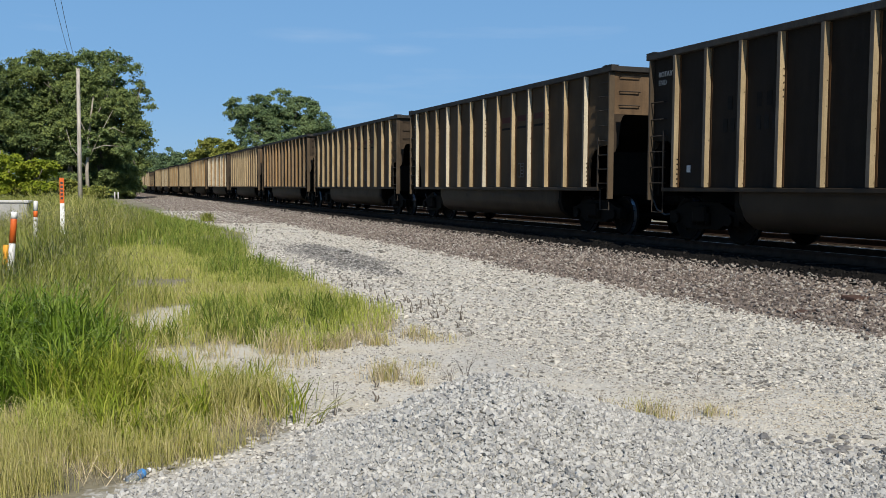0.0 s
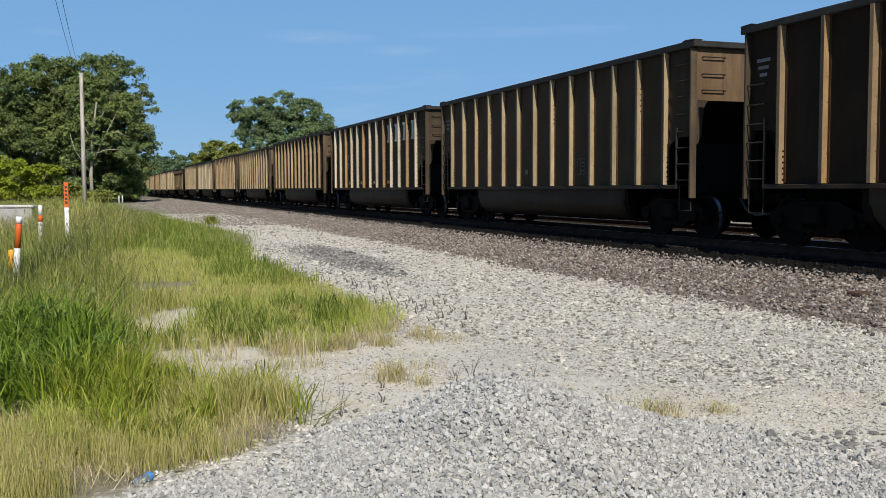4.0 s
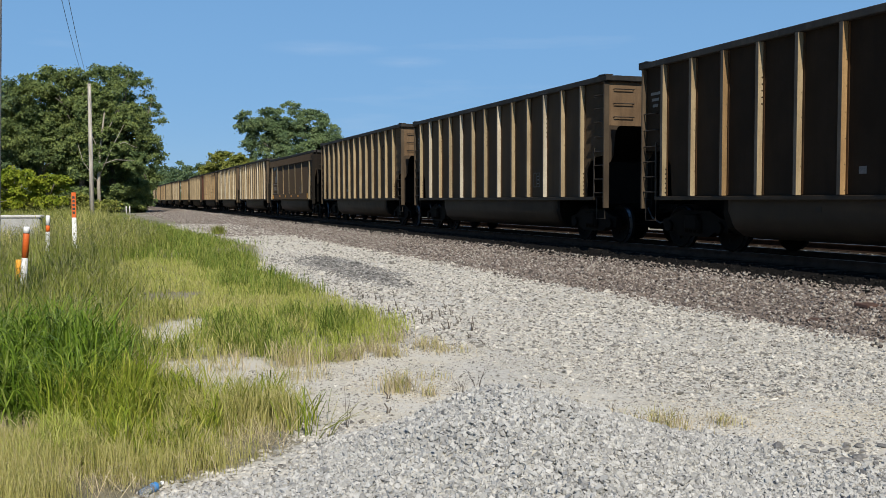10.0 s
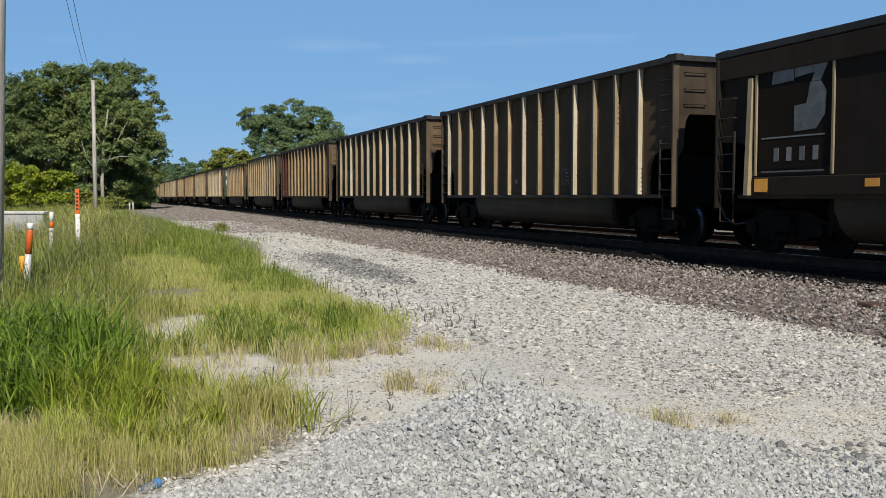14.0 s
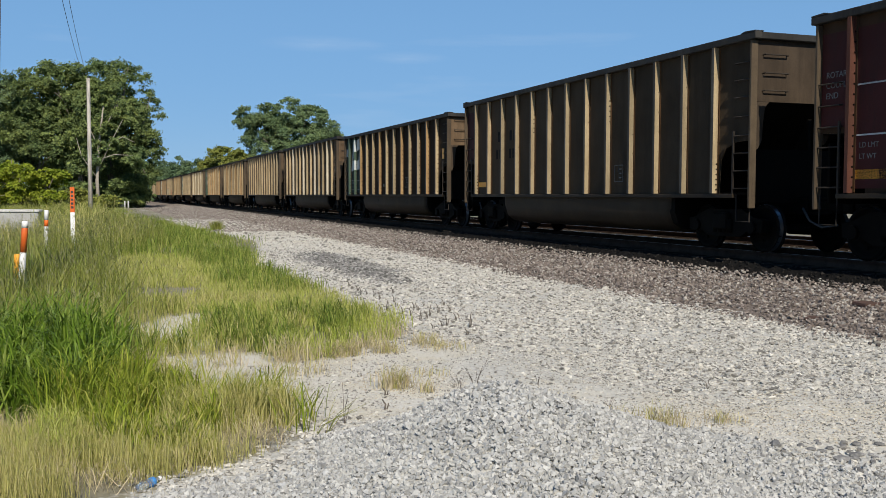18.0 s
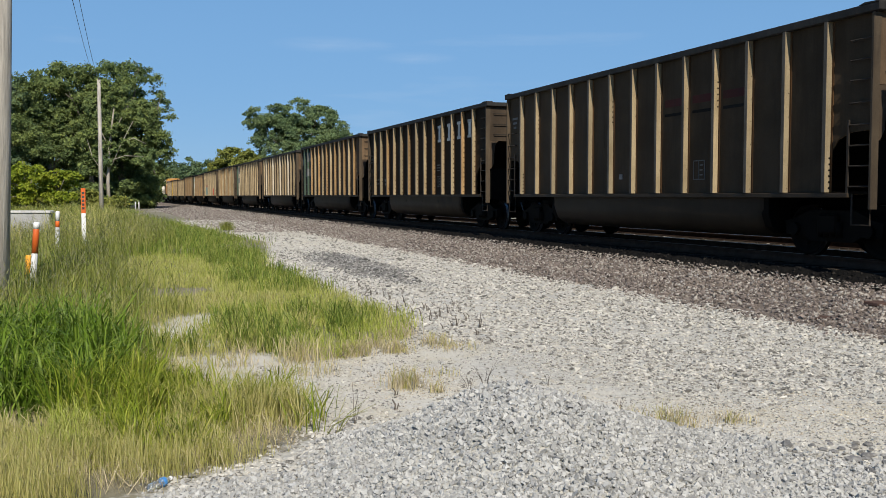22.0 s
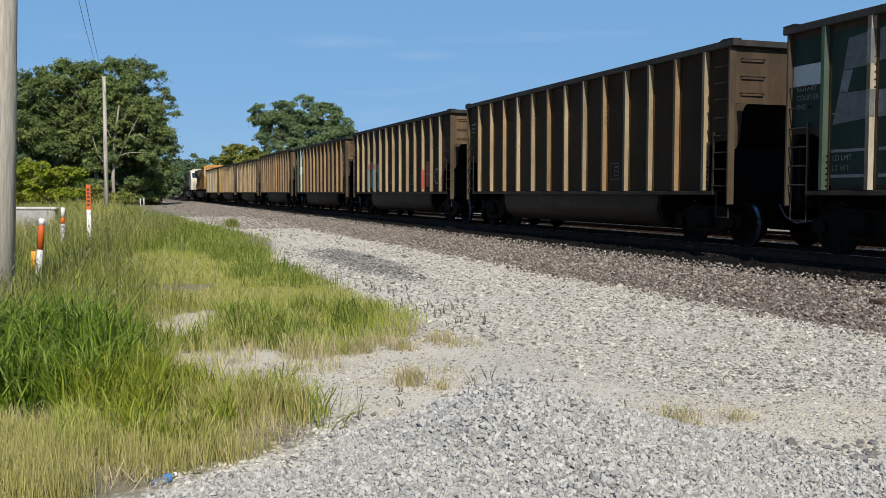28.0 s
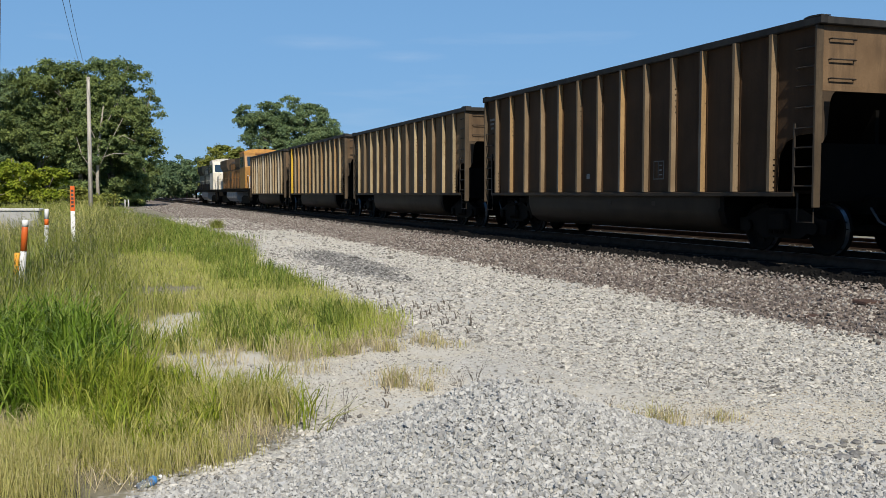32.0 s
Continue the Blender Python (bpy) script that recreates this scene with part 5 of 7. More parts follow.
# car sides kept darker than the metal, with the bays' shade in the colour
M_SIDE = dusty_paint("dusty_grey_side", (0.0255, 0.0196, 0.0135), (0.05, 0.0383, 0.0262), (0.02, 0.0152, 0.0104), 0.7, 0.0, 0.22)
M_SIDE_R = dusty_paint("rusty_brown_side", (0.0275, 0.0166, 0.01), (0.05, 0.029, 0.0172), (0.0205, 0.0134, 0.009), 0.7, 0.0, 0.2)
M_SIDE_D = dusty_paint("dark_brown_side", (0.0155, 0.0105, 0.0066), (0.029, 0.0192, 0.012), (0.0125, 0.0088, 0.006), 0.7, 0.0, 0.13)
# lighter tan for the last cars: light bounced off the posts is in it
M_SIDE_T = dusty_paint("tan_dusty_bounce_side", (0.062, 0.042, 0.0245), (0.115, 0.079, 0.0465), (0.045, 0.031, 0.019), 0.7, 0.0, 0.2)
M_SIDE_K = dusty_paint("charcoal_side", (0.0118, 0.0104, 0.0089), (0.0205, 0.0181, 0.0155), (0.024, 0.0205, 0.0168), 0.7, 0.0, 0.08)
M_SIDE_S = dusty_paint("dark_neutral_side", (0.0098, 0.0083, 0.0071), (0.0172, 0.0146, 0.0123), (0.0205, 0.017, 0.0138), 0.7, 0.0, 0.08)
M_SIDE_N = dusty_paint("near_black_side", (0.0042, 0.0033, 0.0025), (0.009, 0.007, 0.0052), (0.005, 0.004, 0.003), 0.7, 0.0, 0.07)
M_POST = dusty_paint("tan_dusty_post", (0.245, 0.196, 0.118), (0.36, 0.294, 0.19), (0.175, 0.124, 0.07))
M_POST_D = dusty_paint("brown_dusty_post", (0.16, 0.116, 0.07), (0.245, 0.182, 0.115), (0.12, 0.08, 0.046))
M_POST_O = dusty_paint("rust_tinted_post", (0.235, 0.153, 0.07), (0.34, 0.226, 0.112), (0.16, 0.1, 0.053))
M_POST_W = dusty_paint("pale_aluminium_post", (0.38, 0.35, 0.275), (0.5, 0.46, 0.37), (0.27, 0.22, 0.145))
# post outer faces: weathered grey, darkened for the light that only grazes them
M_FLANGE = dusty_paint("weathered_shaded_flange", (0.058, 0.052, 0.044), (0.125, 0.114, 0.098), (0.04, 0.033, 0.026))
M_CORNER = dusty_paint("dusty_corner_post", (0.05, 0.038, 0.026), (0.1, 0.076, 0.05), (0.03, 0.022, 0.016))
M_END = dusty_paint("tan_car_end", (0.085, 0.055, 0.0315), (0.15, 0.103, 0.062), (0.05, 0.034, 0.022))
M_END_D = dusty_paint("brown_car_end", (0.036, 0.026, 0.0175), (0.068, 0.05, 0.034), (0.026, 0.019, 0.013))
M_CHORD = dusty_paint("dark_top_chord", (0.016, 0.0155, 0.015), (0.036, 0.035, 0.034), (0.05, 0.047, 0.042))
# rust-brown strip beside each post; the bay's sunlit edge is in its colour
M_SEAM = dusty_paint("rust_streaked_seam", (0.04, 0.0234, 0.0118), (0.1, 0.05, 0.02), (0.022, 0.016, 0.0108))
M_TUB = dusty_paint("dusty_black_tub", (0.02, 0.0152, 0.0102), (0.044, 0.0328, 0.0218), (0.025, 0.0186, 0.0122), 0.62)
# far darker than iron: shade under the cars and in bays is included
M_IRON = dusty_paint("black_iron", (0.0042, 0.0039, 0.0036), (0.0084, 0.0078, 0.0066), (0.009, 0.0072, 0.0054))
M_GRAB = dusty_paint("grab_iron", (0.022, 0.018, 0.0145), (0.045, 0.0375, 0.03), (0.018, 0.014, 0.011))
# wheel steel taken down the same way, for the shade beneath the cars
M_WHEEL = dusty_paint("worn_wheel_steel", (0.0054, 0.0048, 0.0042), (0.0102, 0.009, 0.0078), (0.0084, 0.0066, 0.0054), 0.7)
M_TREAD = mottled("bright_wheel_rim", (0.3, 0.3, 0.3), (0.42, 0.42, 0.42), 3, 0.42, 1.0, 30, None, 0.0)
M_GREEN = dusty_paint("dark_green_panel", (0.0084, 0.0211, 0.0161), (0.0156, 0.0341, 0.026), (0.018, 0.0211, 0.0161))
M_GREENPOST = dusty_paint("green_dusty_post", (0.045, 0.075, 0.0562), (0.075, 0.112, 0.0825), (0.0375, 0.045, 0.0338))
M_REDPOST = dusty_paint("maroon_dusty_post", (0.066, 0.0248, 0.0174), (0.099, 0.0421, 0.0297), (0.0454, 0.0248, 0.0174))
M_YELLOWPOST = dusty_paint("yellow_painted_post", (0.5, 0.33, 0.03), (0.62, 0.42, 0.04), (0.3, 0.2, 0.05))
M_RED = dusty_paint("maroon_panel", (0.042, 0.00958, 0.00864), (0.066, 0.0161, 0.0146), (0.03, 0.0136, 0.0119))
M_DIM = mottled("grimy_stencil", (0.104, 0.104, 0.1), (0.192, 0.188, 0.18), 8, 0.8, 0, 60, None, 0.0)
M_STAMP = mottled("white_stamped_frame", (0.065, 0.066, 0.064), (0.12, 0.121, 0.117), 8, 0.8, 0, 60, None, 0.0)
M_REDSPRAY = mottled("bright_red_spray", (0.22, 0.035, 0.02), (0.32, 0.06, 0.035), 4, 0.7, 0, 60, None, 0.0)
M_LETTER = mottled("white_stencil", (0.408, 0.408, 0.394), (0.51, 0.51, 0.496), 5, 0.7, 0, 60, None, 0.0)
M_FADED = mottled("faded_stencil", (0.012, 0.012, 0.012), (0.022, 0.02, 0.018), 5, 0.7, 0, 60, None, 0.0)
M_REFLECT = mottled("amber_reflector", (0.75, 0.3, 0.02), (0.85, 0.38, 0.04), 5, 0.4, 0, 60, None, 0.0)
M_AMBER = mottled("faded_amber_paint", (0.1, 0.048, 0.008), (0.17, 0.085, 0.016), 5, 0.7, 0, 60, None, 0.0)
M_HOSE = mottled("grey_rubber_hose", (0.05, 0.05, 0.05), (0.1, 0.1, 0.1), 8, 0.6, 0, 60, None, 0.0)
M_TEAL = mottled("pale_teal_spray", (0.12, 0.18, 0.163), (0.148, 0.204, 0.188), 4, 0.6, 0, 60, None, 0.0)
M_SPRAY = mottled("red_spray", (0.146, 0.0536, 0.0382), (0.181, 0.0764, 0.0611), 4, 0.6, 0, 60, None, 0.0)
M_WORN = mottled("worn_emblem_paint", (0.075, 0.08, 0.078), (0.15, 0.157, 0.153), 6, 0.7, 0, 60, None, 0.0)
M_PATCH = mottled("silver_patch", (0.32, 0.34, 0.335), (0.42, 0.445, 0.44), 4, 0.5, 0, 60, None, 0.0)

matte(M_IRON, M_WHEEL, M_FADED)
CACHE = {}


def kept(key, material, make):
    """One mesh for each shape and material."""
    k = (key, material.name)
    if k not in CACHE:
        CACHE[k] = make().mesh(key.split("+")[0].split("-")[0], material)
    return CACHE[k]


HALF, TOP, SILL = 7.375, 3.97, 1.10
HIGHER = {-1: 0.0, 1: -0.04, 2: -0.08, 3: -0.08, 6: 0.04, 7: 0.06, 8: -0.03, 9: 0.04, 14: 0.06, 15: 0.06, 18: 0.05, 21: 0.04, 25: 0.03, 11: 0.08, 12: -0.16, 13: 0.04, 16: 0.08, 17: -0.08, 19: 0.08, 20: 0.04, 24: 0.04, 26: -0.04, 27: 0.04, 28: -0.08}
POSTS = [-6.3 + 1.05 * i for i in range(13)]
SHIFT = {2: -0.22, 6: -0.19, 7: -0.17, 8: -0.24, 9: -0.2, 10: -0.21, 11: -0.23, 13: -0.34, 15: -0.26, 17: -0.14, 18: -0.1, 19: 0.0, 20: -0.06, 21: -0.12, 24: 0.13, 25: -0.2}
TIGHT = {7: 0.0, 10: 0.0, 11: 0.0, 18: 0.02, 20: 0.027, 21: 0.02, 24: 0.0}


def posts_of(n):
    """Where the posts of car n stand along it."""
    return [x + SHIFT.get(n, -0.1 if n > 5 else 0.0) - TIGHT.get(n, 0.012 if n > 5 else 0.0) * (i - 6) for i, x in enumerate(POSTS)]


def side_outline(TOP):
    lo = [(-6.2, SILL), (6.2, SILL), (6.25, 1.78), (6.42, 2.0), (6.7, 2.1), (7.24, 2.12)]
    up = [(7.24, TOP - 0.02), (-7.24, TOP - 0.02), (-7.24, 2.12), (-6.7, 2.1), (-6.42, 2.0), (-6.25, 1.78)]
    return lo + up


def body_shape(y_side, TOP):
    s = Shape()
    for sg in (-1, 1):
        a, b = sorted((sg * y_side, sg * (y_side - 0.035)))
        s.prism(side_outline(TOP), "y", a, b)
    yi = y_side - 0.036
    s.box(-6.1, 6.1, -yi, yi, SILL, SILL + 0.05)
    return s


def end_shape(TOP, half=1.41):
    return Shape().prism([(7.2, TOP - 0.02), (7.24, TOP - 0.02), (7.24, 2.82), (7.2, 2.82)], "y", -half, half)


def slope_shape():
    return Shape().prism([(7.2, 2.815), (7.235, 2.815), (5.15, SILL + 0.02), (5.1, SILL + 0.05)], "y", -1.408, 1.408)


POST_DEEP = 0.12


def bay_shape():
    """A black sheet added along one side of the open bay, with the bay's shade in its colour."""
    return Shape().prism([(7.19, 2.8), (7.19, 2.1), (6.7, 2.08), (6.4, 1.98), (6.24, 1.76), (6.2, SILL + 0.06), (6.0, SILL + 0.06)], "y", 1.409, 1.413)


def gusset_shape(sg):
    """A tapering plate beside a corner post, rounded into the open bay."""
    o = [(sg * 1.41, 2.815), (sg * 1.12, 2.815), (sg * 1.17, 2.77), (sg * 1.22, 2.66), (sg * 1.25, 2.4), (sg * 1.27, 2.1), (sg * 1.36, 1.95), (sg * 1.41, 1.93)]
    return Shape().prism(o, "x", 7.205, 7.235)


def post_shape(TOP):
    """A boxed post standing out from the side."""
    s = Shape()
    s.prism([(-POST_DEEP, SILL + 0.03), (0.0, SILL + 0.03), (0.0, TOP - 0.13), (-POST_DEEP, TOP - 0.13)], "x", -0.042, 0.03)
    return s


def cap_shape(TOP):
    return Shape().box(-0.044, 0.0315, -POST_DEEP - 0.006, -POST_DEEP, SILL + 0.03, TOP - 0.131)


def rivets(zs, r=0.014):
    """A row of rivet heads along a post's web."""
    s = Shape()
    for z in zs:
        s.lathe([(r, 0.0), (0.85 * r, 0.7 * r), (0.35 * r, 1.2 * r)], "x", 6, (0, 0, z))
    return s


def chord_shape(TOP):
    return Shape().box(-HALF, HALF, -0.075, 0.075, TOP - 0.13, TOP, 0.012)


def chord_end(TOP):
    return Shape().box(-0.09, 0.09, -1.43, 1.43, TOP - 0.13, TOP - 0.005, 0.012)


def rung(width, proud=0.065):
    return Shape().tube([(-width / 2, 0, 0), (-width / 2, -proud, 0), (width / 2, -proud, 0), (width / 2, 0, 0)], 0.014, 5)


def tub_shape():
    s = Shape()
    sec = [(-1.38, SILL - 0.06), (-1.38, 0.74), (-1.31, 0.5), (-1.1, 0.35), (-0.75, 0.29), (0.75, 0.29), (1.1, 0.35), (1.31, 0.5), (1.38, 0.74), (1.38, SILL - 0.06)]
    rings = [(-4.5, 0.2), (-4.42, 0.72), (-4.25, 1.0), (4.25, 1.0), (4.42, 0.72), (4.5, 0.2)]
    k, n = len(s.v), len(sec)
    for x, f in rings:
        for y, z in sec:
            s.v.append((x, y * (0.9 + 0.1 * f), SILL - 0.06 + (z - SILL + 0.06) * f))
    for i in range(len(rings) - 1):
        for j in range(n - 1):
            s.f.append((k + i * n + j, k + i * n + j + 1, k + (i + 1) * n + j + 1, k + (i + 1) * n + j))
            s.smooth.append(True)
    s.f.append(tuple(range(k, k + n)))
    s.f.append(tuple(range(k + n * (len(rings) - 1), k + n * len(rings))))
    s.smooth += [False, False]
    return s


def wheelset_shape():
    s = Shape()
    for sg in (-1, 1):
        s.lathe([(0.05, sg * 0.66), (0.38, sg * 0.68), (0.49, sg * 0.69), (0.49, sg * 0.72), (0.462, sg * 0.735), (0.455, sg * 0.83), (0.39, sg * 0.83), (0.36, sg * 0.78), (0.16, sg * 0.76), (0.14, sg * 0.86), (0.05, sg * 0.86)], "y", 22)
    s.tube([(0, -0.95, 0), (0, 0.95, 0)], 0.08, 10)
    # three lightening marks on the plate show its turning
    for a in (0, 2.1, 4.2):
        for sg in (-1, 1):
            s.tube([(0.25 * math.cos(a), sg * 0.75, 0.25 * math.sin(a)), (0.25 * math.cos(a), sg * 0.80, 0.25 * math.sin(a))], 0.035, 6)
    return s


def sideframe_shape():
    s = Shape()
    o = [(-1.15, 0.38), (-0.7, 0.38), (-0.5, 0.28), (0.5, 0.28), (0.7, 0.38), (1.15, 0.38), (1.18, 0.62), (0.95, 0.66), (0.55, 0.82), (-0.55, 0.82), (-0.95, 0.66), (-1.18, 0.62)]
    s.prism(o, "y", -0.09, 0.09)
    for x in (-0.28, -0.13, 0.02, 0.17):
        s.lathe([(0.06, 0.36), (0.06, 0.62)], "z", 8, (x + 0.05, -0.11, 0))
    for x in (-0.89, 0.89):
        s.lathe([(0.12, -0.16), (0.12, -0.09)], "y", 10, (x, 0, 0.48))
    return s


def lettering(parent, text, x, y, z, size, material, label):
    cu = bpy.data.curves.new("stencil", "FONT")
    cu.body, cu.size, cu.extrude, cu.space_line = text, size, 0.002, 1.1
    ob = bpy.data.objects.new("stencil", cu)
    scene.collection.objects.link(ob)
    dg = bpy.context.evaluated_depsgraph_get()
    me = bpy.data.meshes.new_from_object(ob.evaluated_get(dg))
    bpy.data.objects.remove(ob)
    me.materials.clear()
    me.materials.append(material)
    part("stencil", me, parent, pose(x, y, z, 90, 0, 0), label)


def bar(parent, name, x, y, z, w, h, material, label="", lift=0.004):
    part(name, Shape().box(-w / 2, w / 2, -lift, 0.0, -h / 2, h / 2).mesh(name, material), parent, pose(x, y, z), label)


def truck(parent, x):
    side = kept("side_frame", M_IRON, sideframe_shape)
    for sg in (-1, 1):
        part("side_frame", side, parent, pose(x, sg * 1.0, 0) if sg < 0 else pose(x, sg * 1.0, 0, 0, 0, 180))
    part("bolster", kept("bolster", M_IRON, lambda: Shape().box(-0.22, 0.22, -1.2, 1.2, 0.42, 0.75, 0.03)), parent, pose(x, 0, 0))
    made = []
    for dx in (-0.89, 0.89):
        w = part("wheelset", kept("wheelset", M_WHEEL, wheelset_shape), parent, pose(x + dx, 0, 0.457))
        part("tread", kept("tread", M_TREAD, lambda: Shape().lathe([(0.456, -0.824), (0.4645, -0.745)], "y", 28, (0, 0, 0), False)), w)
        made.append(w)
    return made


def ladders(car, y):
    """Steps and grab irons at the ends of the sides, and on the end sheets."""
    r5 = kept("grab_iron", M_GRAB, lambda: rung(0.5))
    e5 = kept("end_grab_iron", M_GRAB, lambda: rung(0.52, 0.07))
    stile = kept("ladder_stile", M_GRAB, lambda: Shape().box(-0.02, 0.02, -0.03, 0.0, 1.12, 2.3))
    step = kept("step", M_GRAB, lambda: Shape().tube([(-0.2, 0, 0.5), (-0.2, 0, 0), (0.2, 0, 0), (0.2, 0, 0.5)], 0.018, 5))
    for sx in (-1, 1):
        part("ladder_stile", stile, car, pose(sx * 6.72, -y - 0.05, 0))
        for z in (1.22, 1.55, 1.88, 2.21, 2.56, 2.92):
            part("grab_iron", r5, car, pose(sx * 6.98, -y, z))
        if sx > 0:
            for z in (3.24, 3.56):
                part("grab_iron", r5, car, pose(sx * 6.98, -y, z))
        part("step", step, car, pose(sx * 6.98, -y - 0.02, 0.6))
    for z in (3.02, 3.34, 3.68):
        part("end_grab_iron", e5, car, pose(7.24, -1.02, z, 0, 0, 90))


def coal_car(n, side=None, posts=None, smooth=False):
    """One rotary-dump coal car; its own space has x forward, the rails at z 0."""
    car = thing("coal_car", pose(0, 0, 0), "", "coal car", "coal cars of the train")
    side = side or M_SIDE
    y = 1.58 if smooth else 1.45
    dz = HIGHER.get(n, 0.0) + 0.03
    TOP = 3.97 + dz
    tall = "%+.2f" % dz
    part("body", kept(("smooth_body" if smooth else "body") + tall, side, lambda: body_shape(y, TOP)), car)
    for rz in (0, 180):
        part("end_wall", kept("end_wall" + tall, (M_END_D if n in (3, 4, 6, 13, 16, 20, 24) else M_END) if not smooth else M_SIDE_S, lambda: end_shape(TOP, 1.542 if smooth else 1.41)), car, pose(0, 0, 0, 0, 0, rz))
        # added black plate, closing the shaded bay against daylight behind it
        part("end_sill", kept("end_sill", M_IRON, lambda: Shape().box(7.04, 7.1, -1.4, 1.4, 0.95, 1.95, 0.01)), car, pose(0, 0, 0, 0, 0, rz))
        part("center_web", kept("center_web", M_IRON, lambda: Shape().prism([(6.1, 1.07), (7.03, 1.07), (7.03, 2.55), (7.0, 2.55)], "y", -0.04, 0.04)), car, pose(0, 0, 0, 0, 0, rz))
        # slope sheet and bay sides are black in place of the bay's shade
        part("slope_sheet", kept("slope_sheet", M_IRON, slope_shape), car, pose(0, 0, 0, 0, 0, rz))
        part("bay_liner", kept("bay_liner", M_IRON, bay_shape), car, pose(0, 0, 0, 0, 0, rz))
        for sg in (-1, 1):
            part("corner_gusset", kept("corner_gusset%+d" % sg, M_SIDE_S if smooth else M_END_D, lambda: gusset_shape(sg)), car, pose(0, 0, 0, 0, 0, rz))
        # tub end in black: its shade is put into the colour
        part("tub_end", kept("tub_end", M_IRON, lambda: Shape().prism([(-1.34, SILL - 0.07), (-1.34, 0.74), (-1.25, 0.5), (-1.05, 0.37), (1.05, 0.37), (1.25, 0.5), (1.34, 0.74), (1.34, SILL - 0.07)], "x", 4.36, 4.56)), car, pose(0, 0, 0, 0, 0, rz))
    if smooth:
        strip = kept("seam_strip" + tall, M_POST, lambda: Shape().box(-0.03, 0.03, -0.035, 0.0, SILL + 0.35, TOP - 0.55, 0.008))
        wide = kept("end_post" + tall, M_POST, lambda: Shape().prism([(-0.12, SILL), (0.0, SILL), (0.0, TOP - 0.6), (-0.05, TOP - 0.6)], "x", -0.06, 0.06))
        band = kept("upper_band" + tall, side, lambda: Shape().box(-7.24, 7.24, -0.05, 0.0, TOP - 0.55, TOP - 0.15, 0.012))
        lower = kept("lower_band", side, lambda: Shape().box(-6.2, 6.2, -0.045, 0.0, SILL, SILL + 0.33, 0.012))
        for sg in (-1, 1):
            rz = 0 if sg < 0 else 180
            part("upper_band", band, car, pose(0, sg * 1.582, 0, 0, 0, rz))
            part("lower_band", lower, car, pose(0, sg * 1.582, 0, 0, 0, rz))
            for x in (-6.15, -4.2, -2.2, -0.2, 1.8, 3.9, 5.95):
                part("seam_strip", strip, car, pose(x, sg * 1.582, 0, 0, 0, rz))
            for x in (-6.3, 6.15):
                part("end_post", wide, car, pose(x, sg * 1.582, 0, 0, 0, rz))
    else:
        for i, x in enumerate(posts_of(n)):
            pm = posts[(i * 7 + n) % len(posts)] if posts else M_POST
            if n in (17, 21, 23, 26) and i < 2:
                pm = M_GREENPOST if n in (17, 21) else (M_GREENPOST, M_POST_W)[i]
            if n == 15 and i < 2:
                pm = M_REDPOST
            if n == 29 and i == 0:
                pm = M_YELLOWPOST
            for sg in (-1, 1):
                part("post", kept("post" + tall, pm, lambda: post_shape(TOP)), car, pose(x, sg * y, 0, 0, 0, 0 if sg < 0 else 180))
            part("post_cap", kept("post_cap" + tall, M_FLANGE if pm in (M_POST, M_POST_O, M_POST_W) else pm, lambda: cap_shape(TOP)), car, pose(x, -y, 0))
            part("rusty_seam", kept("rusty_seam" + tall, M_SEAM, lambda: Shape().box(0.0305, 0.075, -0.012, 0.0, SILL + 0.04, TOP - 0.14)), car, pose(x, -y, 0))
            full = n in (6, 15, 17, 20, 21)
            style = "full" if full else ("foot" if i in (0, 12) else ("group" if (i * 5 + n) % 4 == 0 else "few"))
            rows = {"full": np.arange(SILL + 0.12, TOP - 0.35, 0.165), "foot": SILL + 0.1 + np.arange(6) * 0.1, "group": TOP - 1.25 + np.arange(5) * 0.12, "few": np.arange(SILL + 0.1, TOP - 0.4, 0.42)}[style]
            row = part("rivet_row", kept("rivet_row" + tall + "+" + style, M_IRON if full or style == "foot" else M_CORNER, lambda: rivets(rows, 0.009 if style == "few" else 0.017)), car, pose(x + 0.03, -y - 0.03, 0))
            tagged(row, kind="stuff")
    for sg in (-1, 1):
        part("top_chord", kept("top_chord" + tall, M_CHORD, lambda: chord_shape(TOP)), car, pose(0, sg * (1.493 if not smooth else 1.56), 0))
        part("side_sill", kept("side_sill", M_TUB, lambda: Shape().box(-6.75, 6.75, -0.05, 0.05, SILL - 0.06, SILL + 0.02, 0.01)), car, pose(0, sg * 1.49, 0))
        part("end_chord", kept("end_chord" + tall, M_CHORD, lambda: chord_end(TOP)), car, pose(sg * 7.27, 0, 0))
        part("air_hose", kept("air_hose", M_HOSE, lambda: Shape().tube([(7.3, -0.35, 0.85), (7.5, -0.36, 0.62), (7.75, -0.3, 0.5), (8.05, -0.2, 0.55)], 0.022, 6)), car, pose(0, 0, 0, 0, 0, 0 if sg > 0 else 180))
        part("draft_sill", kept("draft_sill", M_IRON, lambda: Shape().box(4.5, 7.35, -0.3, 0.3, 0.72, 1.06, 0.02)), car, pose(0, 0, 0, 0, 0, 0 if sg > 0 else 180))
        part("coupler", kept("coupler", M_IRON, lambda: Shape().box(7.3, 8.0, -0.08, 0.08, 0.8, 0.98, 0.02).box(7.85, 8.08, -0.17, 0.17, 0.76, 1.02, 0.04)), car, pose(0, 0, 0, 0, 0, 0 if sg > 0 else 180))
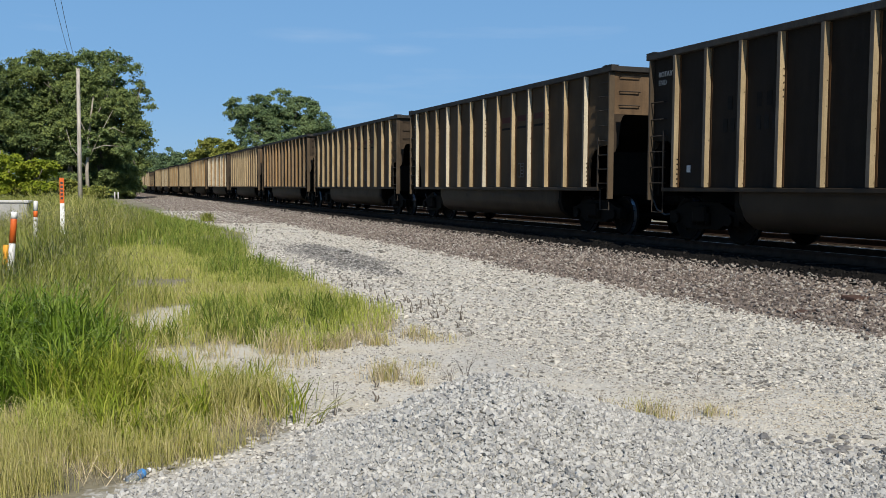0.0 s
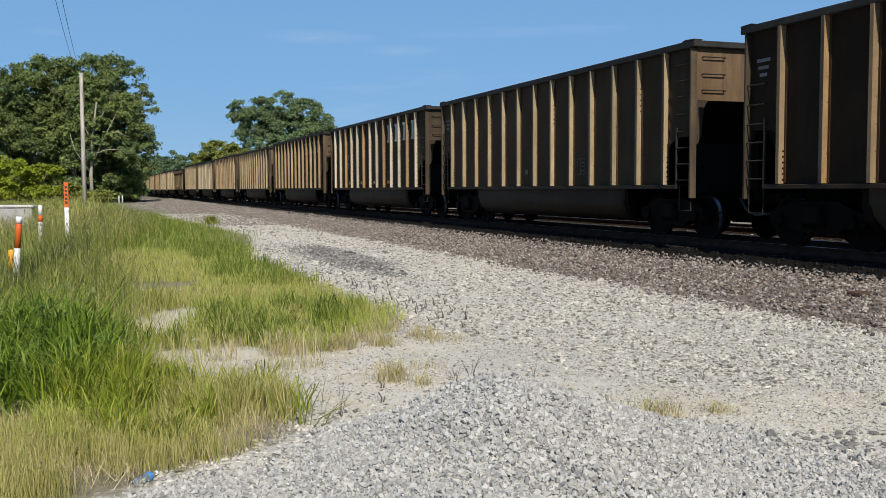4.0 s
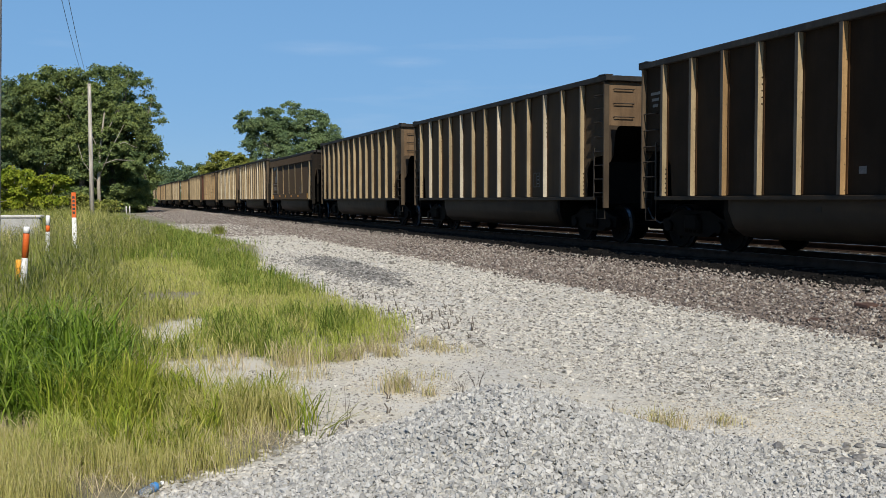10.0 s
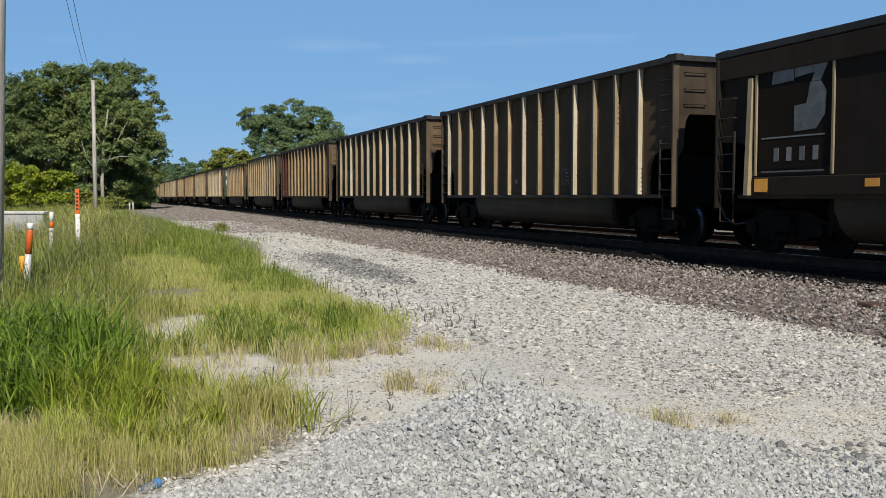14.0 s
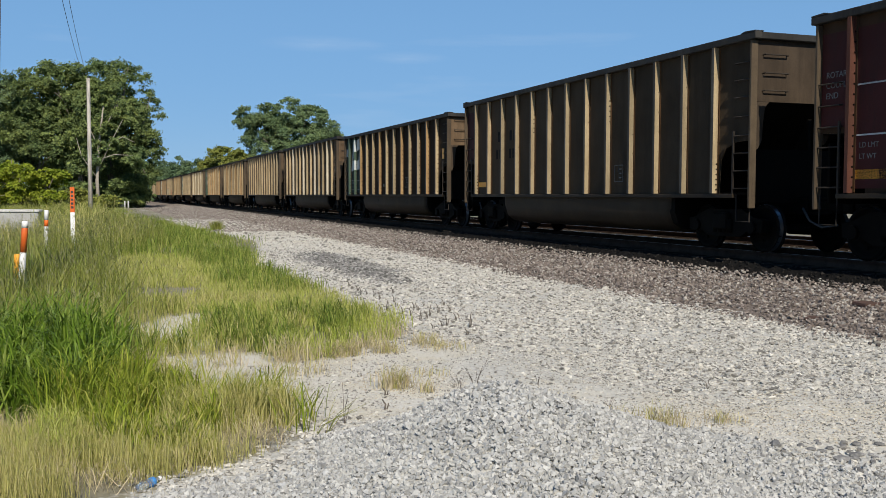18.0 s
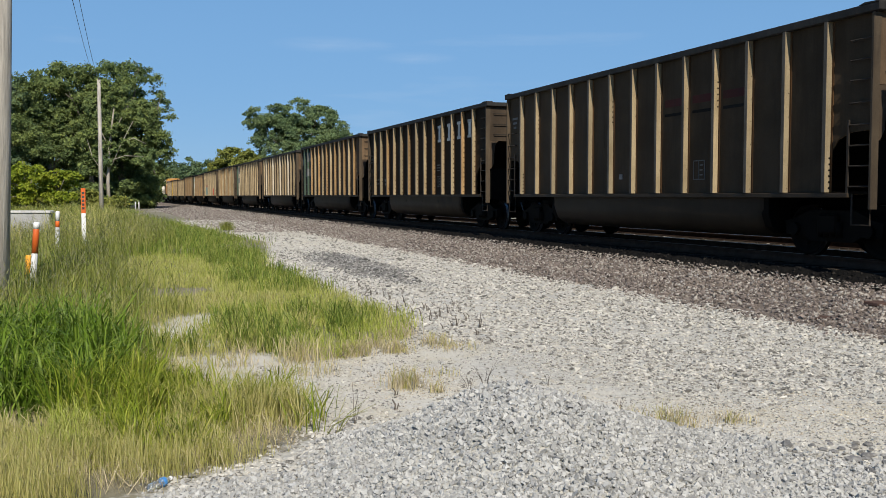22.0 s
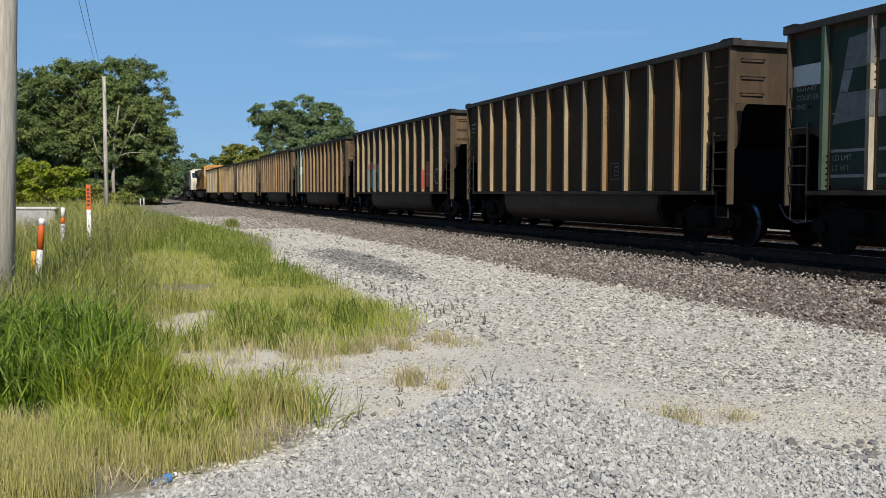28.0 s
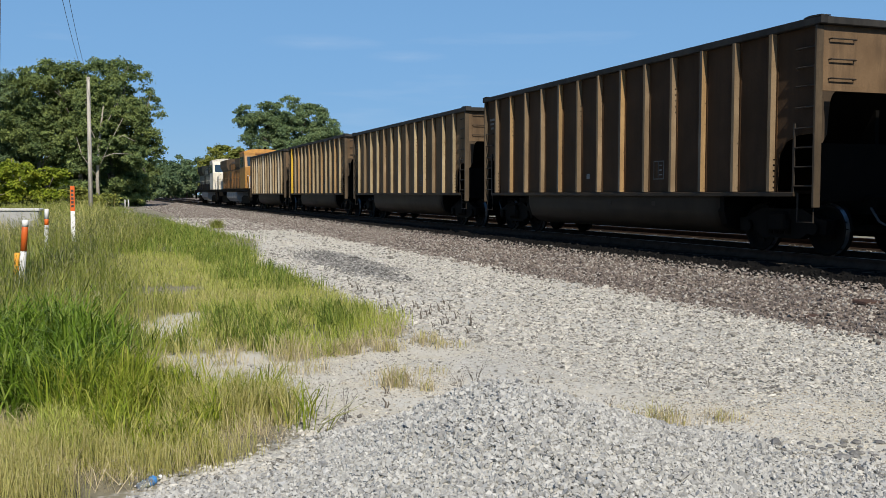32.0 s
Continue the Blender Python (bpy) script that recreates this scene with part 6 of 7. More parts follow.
        for sx in (-1, 1):
            part("corner_cap", kept("corner_cap" + tall, M_CHORD, lambda: Shape().prism([(-0.32, TOP), (0.1, TOP), (0.1, TOP + 0.018), (-0.2, TOP + 0.032), (-0.32, TOP + 0.008)], "y", -0.1, 0.1)), car, pose(sx * 7.27, sg * 1.47, 0, 0, 0, 0 if sx > 0 else 180))
            part("corner_post", kept("corner_post" + tall, M_SIDE_K if smooth else M_CORNER, lambda: Shape().box(-0.03, 0.03, -0.105, 0.04, 0.85, TOP - 0.14, 0.01)), car, pose(sx * 7.24, sg * y, 0, 0, 0, 0 if sg < 0 else 180))
    part("tub", kept("tub", M_TUB, tub_shape), car)
    if n % 3 != 1:
        for x in (-1.9, 0.2, 2.1):
            part("tub_tag", kept("tub_tag", M_GRAB, lambda: Shape().box(-0.07, 0.07, -0.004, 0, -0.05, 0.05)), car, pose(x, -1.3815, 0.88))
    ladders(car, y)
    wheels = truck(car, -5.9) + truck(car, 5.9)
    part("brake_cylinder", kept("brake_cylinder", M_IRON, lambda: Shape().lathe([(0.02, -0.3), (0.16, -0.28), (0.16, 0.28), (0.02, 0.3)], "x", 12)), car, pose(7.0, 0.5, 0.95))
    px = 3.25 if smooth else posts_of(n)[{10: 9, 11: 7}.get(n, 8)] + 0.43
    frame_me = kept("data_frame", M_STAMP, lambda: Shape().prism([(-0.2, -0.2), (0.2, -0.2), (0.2, 0.2), (-0.2, 0.2), (-0.2, -0.18), (-0.18, -0.18), (-0.18, 0.18), (0.18, 0.18), (0.18, -0.18), (-0.2, -0.18)], "y", -0.004, 0.0))
    panel_ob = part("data_frame", frame_me, car, pose(px, -y - 0.003, SILL + 0.5))
    part("data_field", kept("data_field", M_STAMP, lambda: Shape().box(-0.008, 0.008, -0.004, 0, -0.178, 0.178)), panel_ob, pose(-0.02, 0, 0))
    for k in range(3):
        part("print_bar", kept("print_bar", M_DIM, lambda: Shape().box(-0.05, 0.05, -0.004, 0, -0.012, 0.012)), panel_ob, pose(0.075, 0, 0.1 - 0.1 * k))
    if n % 2:
        part("white_tag", kept("white_tag", M_DIM, lambda: Shape().box(-0.08, 0.08, -0.004, 0, -0.06, 0.06)), car, pose(px - 3.15, -y - 0.003, SILL + 0.42))
    return car, wheels


CAR_STEP, SPEED, PHASE = 16.18, 12.835, 0.0847
SLACK_T = [0, 1, 3.5, 6, 10, 14, 19, 22, 25, 28, 32]
SLACK = [0.25, 0.19, 0.0, -0.17, -0.17, -0.13, 0.03, 0.1, 0.04, 0.03, 0.03]


def rear_end(n, t):
    """How far along the line the rear end of car n stands at t seconds."""
    return CAR_STEP * (n + PHASE) - SPEED * t + float(np.interp(t, SLACK_T, SLACK))


def logo_letters(car, xs, z, h, w):
    """Four white slab shapes in a row."""
    for x in xs:
        bar(car, "emblem_stem", x, -1.452, z, w * 0.5, h, M_LETTER)
        for sg in (-1, 1):
            bar(car, "emblem_slab", x, -1.456, z + sg * h * 0.42, w * 0.9, h * 0.16, M_LETTER)


def soft_patch(parent, name, x, z, w, h, material, lift):
    """A flat sprayed patch with rounded corners."""
    o = []
    for k in range(20):
        a = 2 * math.pi * k / 20
        c, q = math.cos(a), math.sin(a)
        o.append((0.5 * w * math.copysign(abs(c) ** 0.55, c), 0.5 * h * math.copysign(abs(q) ** 0.55, q)))
    part(name, Shape().prism(o, "y", -lift, 0.0).mesh(name, material), parent, pose(x, -1.4505, z))


def round_emblem(car, x, z, r, material, y=-1.4545):
    s = Shape()
    for k in range(20):
        a, b = 2 * math.pi * k / 20, 2 * math.pi * (k + 1) / 20
        s.face([(r * math.cos(a), 0, r * math.sin(a)), (r * math.cos(b), 0, r * math.sin(b)), (0.8 * r * math.cos(b), 0, 0.8 * r * math.sin(b)), (0.8 * r * math.cos(a), 0, 0.8 * r * math.sin(a))])
    part("round_emblem", s.mesh("round_emblem", material), car, pose(x, y, z))


def panel(P, car, i, material, z0, z1, name="painted_panel", label=""):
    """A painted field between posts i and i + 1; i -1 is the space behind the first post."""
    x0 = P[i] + 0.06 if i >= 0 else -7.2
    x1 = P[i + 1] - 0.08
    if z1 <= z0:
        return
    bar(car, name, (x0 + x1) / 2, -1.4525, (z0 + z1) / 2, x1 - x0, z1 - z0, material, label)


# plain slabs of a worn emblem, across two panels: (share of the panel's width, height)
EMBLEM = (
    (((0.42, 3.6), (1.0, 3.66), (1.0, 3.12), (0.3, 3.1)), ((0.3, 3.09), (0.55, 3.09), (0.42, 2.74), (0.2, 2.74)), ((0.2, 2.73), (1.0, 2.72), (1.0, 2.28), (0.04, 2.22))),
    (((0.0, 3.66), (0.7, 3.72), (0.93, 3.58), (0.95, 3.3), (0.76, 3.06), (0.5, 3.06), (0.58, 3.2), (0.0, 3.16)), ((0.46, 3.05), (0.75, 3.05), (0.93, 2.88), (0.9, 2.52), (0.65, 2.3), (0.0, 2.28), (0.0, 2.7), (0.36, 2.72))),
)


def dress(n, car):
    P = posts_of(n)
    say = "dusty tan and grey ribbed coal car on black trucks"
    if n in (1, 8):
        for k, word in enumerate(("ROTARY", "END")):
            lettering(car, word, -7.05, -1.454, 3.45 - 0.17 * k, 0.15, M_LETTER, "white stencilled word")
        for k in range(6):
            if k < 4:
                bar(car, "number_bar", -4.62 + 0.27 * k + (0.3 if k > 1 else 0), -1.453, 2.72, 0.14, 0.26, M_FADED)
            bar(car, "number_bar", -4.75 + 0.22 * k + (0.3 if k > 2 else 0), -1.453, 2.3, 0.12, 0.26, M_FADED)
        bar(car, "white_tag", -5.9, -1.453, 1.5, 0.13, 0.14, M_LETTER)
        say = "dark grey ribbed coal car with tan posts and a white stencil"
    if n == 11:
        for k, word in enumerate(("ROTARY", "COUPLER", "END")):
            lettering(car, word, -7.0, -1.459, 3.16 - 0.1 * k, 0.075, M_DIM, "white stencilled word")
        panel(P, car, -1, M_RED, 2.2, 3.7)
        say = "brown ribbed coal car with a maroon end panel"
    if n in (7, 20):
        logo_letters(car, [P[i] + 0.5 for i in (8, 9, 10, 11)], 3.33, 0.6, 0.4)
        for k in range(3):
            bar(car, "print_bar", P[8] + 0.4, -1.453, 2.0 + 0.1 * k, 0.36, 0.035, M_DIM)
        say = "dusty brown ribbed coal car with four white block shapes"
    if n == 6:
        logo_letters(car, [P[i] + 0.5 for i in (8, 9, 10, 11)], 3.3, 0.7, 0.42)
        for i in (2, 4, 6, 8):
            bar(car, "reflector", P[i] + 0.5, -1.4535, SILL + 0.25, 0.4, 0.12, M_REFLECT)
        for k in range(3):
            bar(car, "number_bar", -4.7 + 0.3 * k, -1.453, 2.55, 0.16, 0.26, M_DIM)
            bar(car, "number_bar", -4.7 + 0.3 * k, -1.453, 2.15, 0.16, 0.26, M_DIM)
        say = "dark coal car with pale and rusty posts and amber reflectors"
    if n == 20:
        for k, word in enumerate(("ROTARY", "COUPLER", "END")):
            lettering(car, word, -7.1, -1.459, 2.85 - 0.16 * k, 0.13, M_DIM, "white stencilled word")
        for k, word in enumerate(("LD LMT", "LT WT")):
            lettering(car, word, P[0] + 0.15, -1.459, 1.75 - 0.17 * k, 0.12, M_DIM, "white stencilled words")
        for k in range(2):
            bar(car, "stencil_bar", P[1] + 0.6, -1.4535, 1.75 - 0.17 * k, 0.5 - 0.1 * k, 0.09, M_DIM)
        for k in range(5):
            bar(car, "number_bar", -5.9 + 0.34 * k, -1.4535, 2.35, 0.17, 0.3, M_GRAB)
    if n == 12:
        for x, w, h, z in [(-5.95, 0.36, 0.24, 1.28), (-3.3, 0.3, 0.13, 1.3), (-1.3, 0.3, 0.13, 1.3), (0.7, 0.3, 0.13, 1.3), (2.8, 0.3, 0.13, 1.3), (5.65, 0.45, 0.28, 1.3)]:
            bar(car, "reflector", x, -1.629, z, w, h, M_REFLECT)
        bar(car, "emblem_panel", -5.18, -1.5825, 2.45, 1.8, 1.75, M_SIDE_N)
        for i, o in ((0, EMBLEM[0][0]), (1, EMBLEM[1][0]), (1, EMBLEM[1][1])):
            pts = [(-6.0 + 0.85 * i + 0.83 * a, 1.05 * (z - 2.28) + 2.2) for a, z in o]
            part("emblem_block", Shape().prism(pts, "y", -1.592, -1.5875).mesh("emblem_block", M_WORN), car)
        for z in (2.12, 1.52):
            bar(car, "emblem_line", -5.2, -1.588, z, 1.6, 0.025, M_DIM)
        for k in range(4):
            bar(car, "number_bar", -5.6 + 0.33 * k, -1.588, 1.82, 0.13, 0.24, M_DIM)
        say = "smooth-sided charcoal coal car with thin seams and amber reflectors"
    if n == 14:
        panel(P, car, -1, M_GREEN, 2.2, 3.75)
        for i in (0, 1, 2):
            bar(car, "number_board", P[i] + 0.56, -1.456, 2.15, 0.84, 0.42, M_STAMP)
            for k in range(2):
                bar(car, "number_bar", P[i] + 0.4 + 0.3 * k, -1.461, 2.15, 0.15, 0.3, M_FADED)
                bar(car, "number_bar", P[i] + 0.4 + 0.3 * k, -1.455, 2.55, 0.13, 0.26, M_FADED)
        say = "dark ribbed coal car with white number boards"
    if n in (15, 16):
        panel(P, car, -1, M_RED, 2.2, 3.75)
        for k in range(6):
            bar(car, "number_bar", -4.78 + 0.23 * k + (0.28 if k > 2 else 0), -1.453, 2.32, 0.13, 0.28, M_FADED)
            if k < 4:
                bar(car, "number_bar", -4.62 + 0.28 * k + (0.28 if k > 1 else 0), -1.453, 2.85, 0.15, 0.3, M_FADED)
        panel(P, car, 0, M_REFLECT, SILL + 0.25, SILL + 0.4, "reflector")
        bar(car, "white_tag", -5.55, -1.454, 1.6, 0.13, 0.14, M_LETTER)
        if n == 15:
            panel(P, car, 0, M_RED, 1.2, 3.75)
            panel(P, car, 1, M_RED, 1.2, 3.75)
            for k, word in enumerate(("ROTARY", "COUPLER", "END")):
                lettering(car, word, -7.1, -1.459, 3.02 - 0.17 * k, 0.14, M_DIM, "white stencilled word")
            for i in (0, 1):
                for z in (2.85, 2.05):
                    bar(car, "stripe", P[i] + 0.52, -1.4585, z, 0.86, 0.025, M_LETTER)
            for k, word in enumerate(("LD LMT", "LT WT")):
                lettering(car, word, P[0] + 0.15, -1.459, 1.85 - 0.18 * k, 0.12, M_DIM, "white stencilled words")
        say = "grey ribbed coal car with a maroon end panel and faded numbers"
    if n in (17, 21, 23, 26):
        panel(P, car, -1, M_GREEN, 2.2, 3.75)
        panel(P, car, 0, M_GREEN, 1.2, 3.75)
        x = P[0] + 0.54
        pale = M_PATCH if n in (17, 26) else M_WORN
        for i, shapes in enumerate(EMBLEM):
            for o in shapes:
                pts = [(P[i] + 0.1 + 0.86 * a, z) for a, z in o]
                part("emblem_block", Shape().prism(pts, "y", -1.4625, -1.4575).mesh("emblem_block", pale), car)
        for z0, z1 in ((3.12, 3.66), (2.28, 2.72)):
            part("painted_band", Shape().box(P[1] - 0.046, P[1] + 0.0335, -1.4505 - POST_DEEP - 0.008, -1.47, z0, z1).mesh("painted_band", pale), car)
        for z, h in ((2.4, 0.03), (1.78, 0.05), (1.36, 0.05)):
            for dx in (0.0, 1.05):
                bar(car, "emblem_line", x + dx, -1.458, z, 0.84, h, M_DIM)
        bar(car, "worn_patch", -6.8, -1.4575, 3.12, 0.78, 0.36, M_PATCH if n == 23 else pale)
        panel(P, car, 1, M_GREEN, 1.2, 3.75)
        if n == 23:
            for k, word in enumerate(("ROTARY", "COUPLER", "END")):
                lettering(car, word, -7.1, -1.459, 2.85 - 0.16 * k, 0.13, M_DIM, "white stencilled word")
        if n in (17, 23):
            for k, word in enumerate(("LD LMT", "LT WT")):
                lettering(car, word, P[0] + 0.15, -1.459, 1.62 - 0.17 * k, 0.13, M_DIM, "white stencilled words")
        if n == 17:
            for i, z in ((2, 1.9), (4, 2.05), (6, 2.3)):
                bar(car, "paint_streak", P[i] + 0.55, -1.4535, z, 0.09, 0.75, M_AMBER)
            bar(car, "amber_patch", 6.6, -1.456, 2.55, 0.2, 0.35, M_REFLECT)
        say = "brown ribbed coal car with a dark green end panel"
    if n == 25:
        for x, z, w, h, m, lift in ((-4.08, 2.35, 0.62, 0.34, M_SPRAY, 0.003), (-3.02, 2.22, 0.6, 0.4, M_SPRAY, 0.003), (-3.72, 1.75, 0.8, 1.05, M_TEAL, 0.006), (-2.7, 1.98, 0.62, 0.75, M_TEAL, 0.006), (-2.72, 1.5, 0.6, 0.6, M_TEAL, 0.006)):
            soft_patch(car, "sprayed_patch", x + 0.02, z, w, h, m, lift)
        for i in (2, 3):
            part("sprayed_band", Shape().box(P[i] - 0.046, P[i] + 0.0335, -1.4505 - POST_DEEP - 0.008, -1.47, 1.2, 2.15).mesh("sprayed_band", M_TEAL), car)
            part("sprayed_band", Shape().box(P[i] - 0.046, P[i] + 0.0335, -1.4505 - POST_DEEP - 0.008, -1.47, 2.152, 2.4).mesh("sprayed_band", M_SPRAY), car)
        round_emblem(car, -3.6, 1.7, 0.34, M_SPRAY, -1.4585)
        bar(car, "sprayed_line", -2.75, -1.4585, 1.85, 0.55, 0.05, M_SPRAY)
        for k in range(9):
            bar(car, "sprayed_line", -3.72, -1.4575, 1.35 + 0.1 * k, 0.6, 0.012, M_DIM)
        round_emblem(car, P[11] + 0.5, 1.7, 0.3, M_DIM)
        for i, z, h in ((10, 1.8, 1.0),):
            soft_patch(car, "sprayed_field", P[i] + 0.4, z, 0.4, h, M_REDSPRAY, 0.004)
            bar(car, "sprayed_line", P[i] + 0.4, -1.4575, z, 0.36, 0.05, M_TEAL)
        say = "brown ribbed coal car with teal and red spray-painted marks"
    if n in (11, 18, 25):
        round_emblem(car, P[10] + 0.52, 3.05, 0.34, M_FADED)
    if n == 8:
        for i, r in ((4, 0.16), (6, 0.22), (7, 0.24), (8, 0.2)):
            round_emblem(car, P[i] + 0.52, 1.62, r, M_DIM)
    if n == 7:
        for i, z, w, h in ((8, 1.36, 0.5, 0.12), (9, 1.36, 0.5, 0.12), (11, 1.75, 0.42, 0.26)):
            soft_patch(car, "paint_smudge", P[i] + 0.55, z, w, h, M_AMBER, 0.004)
    if n == 25:
        for x0, x1, z0, z1 in ((-0.046, 0.0335, 1.22, 1.95),):
            part("sprayed_band", Shape().box(P[10] + x0, P[10] + x1, -1.4505 - POST_DEEP - 0.008, -1.47, z0, z1).mesh("sprayed_band", M_REDSPRAY), car)
    if n in (2, 3, 8, 19):
        for k in range(3):
            bar(car, "stencil_bar", P[7 + k] + 0.52, -1.454, 3.05, 0.7, 0.16, M_RED)
            bar(car, "stencil_bar", P[7 + k] + 0.52, -1.454, 2.8, 0.7, 0.06, M_FADED)
    for k in range(3):
        if n not in (1, 8, 11, 12, 14, 15, 16, 17, 20, 21, 23, 26):
            bar(car, "stencil_bar", -6.85, -1.454, 3.35 - 0.13 * k, 0.36 - 0.08 * k, 0.06, M_DIM)
    if n == 29:
        say = "tan ribbed coal car with one yellow end post"
    tagged(car, say)


TRAIN = []
for n in range(-1, 31):
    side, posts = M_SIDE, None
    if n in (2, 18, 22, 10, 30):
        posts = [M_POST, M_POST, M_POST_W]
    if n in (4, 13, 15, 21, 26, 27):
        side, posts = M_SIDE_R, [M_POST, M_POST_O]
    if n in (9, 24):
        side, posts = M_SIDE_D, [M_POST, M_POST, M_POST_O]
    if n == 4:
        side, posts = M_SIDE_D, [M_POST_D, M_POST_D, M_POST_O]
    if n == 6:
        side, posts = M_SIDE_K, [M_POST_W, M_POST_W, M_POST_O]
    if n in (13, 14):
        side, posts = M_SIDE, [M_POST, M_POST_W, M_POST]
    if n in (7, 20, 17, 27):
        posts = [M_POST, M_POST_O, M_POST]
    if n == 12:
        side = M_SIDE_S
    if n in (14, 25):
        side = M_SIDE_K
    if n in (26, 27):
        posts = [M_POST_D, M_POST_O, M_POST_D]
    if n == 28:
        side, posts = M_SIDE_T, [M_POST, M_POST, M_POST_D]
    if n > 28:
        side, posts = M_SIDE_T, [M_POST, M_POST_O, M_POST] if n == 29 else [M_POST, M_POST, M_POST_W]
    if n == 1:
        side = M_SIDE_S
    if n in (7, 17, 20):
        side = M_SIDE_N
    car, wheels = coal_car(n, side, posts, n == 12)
    dress(n, car)
    TRAIN.append((n, car, wheels))

# ---- locomotives ----
M_LORANGE = dusty_paint("faded_orange_paint", (0.357, 0.171, 0.036), (0.476, 0.243, 0.048), (0.187, 0.108, 0.04), 0.5)
M_LCREAM = dusty_paint("cream_paint", (0.527, 0.51, 0.442), (0.629, 0.612, 0.544), (0.34, 0.306, 0.238), 0.5)
M_LBROWN = dusty_paint("sooty_brown_paint", (0.06, 0.042, 0.027), (0.102, 0.072, 0.045), (0.03, 0.024, 0.018), 0.6)
M_RAILPAINT = dusty_paint("white_rail_paint", (0.55, 0.55, 0.53), (0.68, 0.68, 0.66), (0.35, 0.33, 0.3))
M_LHOOD = dusty_paint("sun_faded_orange_hood", (0.26, 0.12, 0.04), (0.36, 0.18, 0.06), (0.14, 0.08, 0.04), 0.6)
M_LBLACK = dusty_paint("sooty_black_green_paint", (0.012, 0.018, 0.016), (0.024, 0.032, 0.028), (0.03, 0.03, 0.026), 0.6)
M_GLASS, _n, _l, _b = mat("tinted_glass", 0.08)
_b.inputs["Base Color"].default_value = (0.02, 0.04, 0.06, 1)
M_TANK = dusty_paint("grey_tank", (0.26, 0.255, 0.25), (0.38, 0.375, 0.365), (0.2, 0.18, 0.15))
M_LPALE = dusty_paint("grimy_pale_green_paint", (0.12, 0.135, 0.12), (0.22, 0.24, 0.215), (0.07, 0.07, 0.06), 0.6)


def locomotive(label, cab_m, hood_m, upper_m, deck_m):
    loco = thing("locomotive", pose(0, 0, 0), label, "locomotive", "locomotives at the train's end")
    def p(name, sh, m, at=None, parent=None):
        return part(name, sh.mesh(name, m), parent or loco, at)
    p("deck", Shape().box(-11.1, 11.1, -1.52, 1.52, 1.3, 1.55, 0.02), deck_m)
    p("fuel_tank", Shape().prism([(-1.45, 1.28), (-1.45, 0.75), (-1.15, 0.42), (1.15, 0.42), (1.45, 0.75), (1.45, 1.28)], "x", -3.4, 3.2), M_TANK)
    p("hood", Shape().prism([(-0.92, 1.552), (0.92, 1.552), (0.92, 3.3), (-0.92, 3.3)], "x", -10.6, 5.9), hood_m)
    p("hood_top", Shape().prism([(-0.93, 3.302), (0.93, 3.302), (0.93, 3.9), (0.7, 4.15), (-0.7, 4.15), (-0.93, 3.9)], "x", -10.6, 5.9), upper_m)
    p("radiator", Shape().prism([(-0.95, 3.3), (-1.2, 3.75), (-1.2, 4.35), (-0.9, 4.45), (0.9, 4.45), (1.2, 4.35), (1.2, 3.75), (0.95, 3.3)], "x", -10.4, -5.4), upper_m)
    p("brake_housing", Shape().prism([(-0.96, 3.5), (-1.06, 3.75), (-1.06, 4.3), (1.06, 4.3), (1.06, 3.75), (0.96, 3.5)], "x", -0.5, 3.2), upper_m)
    for x in (-9.2, -7.9, -6.6, 1.3):
        p("roof_fan", Shape().lathe([(0.1, 4.45), (0.55, 4.45), (0.55, 4.56), (0.1, 4.58)], "z", 16), M_IRON, pose(x, 0, 0 if x < 0 else -0.14))
    cab = p("cab", Shape().prism([(5.9, 1.56), (9.0, 1.56), (9.05, 3.3), (8.75, 4.25), (8.4, 4.62), (5.9, 4.62)], "y", -1.5, 1.5), cab_m)
    p("roof", Shape().prism([(-1.52, 4.5), (-1.4, 4.66), (-1.0, 4.76), (-0.4, 4.8), (0.4, 4.8), (1.0, 4.76), (1.4, 4.66), (1.52, 4.5)], "x", 5.8, 8.5), cab_m)
    for sg in (-1, 1):
        for x in (6.7, 7.75):
            p("side_window", Shape().box(-0.44, 0.44, -0.012, 0.012, 3.3, 4.2, 0.005), M_GLASS, pose(x, sg * 1.505, 0), cab)
        p("windshield", Shape().box(-0.012, 0.012, -0.6, 0.6, -0.4, 0.4, 0.005), M_GLASS, pose(8.935, sg * 0.7, 3.78, 0, -17.5, 0), cab)
    p("number_board", Shape().box(-0.02, 0.02, -0.6, 0.6, -0.1, 0.1), M_LHOOD, pose(8.66, 0, 4.42, 0, -40, 0), cab)
    p("nose", Shape().prism([(-1.1, 1.56), (1.1, 1.56), (1.1, 2.9), (0.85, 3.15), (-0.85, 3.15), (-1.1, 2.9)], "x", 9.06, 10.6), cab_m)
    for sg in (-1, 1):
        if cab_m is M_LCREAM:
            p("walkway_skirt", Shape().prism([(sg * 0.95, 2.25), (sg * 1.02, 2.25), (sg * 1.56, 1.3), (sg * 1.48, 1.3)], "x", -10.6, 5.8), M_IRON)
        p("grab_rail", Shape().tube([(9.2, sg * 1.3, 1.56), (9.2, sg * 1.35, 2.6), (10.9, sg * 1.35, 2.5), (11.2, sg * 1.35, 0.6)], 0.03, 6), M_RAILPAINT)
        p("side_grille", Shape().box(-1.9, 1.9, -0.02, 0.02, 3.32, 3.8, 0.008), M_LBLACK, pose(-7.6, sg * 0.95, 0))
        for x in (-4.4, 4.6):
            p("hood_panel", Shape().box(-0.7, 0.7, -0.02, 0.02, 2.3, 3.2, 0.008), upper_m, pose(x, sg * 0.945, 0))
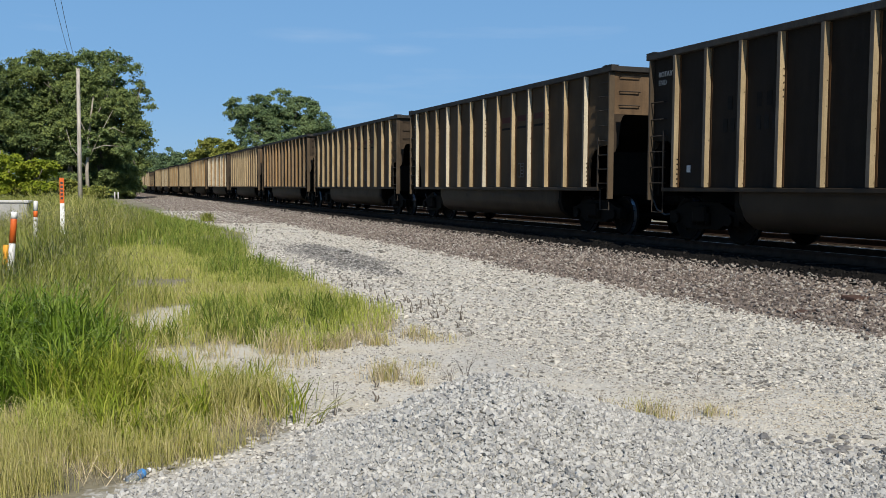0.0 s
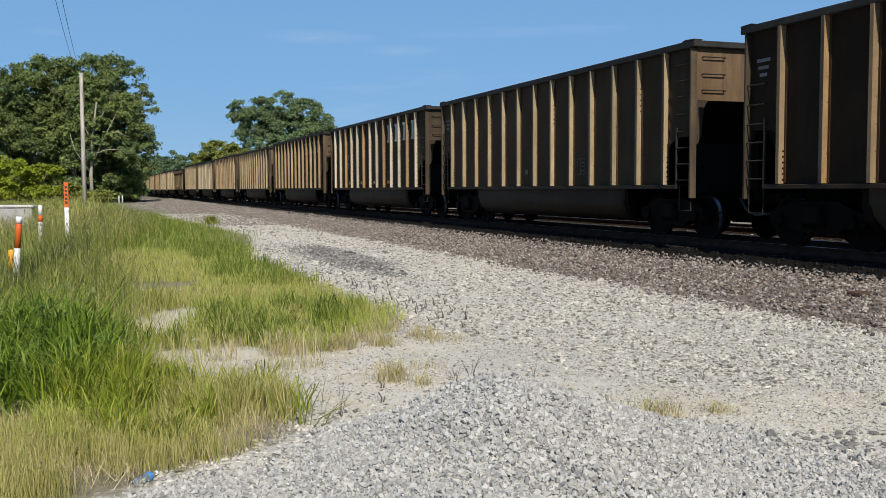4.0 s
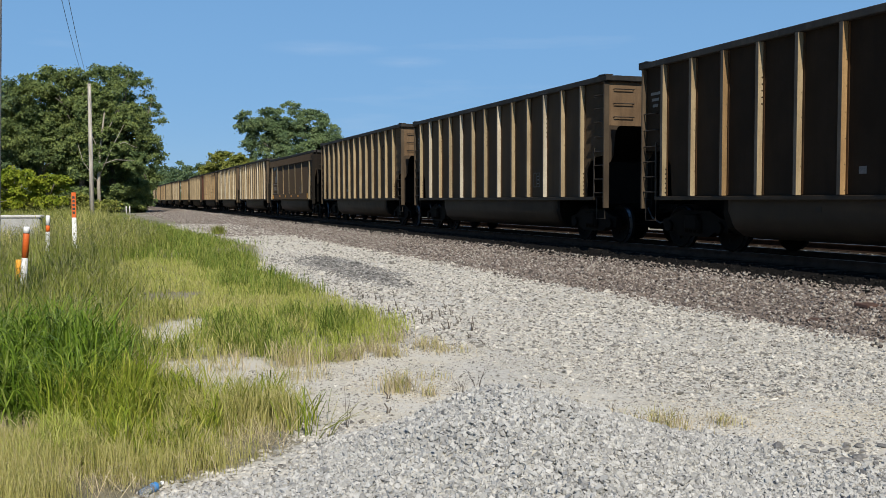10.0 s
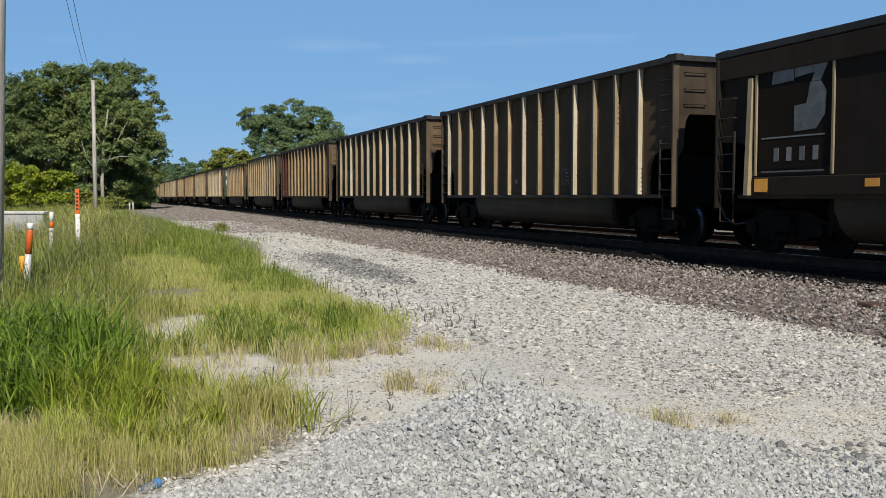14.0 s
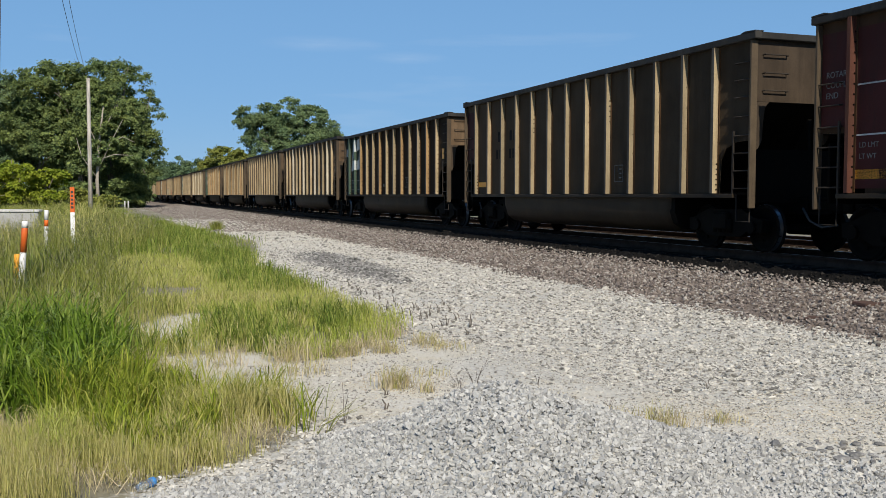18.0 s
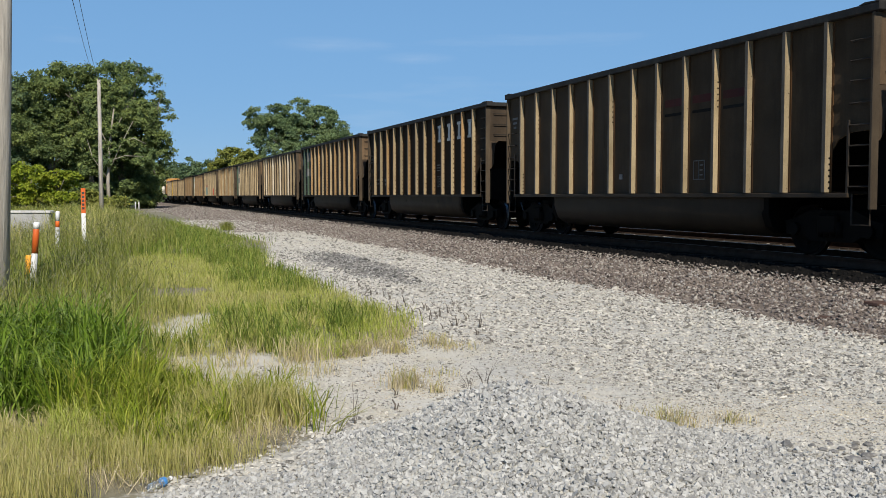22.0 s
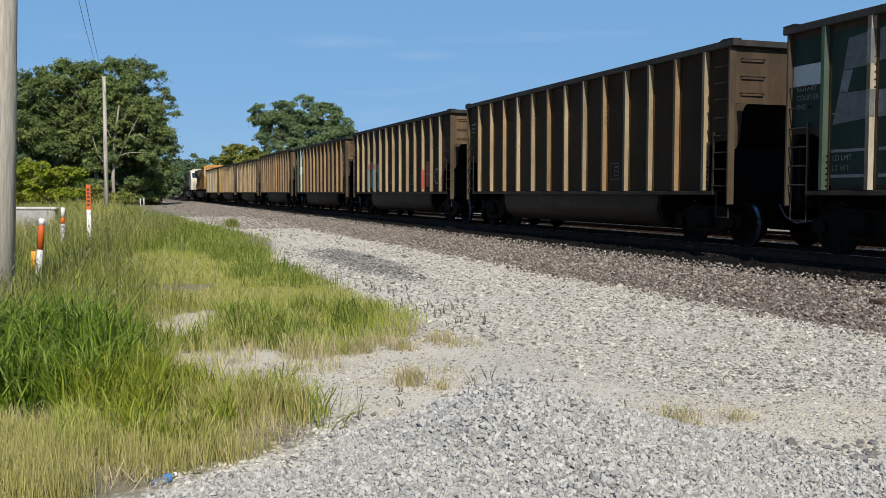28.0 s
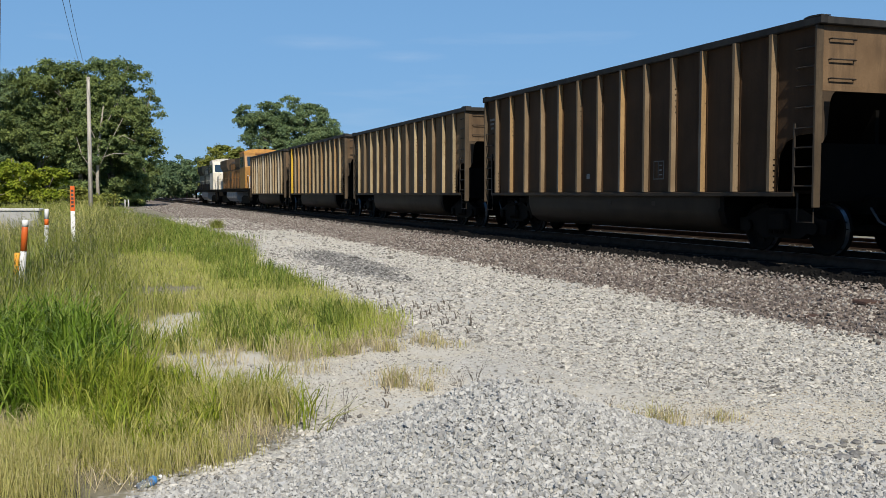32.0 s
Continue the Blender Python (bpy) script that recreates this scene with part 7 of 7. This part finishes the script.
        p("end_handrail", Shape().tube([(10.9, sg * 1.42, 0.5), (10.95, sg * 1.42, 2.45), (10.95, sg * 0.5, 2.45)], 0.03, 6), M_RAILPAINT)
        p("stair", Shape().box(-0.04, 0.04, -0.14, 0.14, 0.45, 1.5, 0.01), M_RAILPAINT, pose(11.1, sg * 1.2, 0))
        p("equipment_door", Shape().box(-1.6, 1.6, -0.02, 0.02, 3.35, 3.85, 0.008), hood_m, pose(-2.6, sg * 0.94, 0))
    p("horn", Shape().lathe([(0.03, -0.3), (0.05, 0.1), (0.12, 0.35)], "x", 10), M_IRON, pose(7.2, 0.4, 4.92))
    p("exhaust_stack", Shape().box(-0.35, 0.35, -0.2, 0.2, 4.15, 4.5, 0.03), M_IRON, pose(-3.0, 0, 0))
    p("antenna_plate", Shape().box(-0.5, 0.5, -0.5, 0.5, 4.8, 4.86, 0.02), M_TANK, pose(7.0, 0, 0))
    p("plow", Shape().prism([(11.1, 1.3), (11.3, 1.25), (11.55, 0.25), (11.4, 0.25), (11.1, 0.9)], "y", -1.4, 1.4), M_IRON)
    door = Shape().box(-0.42, 0.42, -0.02, 0.0, 1.65, 3.2, 0.008)
    me = door.mesh("hood_door", hood_m)
    for i in range(15):
        part("hood_door", me, loco, pose(-9.8 + 1.02 * i, -0.922, 0))
    post = Shape().tube([(0, 0, 1.55), (0, 0, 2.55)], 0.016, 6).mesh("handrail_post", M_GRAB)
    for sg in (-1, 1):
        for i in range(9):
            part("handrail_post", post, loco, pose(-10.6 + 2.0 * i, sg * 1.45, 0))
        p("handrail", Shape().tube([(-10.8, 0, 2.55), (5.6, 0, 2.55)], 0.018, 6), cab_m, pose(0, sg * 1.45, 0))
        for x in (-11.0, 11.0):
            p("step_well", Shape().box(-0.35, 0.35, -0.06, 0.06, 0.5, 1.3, 0.02), M_IRON, pose(x - 0.3 * (1 if x > 0 else -1), sg * 1.42, 0))
            p("coupler", Shape().box(-0.5, 0.5, -0.1, 0.1, 0.8, 1.0, 0.03), M_IRON, pose(x, 0, 0)) if sg > 0 else None
    side = Shape()
    side.prism([(-2.4, 0.36), (-1.3, 0.3), (1.3, 0.3), (2.4, 0.36), (2.45, 0.75), (1.2, 0.95), (-1.2, 0.95), (-2.45, 0.75)], "y", -0.1, 0.1)
    fr = side.mesh("truck_frame", M_IRON)
    wheels = []
    for x in (-6.9, 6.9):
        for sg in (-1, 1):
            part("truck_frame", fr, loco, pose(x, sg * 1.08, 0))
        for dx in (-1.85, 0, 1.85):
            wheels.append(part("wheelset", kept("wheelset", M_WHEEL, wheelset_shape), loco, pose(x + dx, 0, 0.457)))
    return loco, wheels


LOCOS = []
for i, (lab, *ms) in enumerate((("orange diesel locomotive with a sooty brown hood", M_LORANGE, M_LHOOD, M_LBROWN, M_IRON), ("cream and dark green diesel locomotive at the train's tail", M_LCREAM, M_LPALE, M_LBLACK, M_IRON))):
    LOCOS.append((i, *locomotive(lab, *ms)))


def motions():
    times = [0, 1, 2, 3, 4, 5, 6, 7, 8, 9, 10, 11, 12, 13, 14, 15, 16, 17, 18, 19, 20, 21, 22, 23, 24, 25, 26, 27, 28, 29, 30, 31, 32]
    for n, car, wheels in TRAIN:
        rows = []
        for t in times:
            x, y, h = line_at(rear_end(n, t) - HALF)
            rows.append((t, pose(x, y, RAIL_Z, 0, 0, math.degrees(h) - 90)))
        walk(car, rows)
        # the wheelsets roll: keyed while the car passes near the lot
        t0 = max(0.0, round((rear_end(n, 0) - 60) / SPEED, 2))
        t1 = min(32.0, round((rear_end(n, 0) + 6) / SPEED, 2))
        if t1 > t0 + 0.2:
            ts = sorted({0.0, 32.0, *np.arange(math.ceil(t0 * 20) / 20, t1, 0.05).round(2)})
            for w in wheels:
                base = w.matrix_basis.copy()
                rows = []
                for t in ts:
                    q = min(max(t, t0), t1)
                    rows.append((t, base @ pose(0, 0, 0, 0, math.degrees(SPEED * (q - t0) / 0.457), 0)))
                walk(w, rows)
    for i, loco, wheels in LOCOS:
        rows = []
        for t in times:
            x, y, h = line_at(rear_end(30, t) + 12.1 + 23.3 * i)
            rows.append((t, pose(x, y, RAIL_Z, 0, 0, math.degrees(h) - 90)))
        walk(loco, rows)


motions()
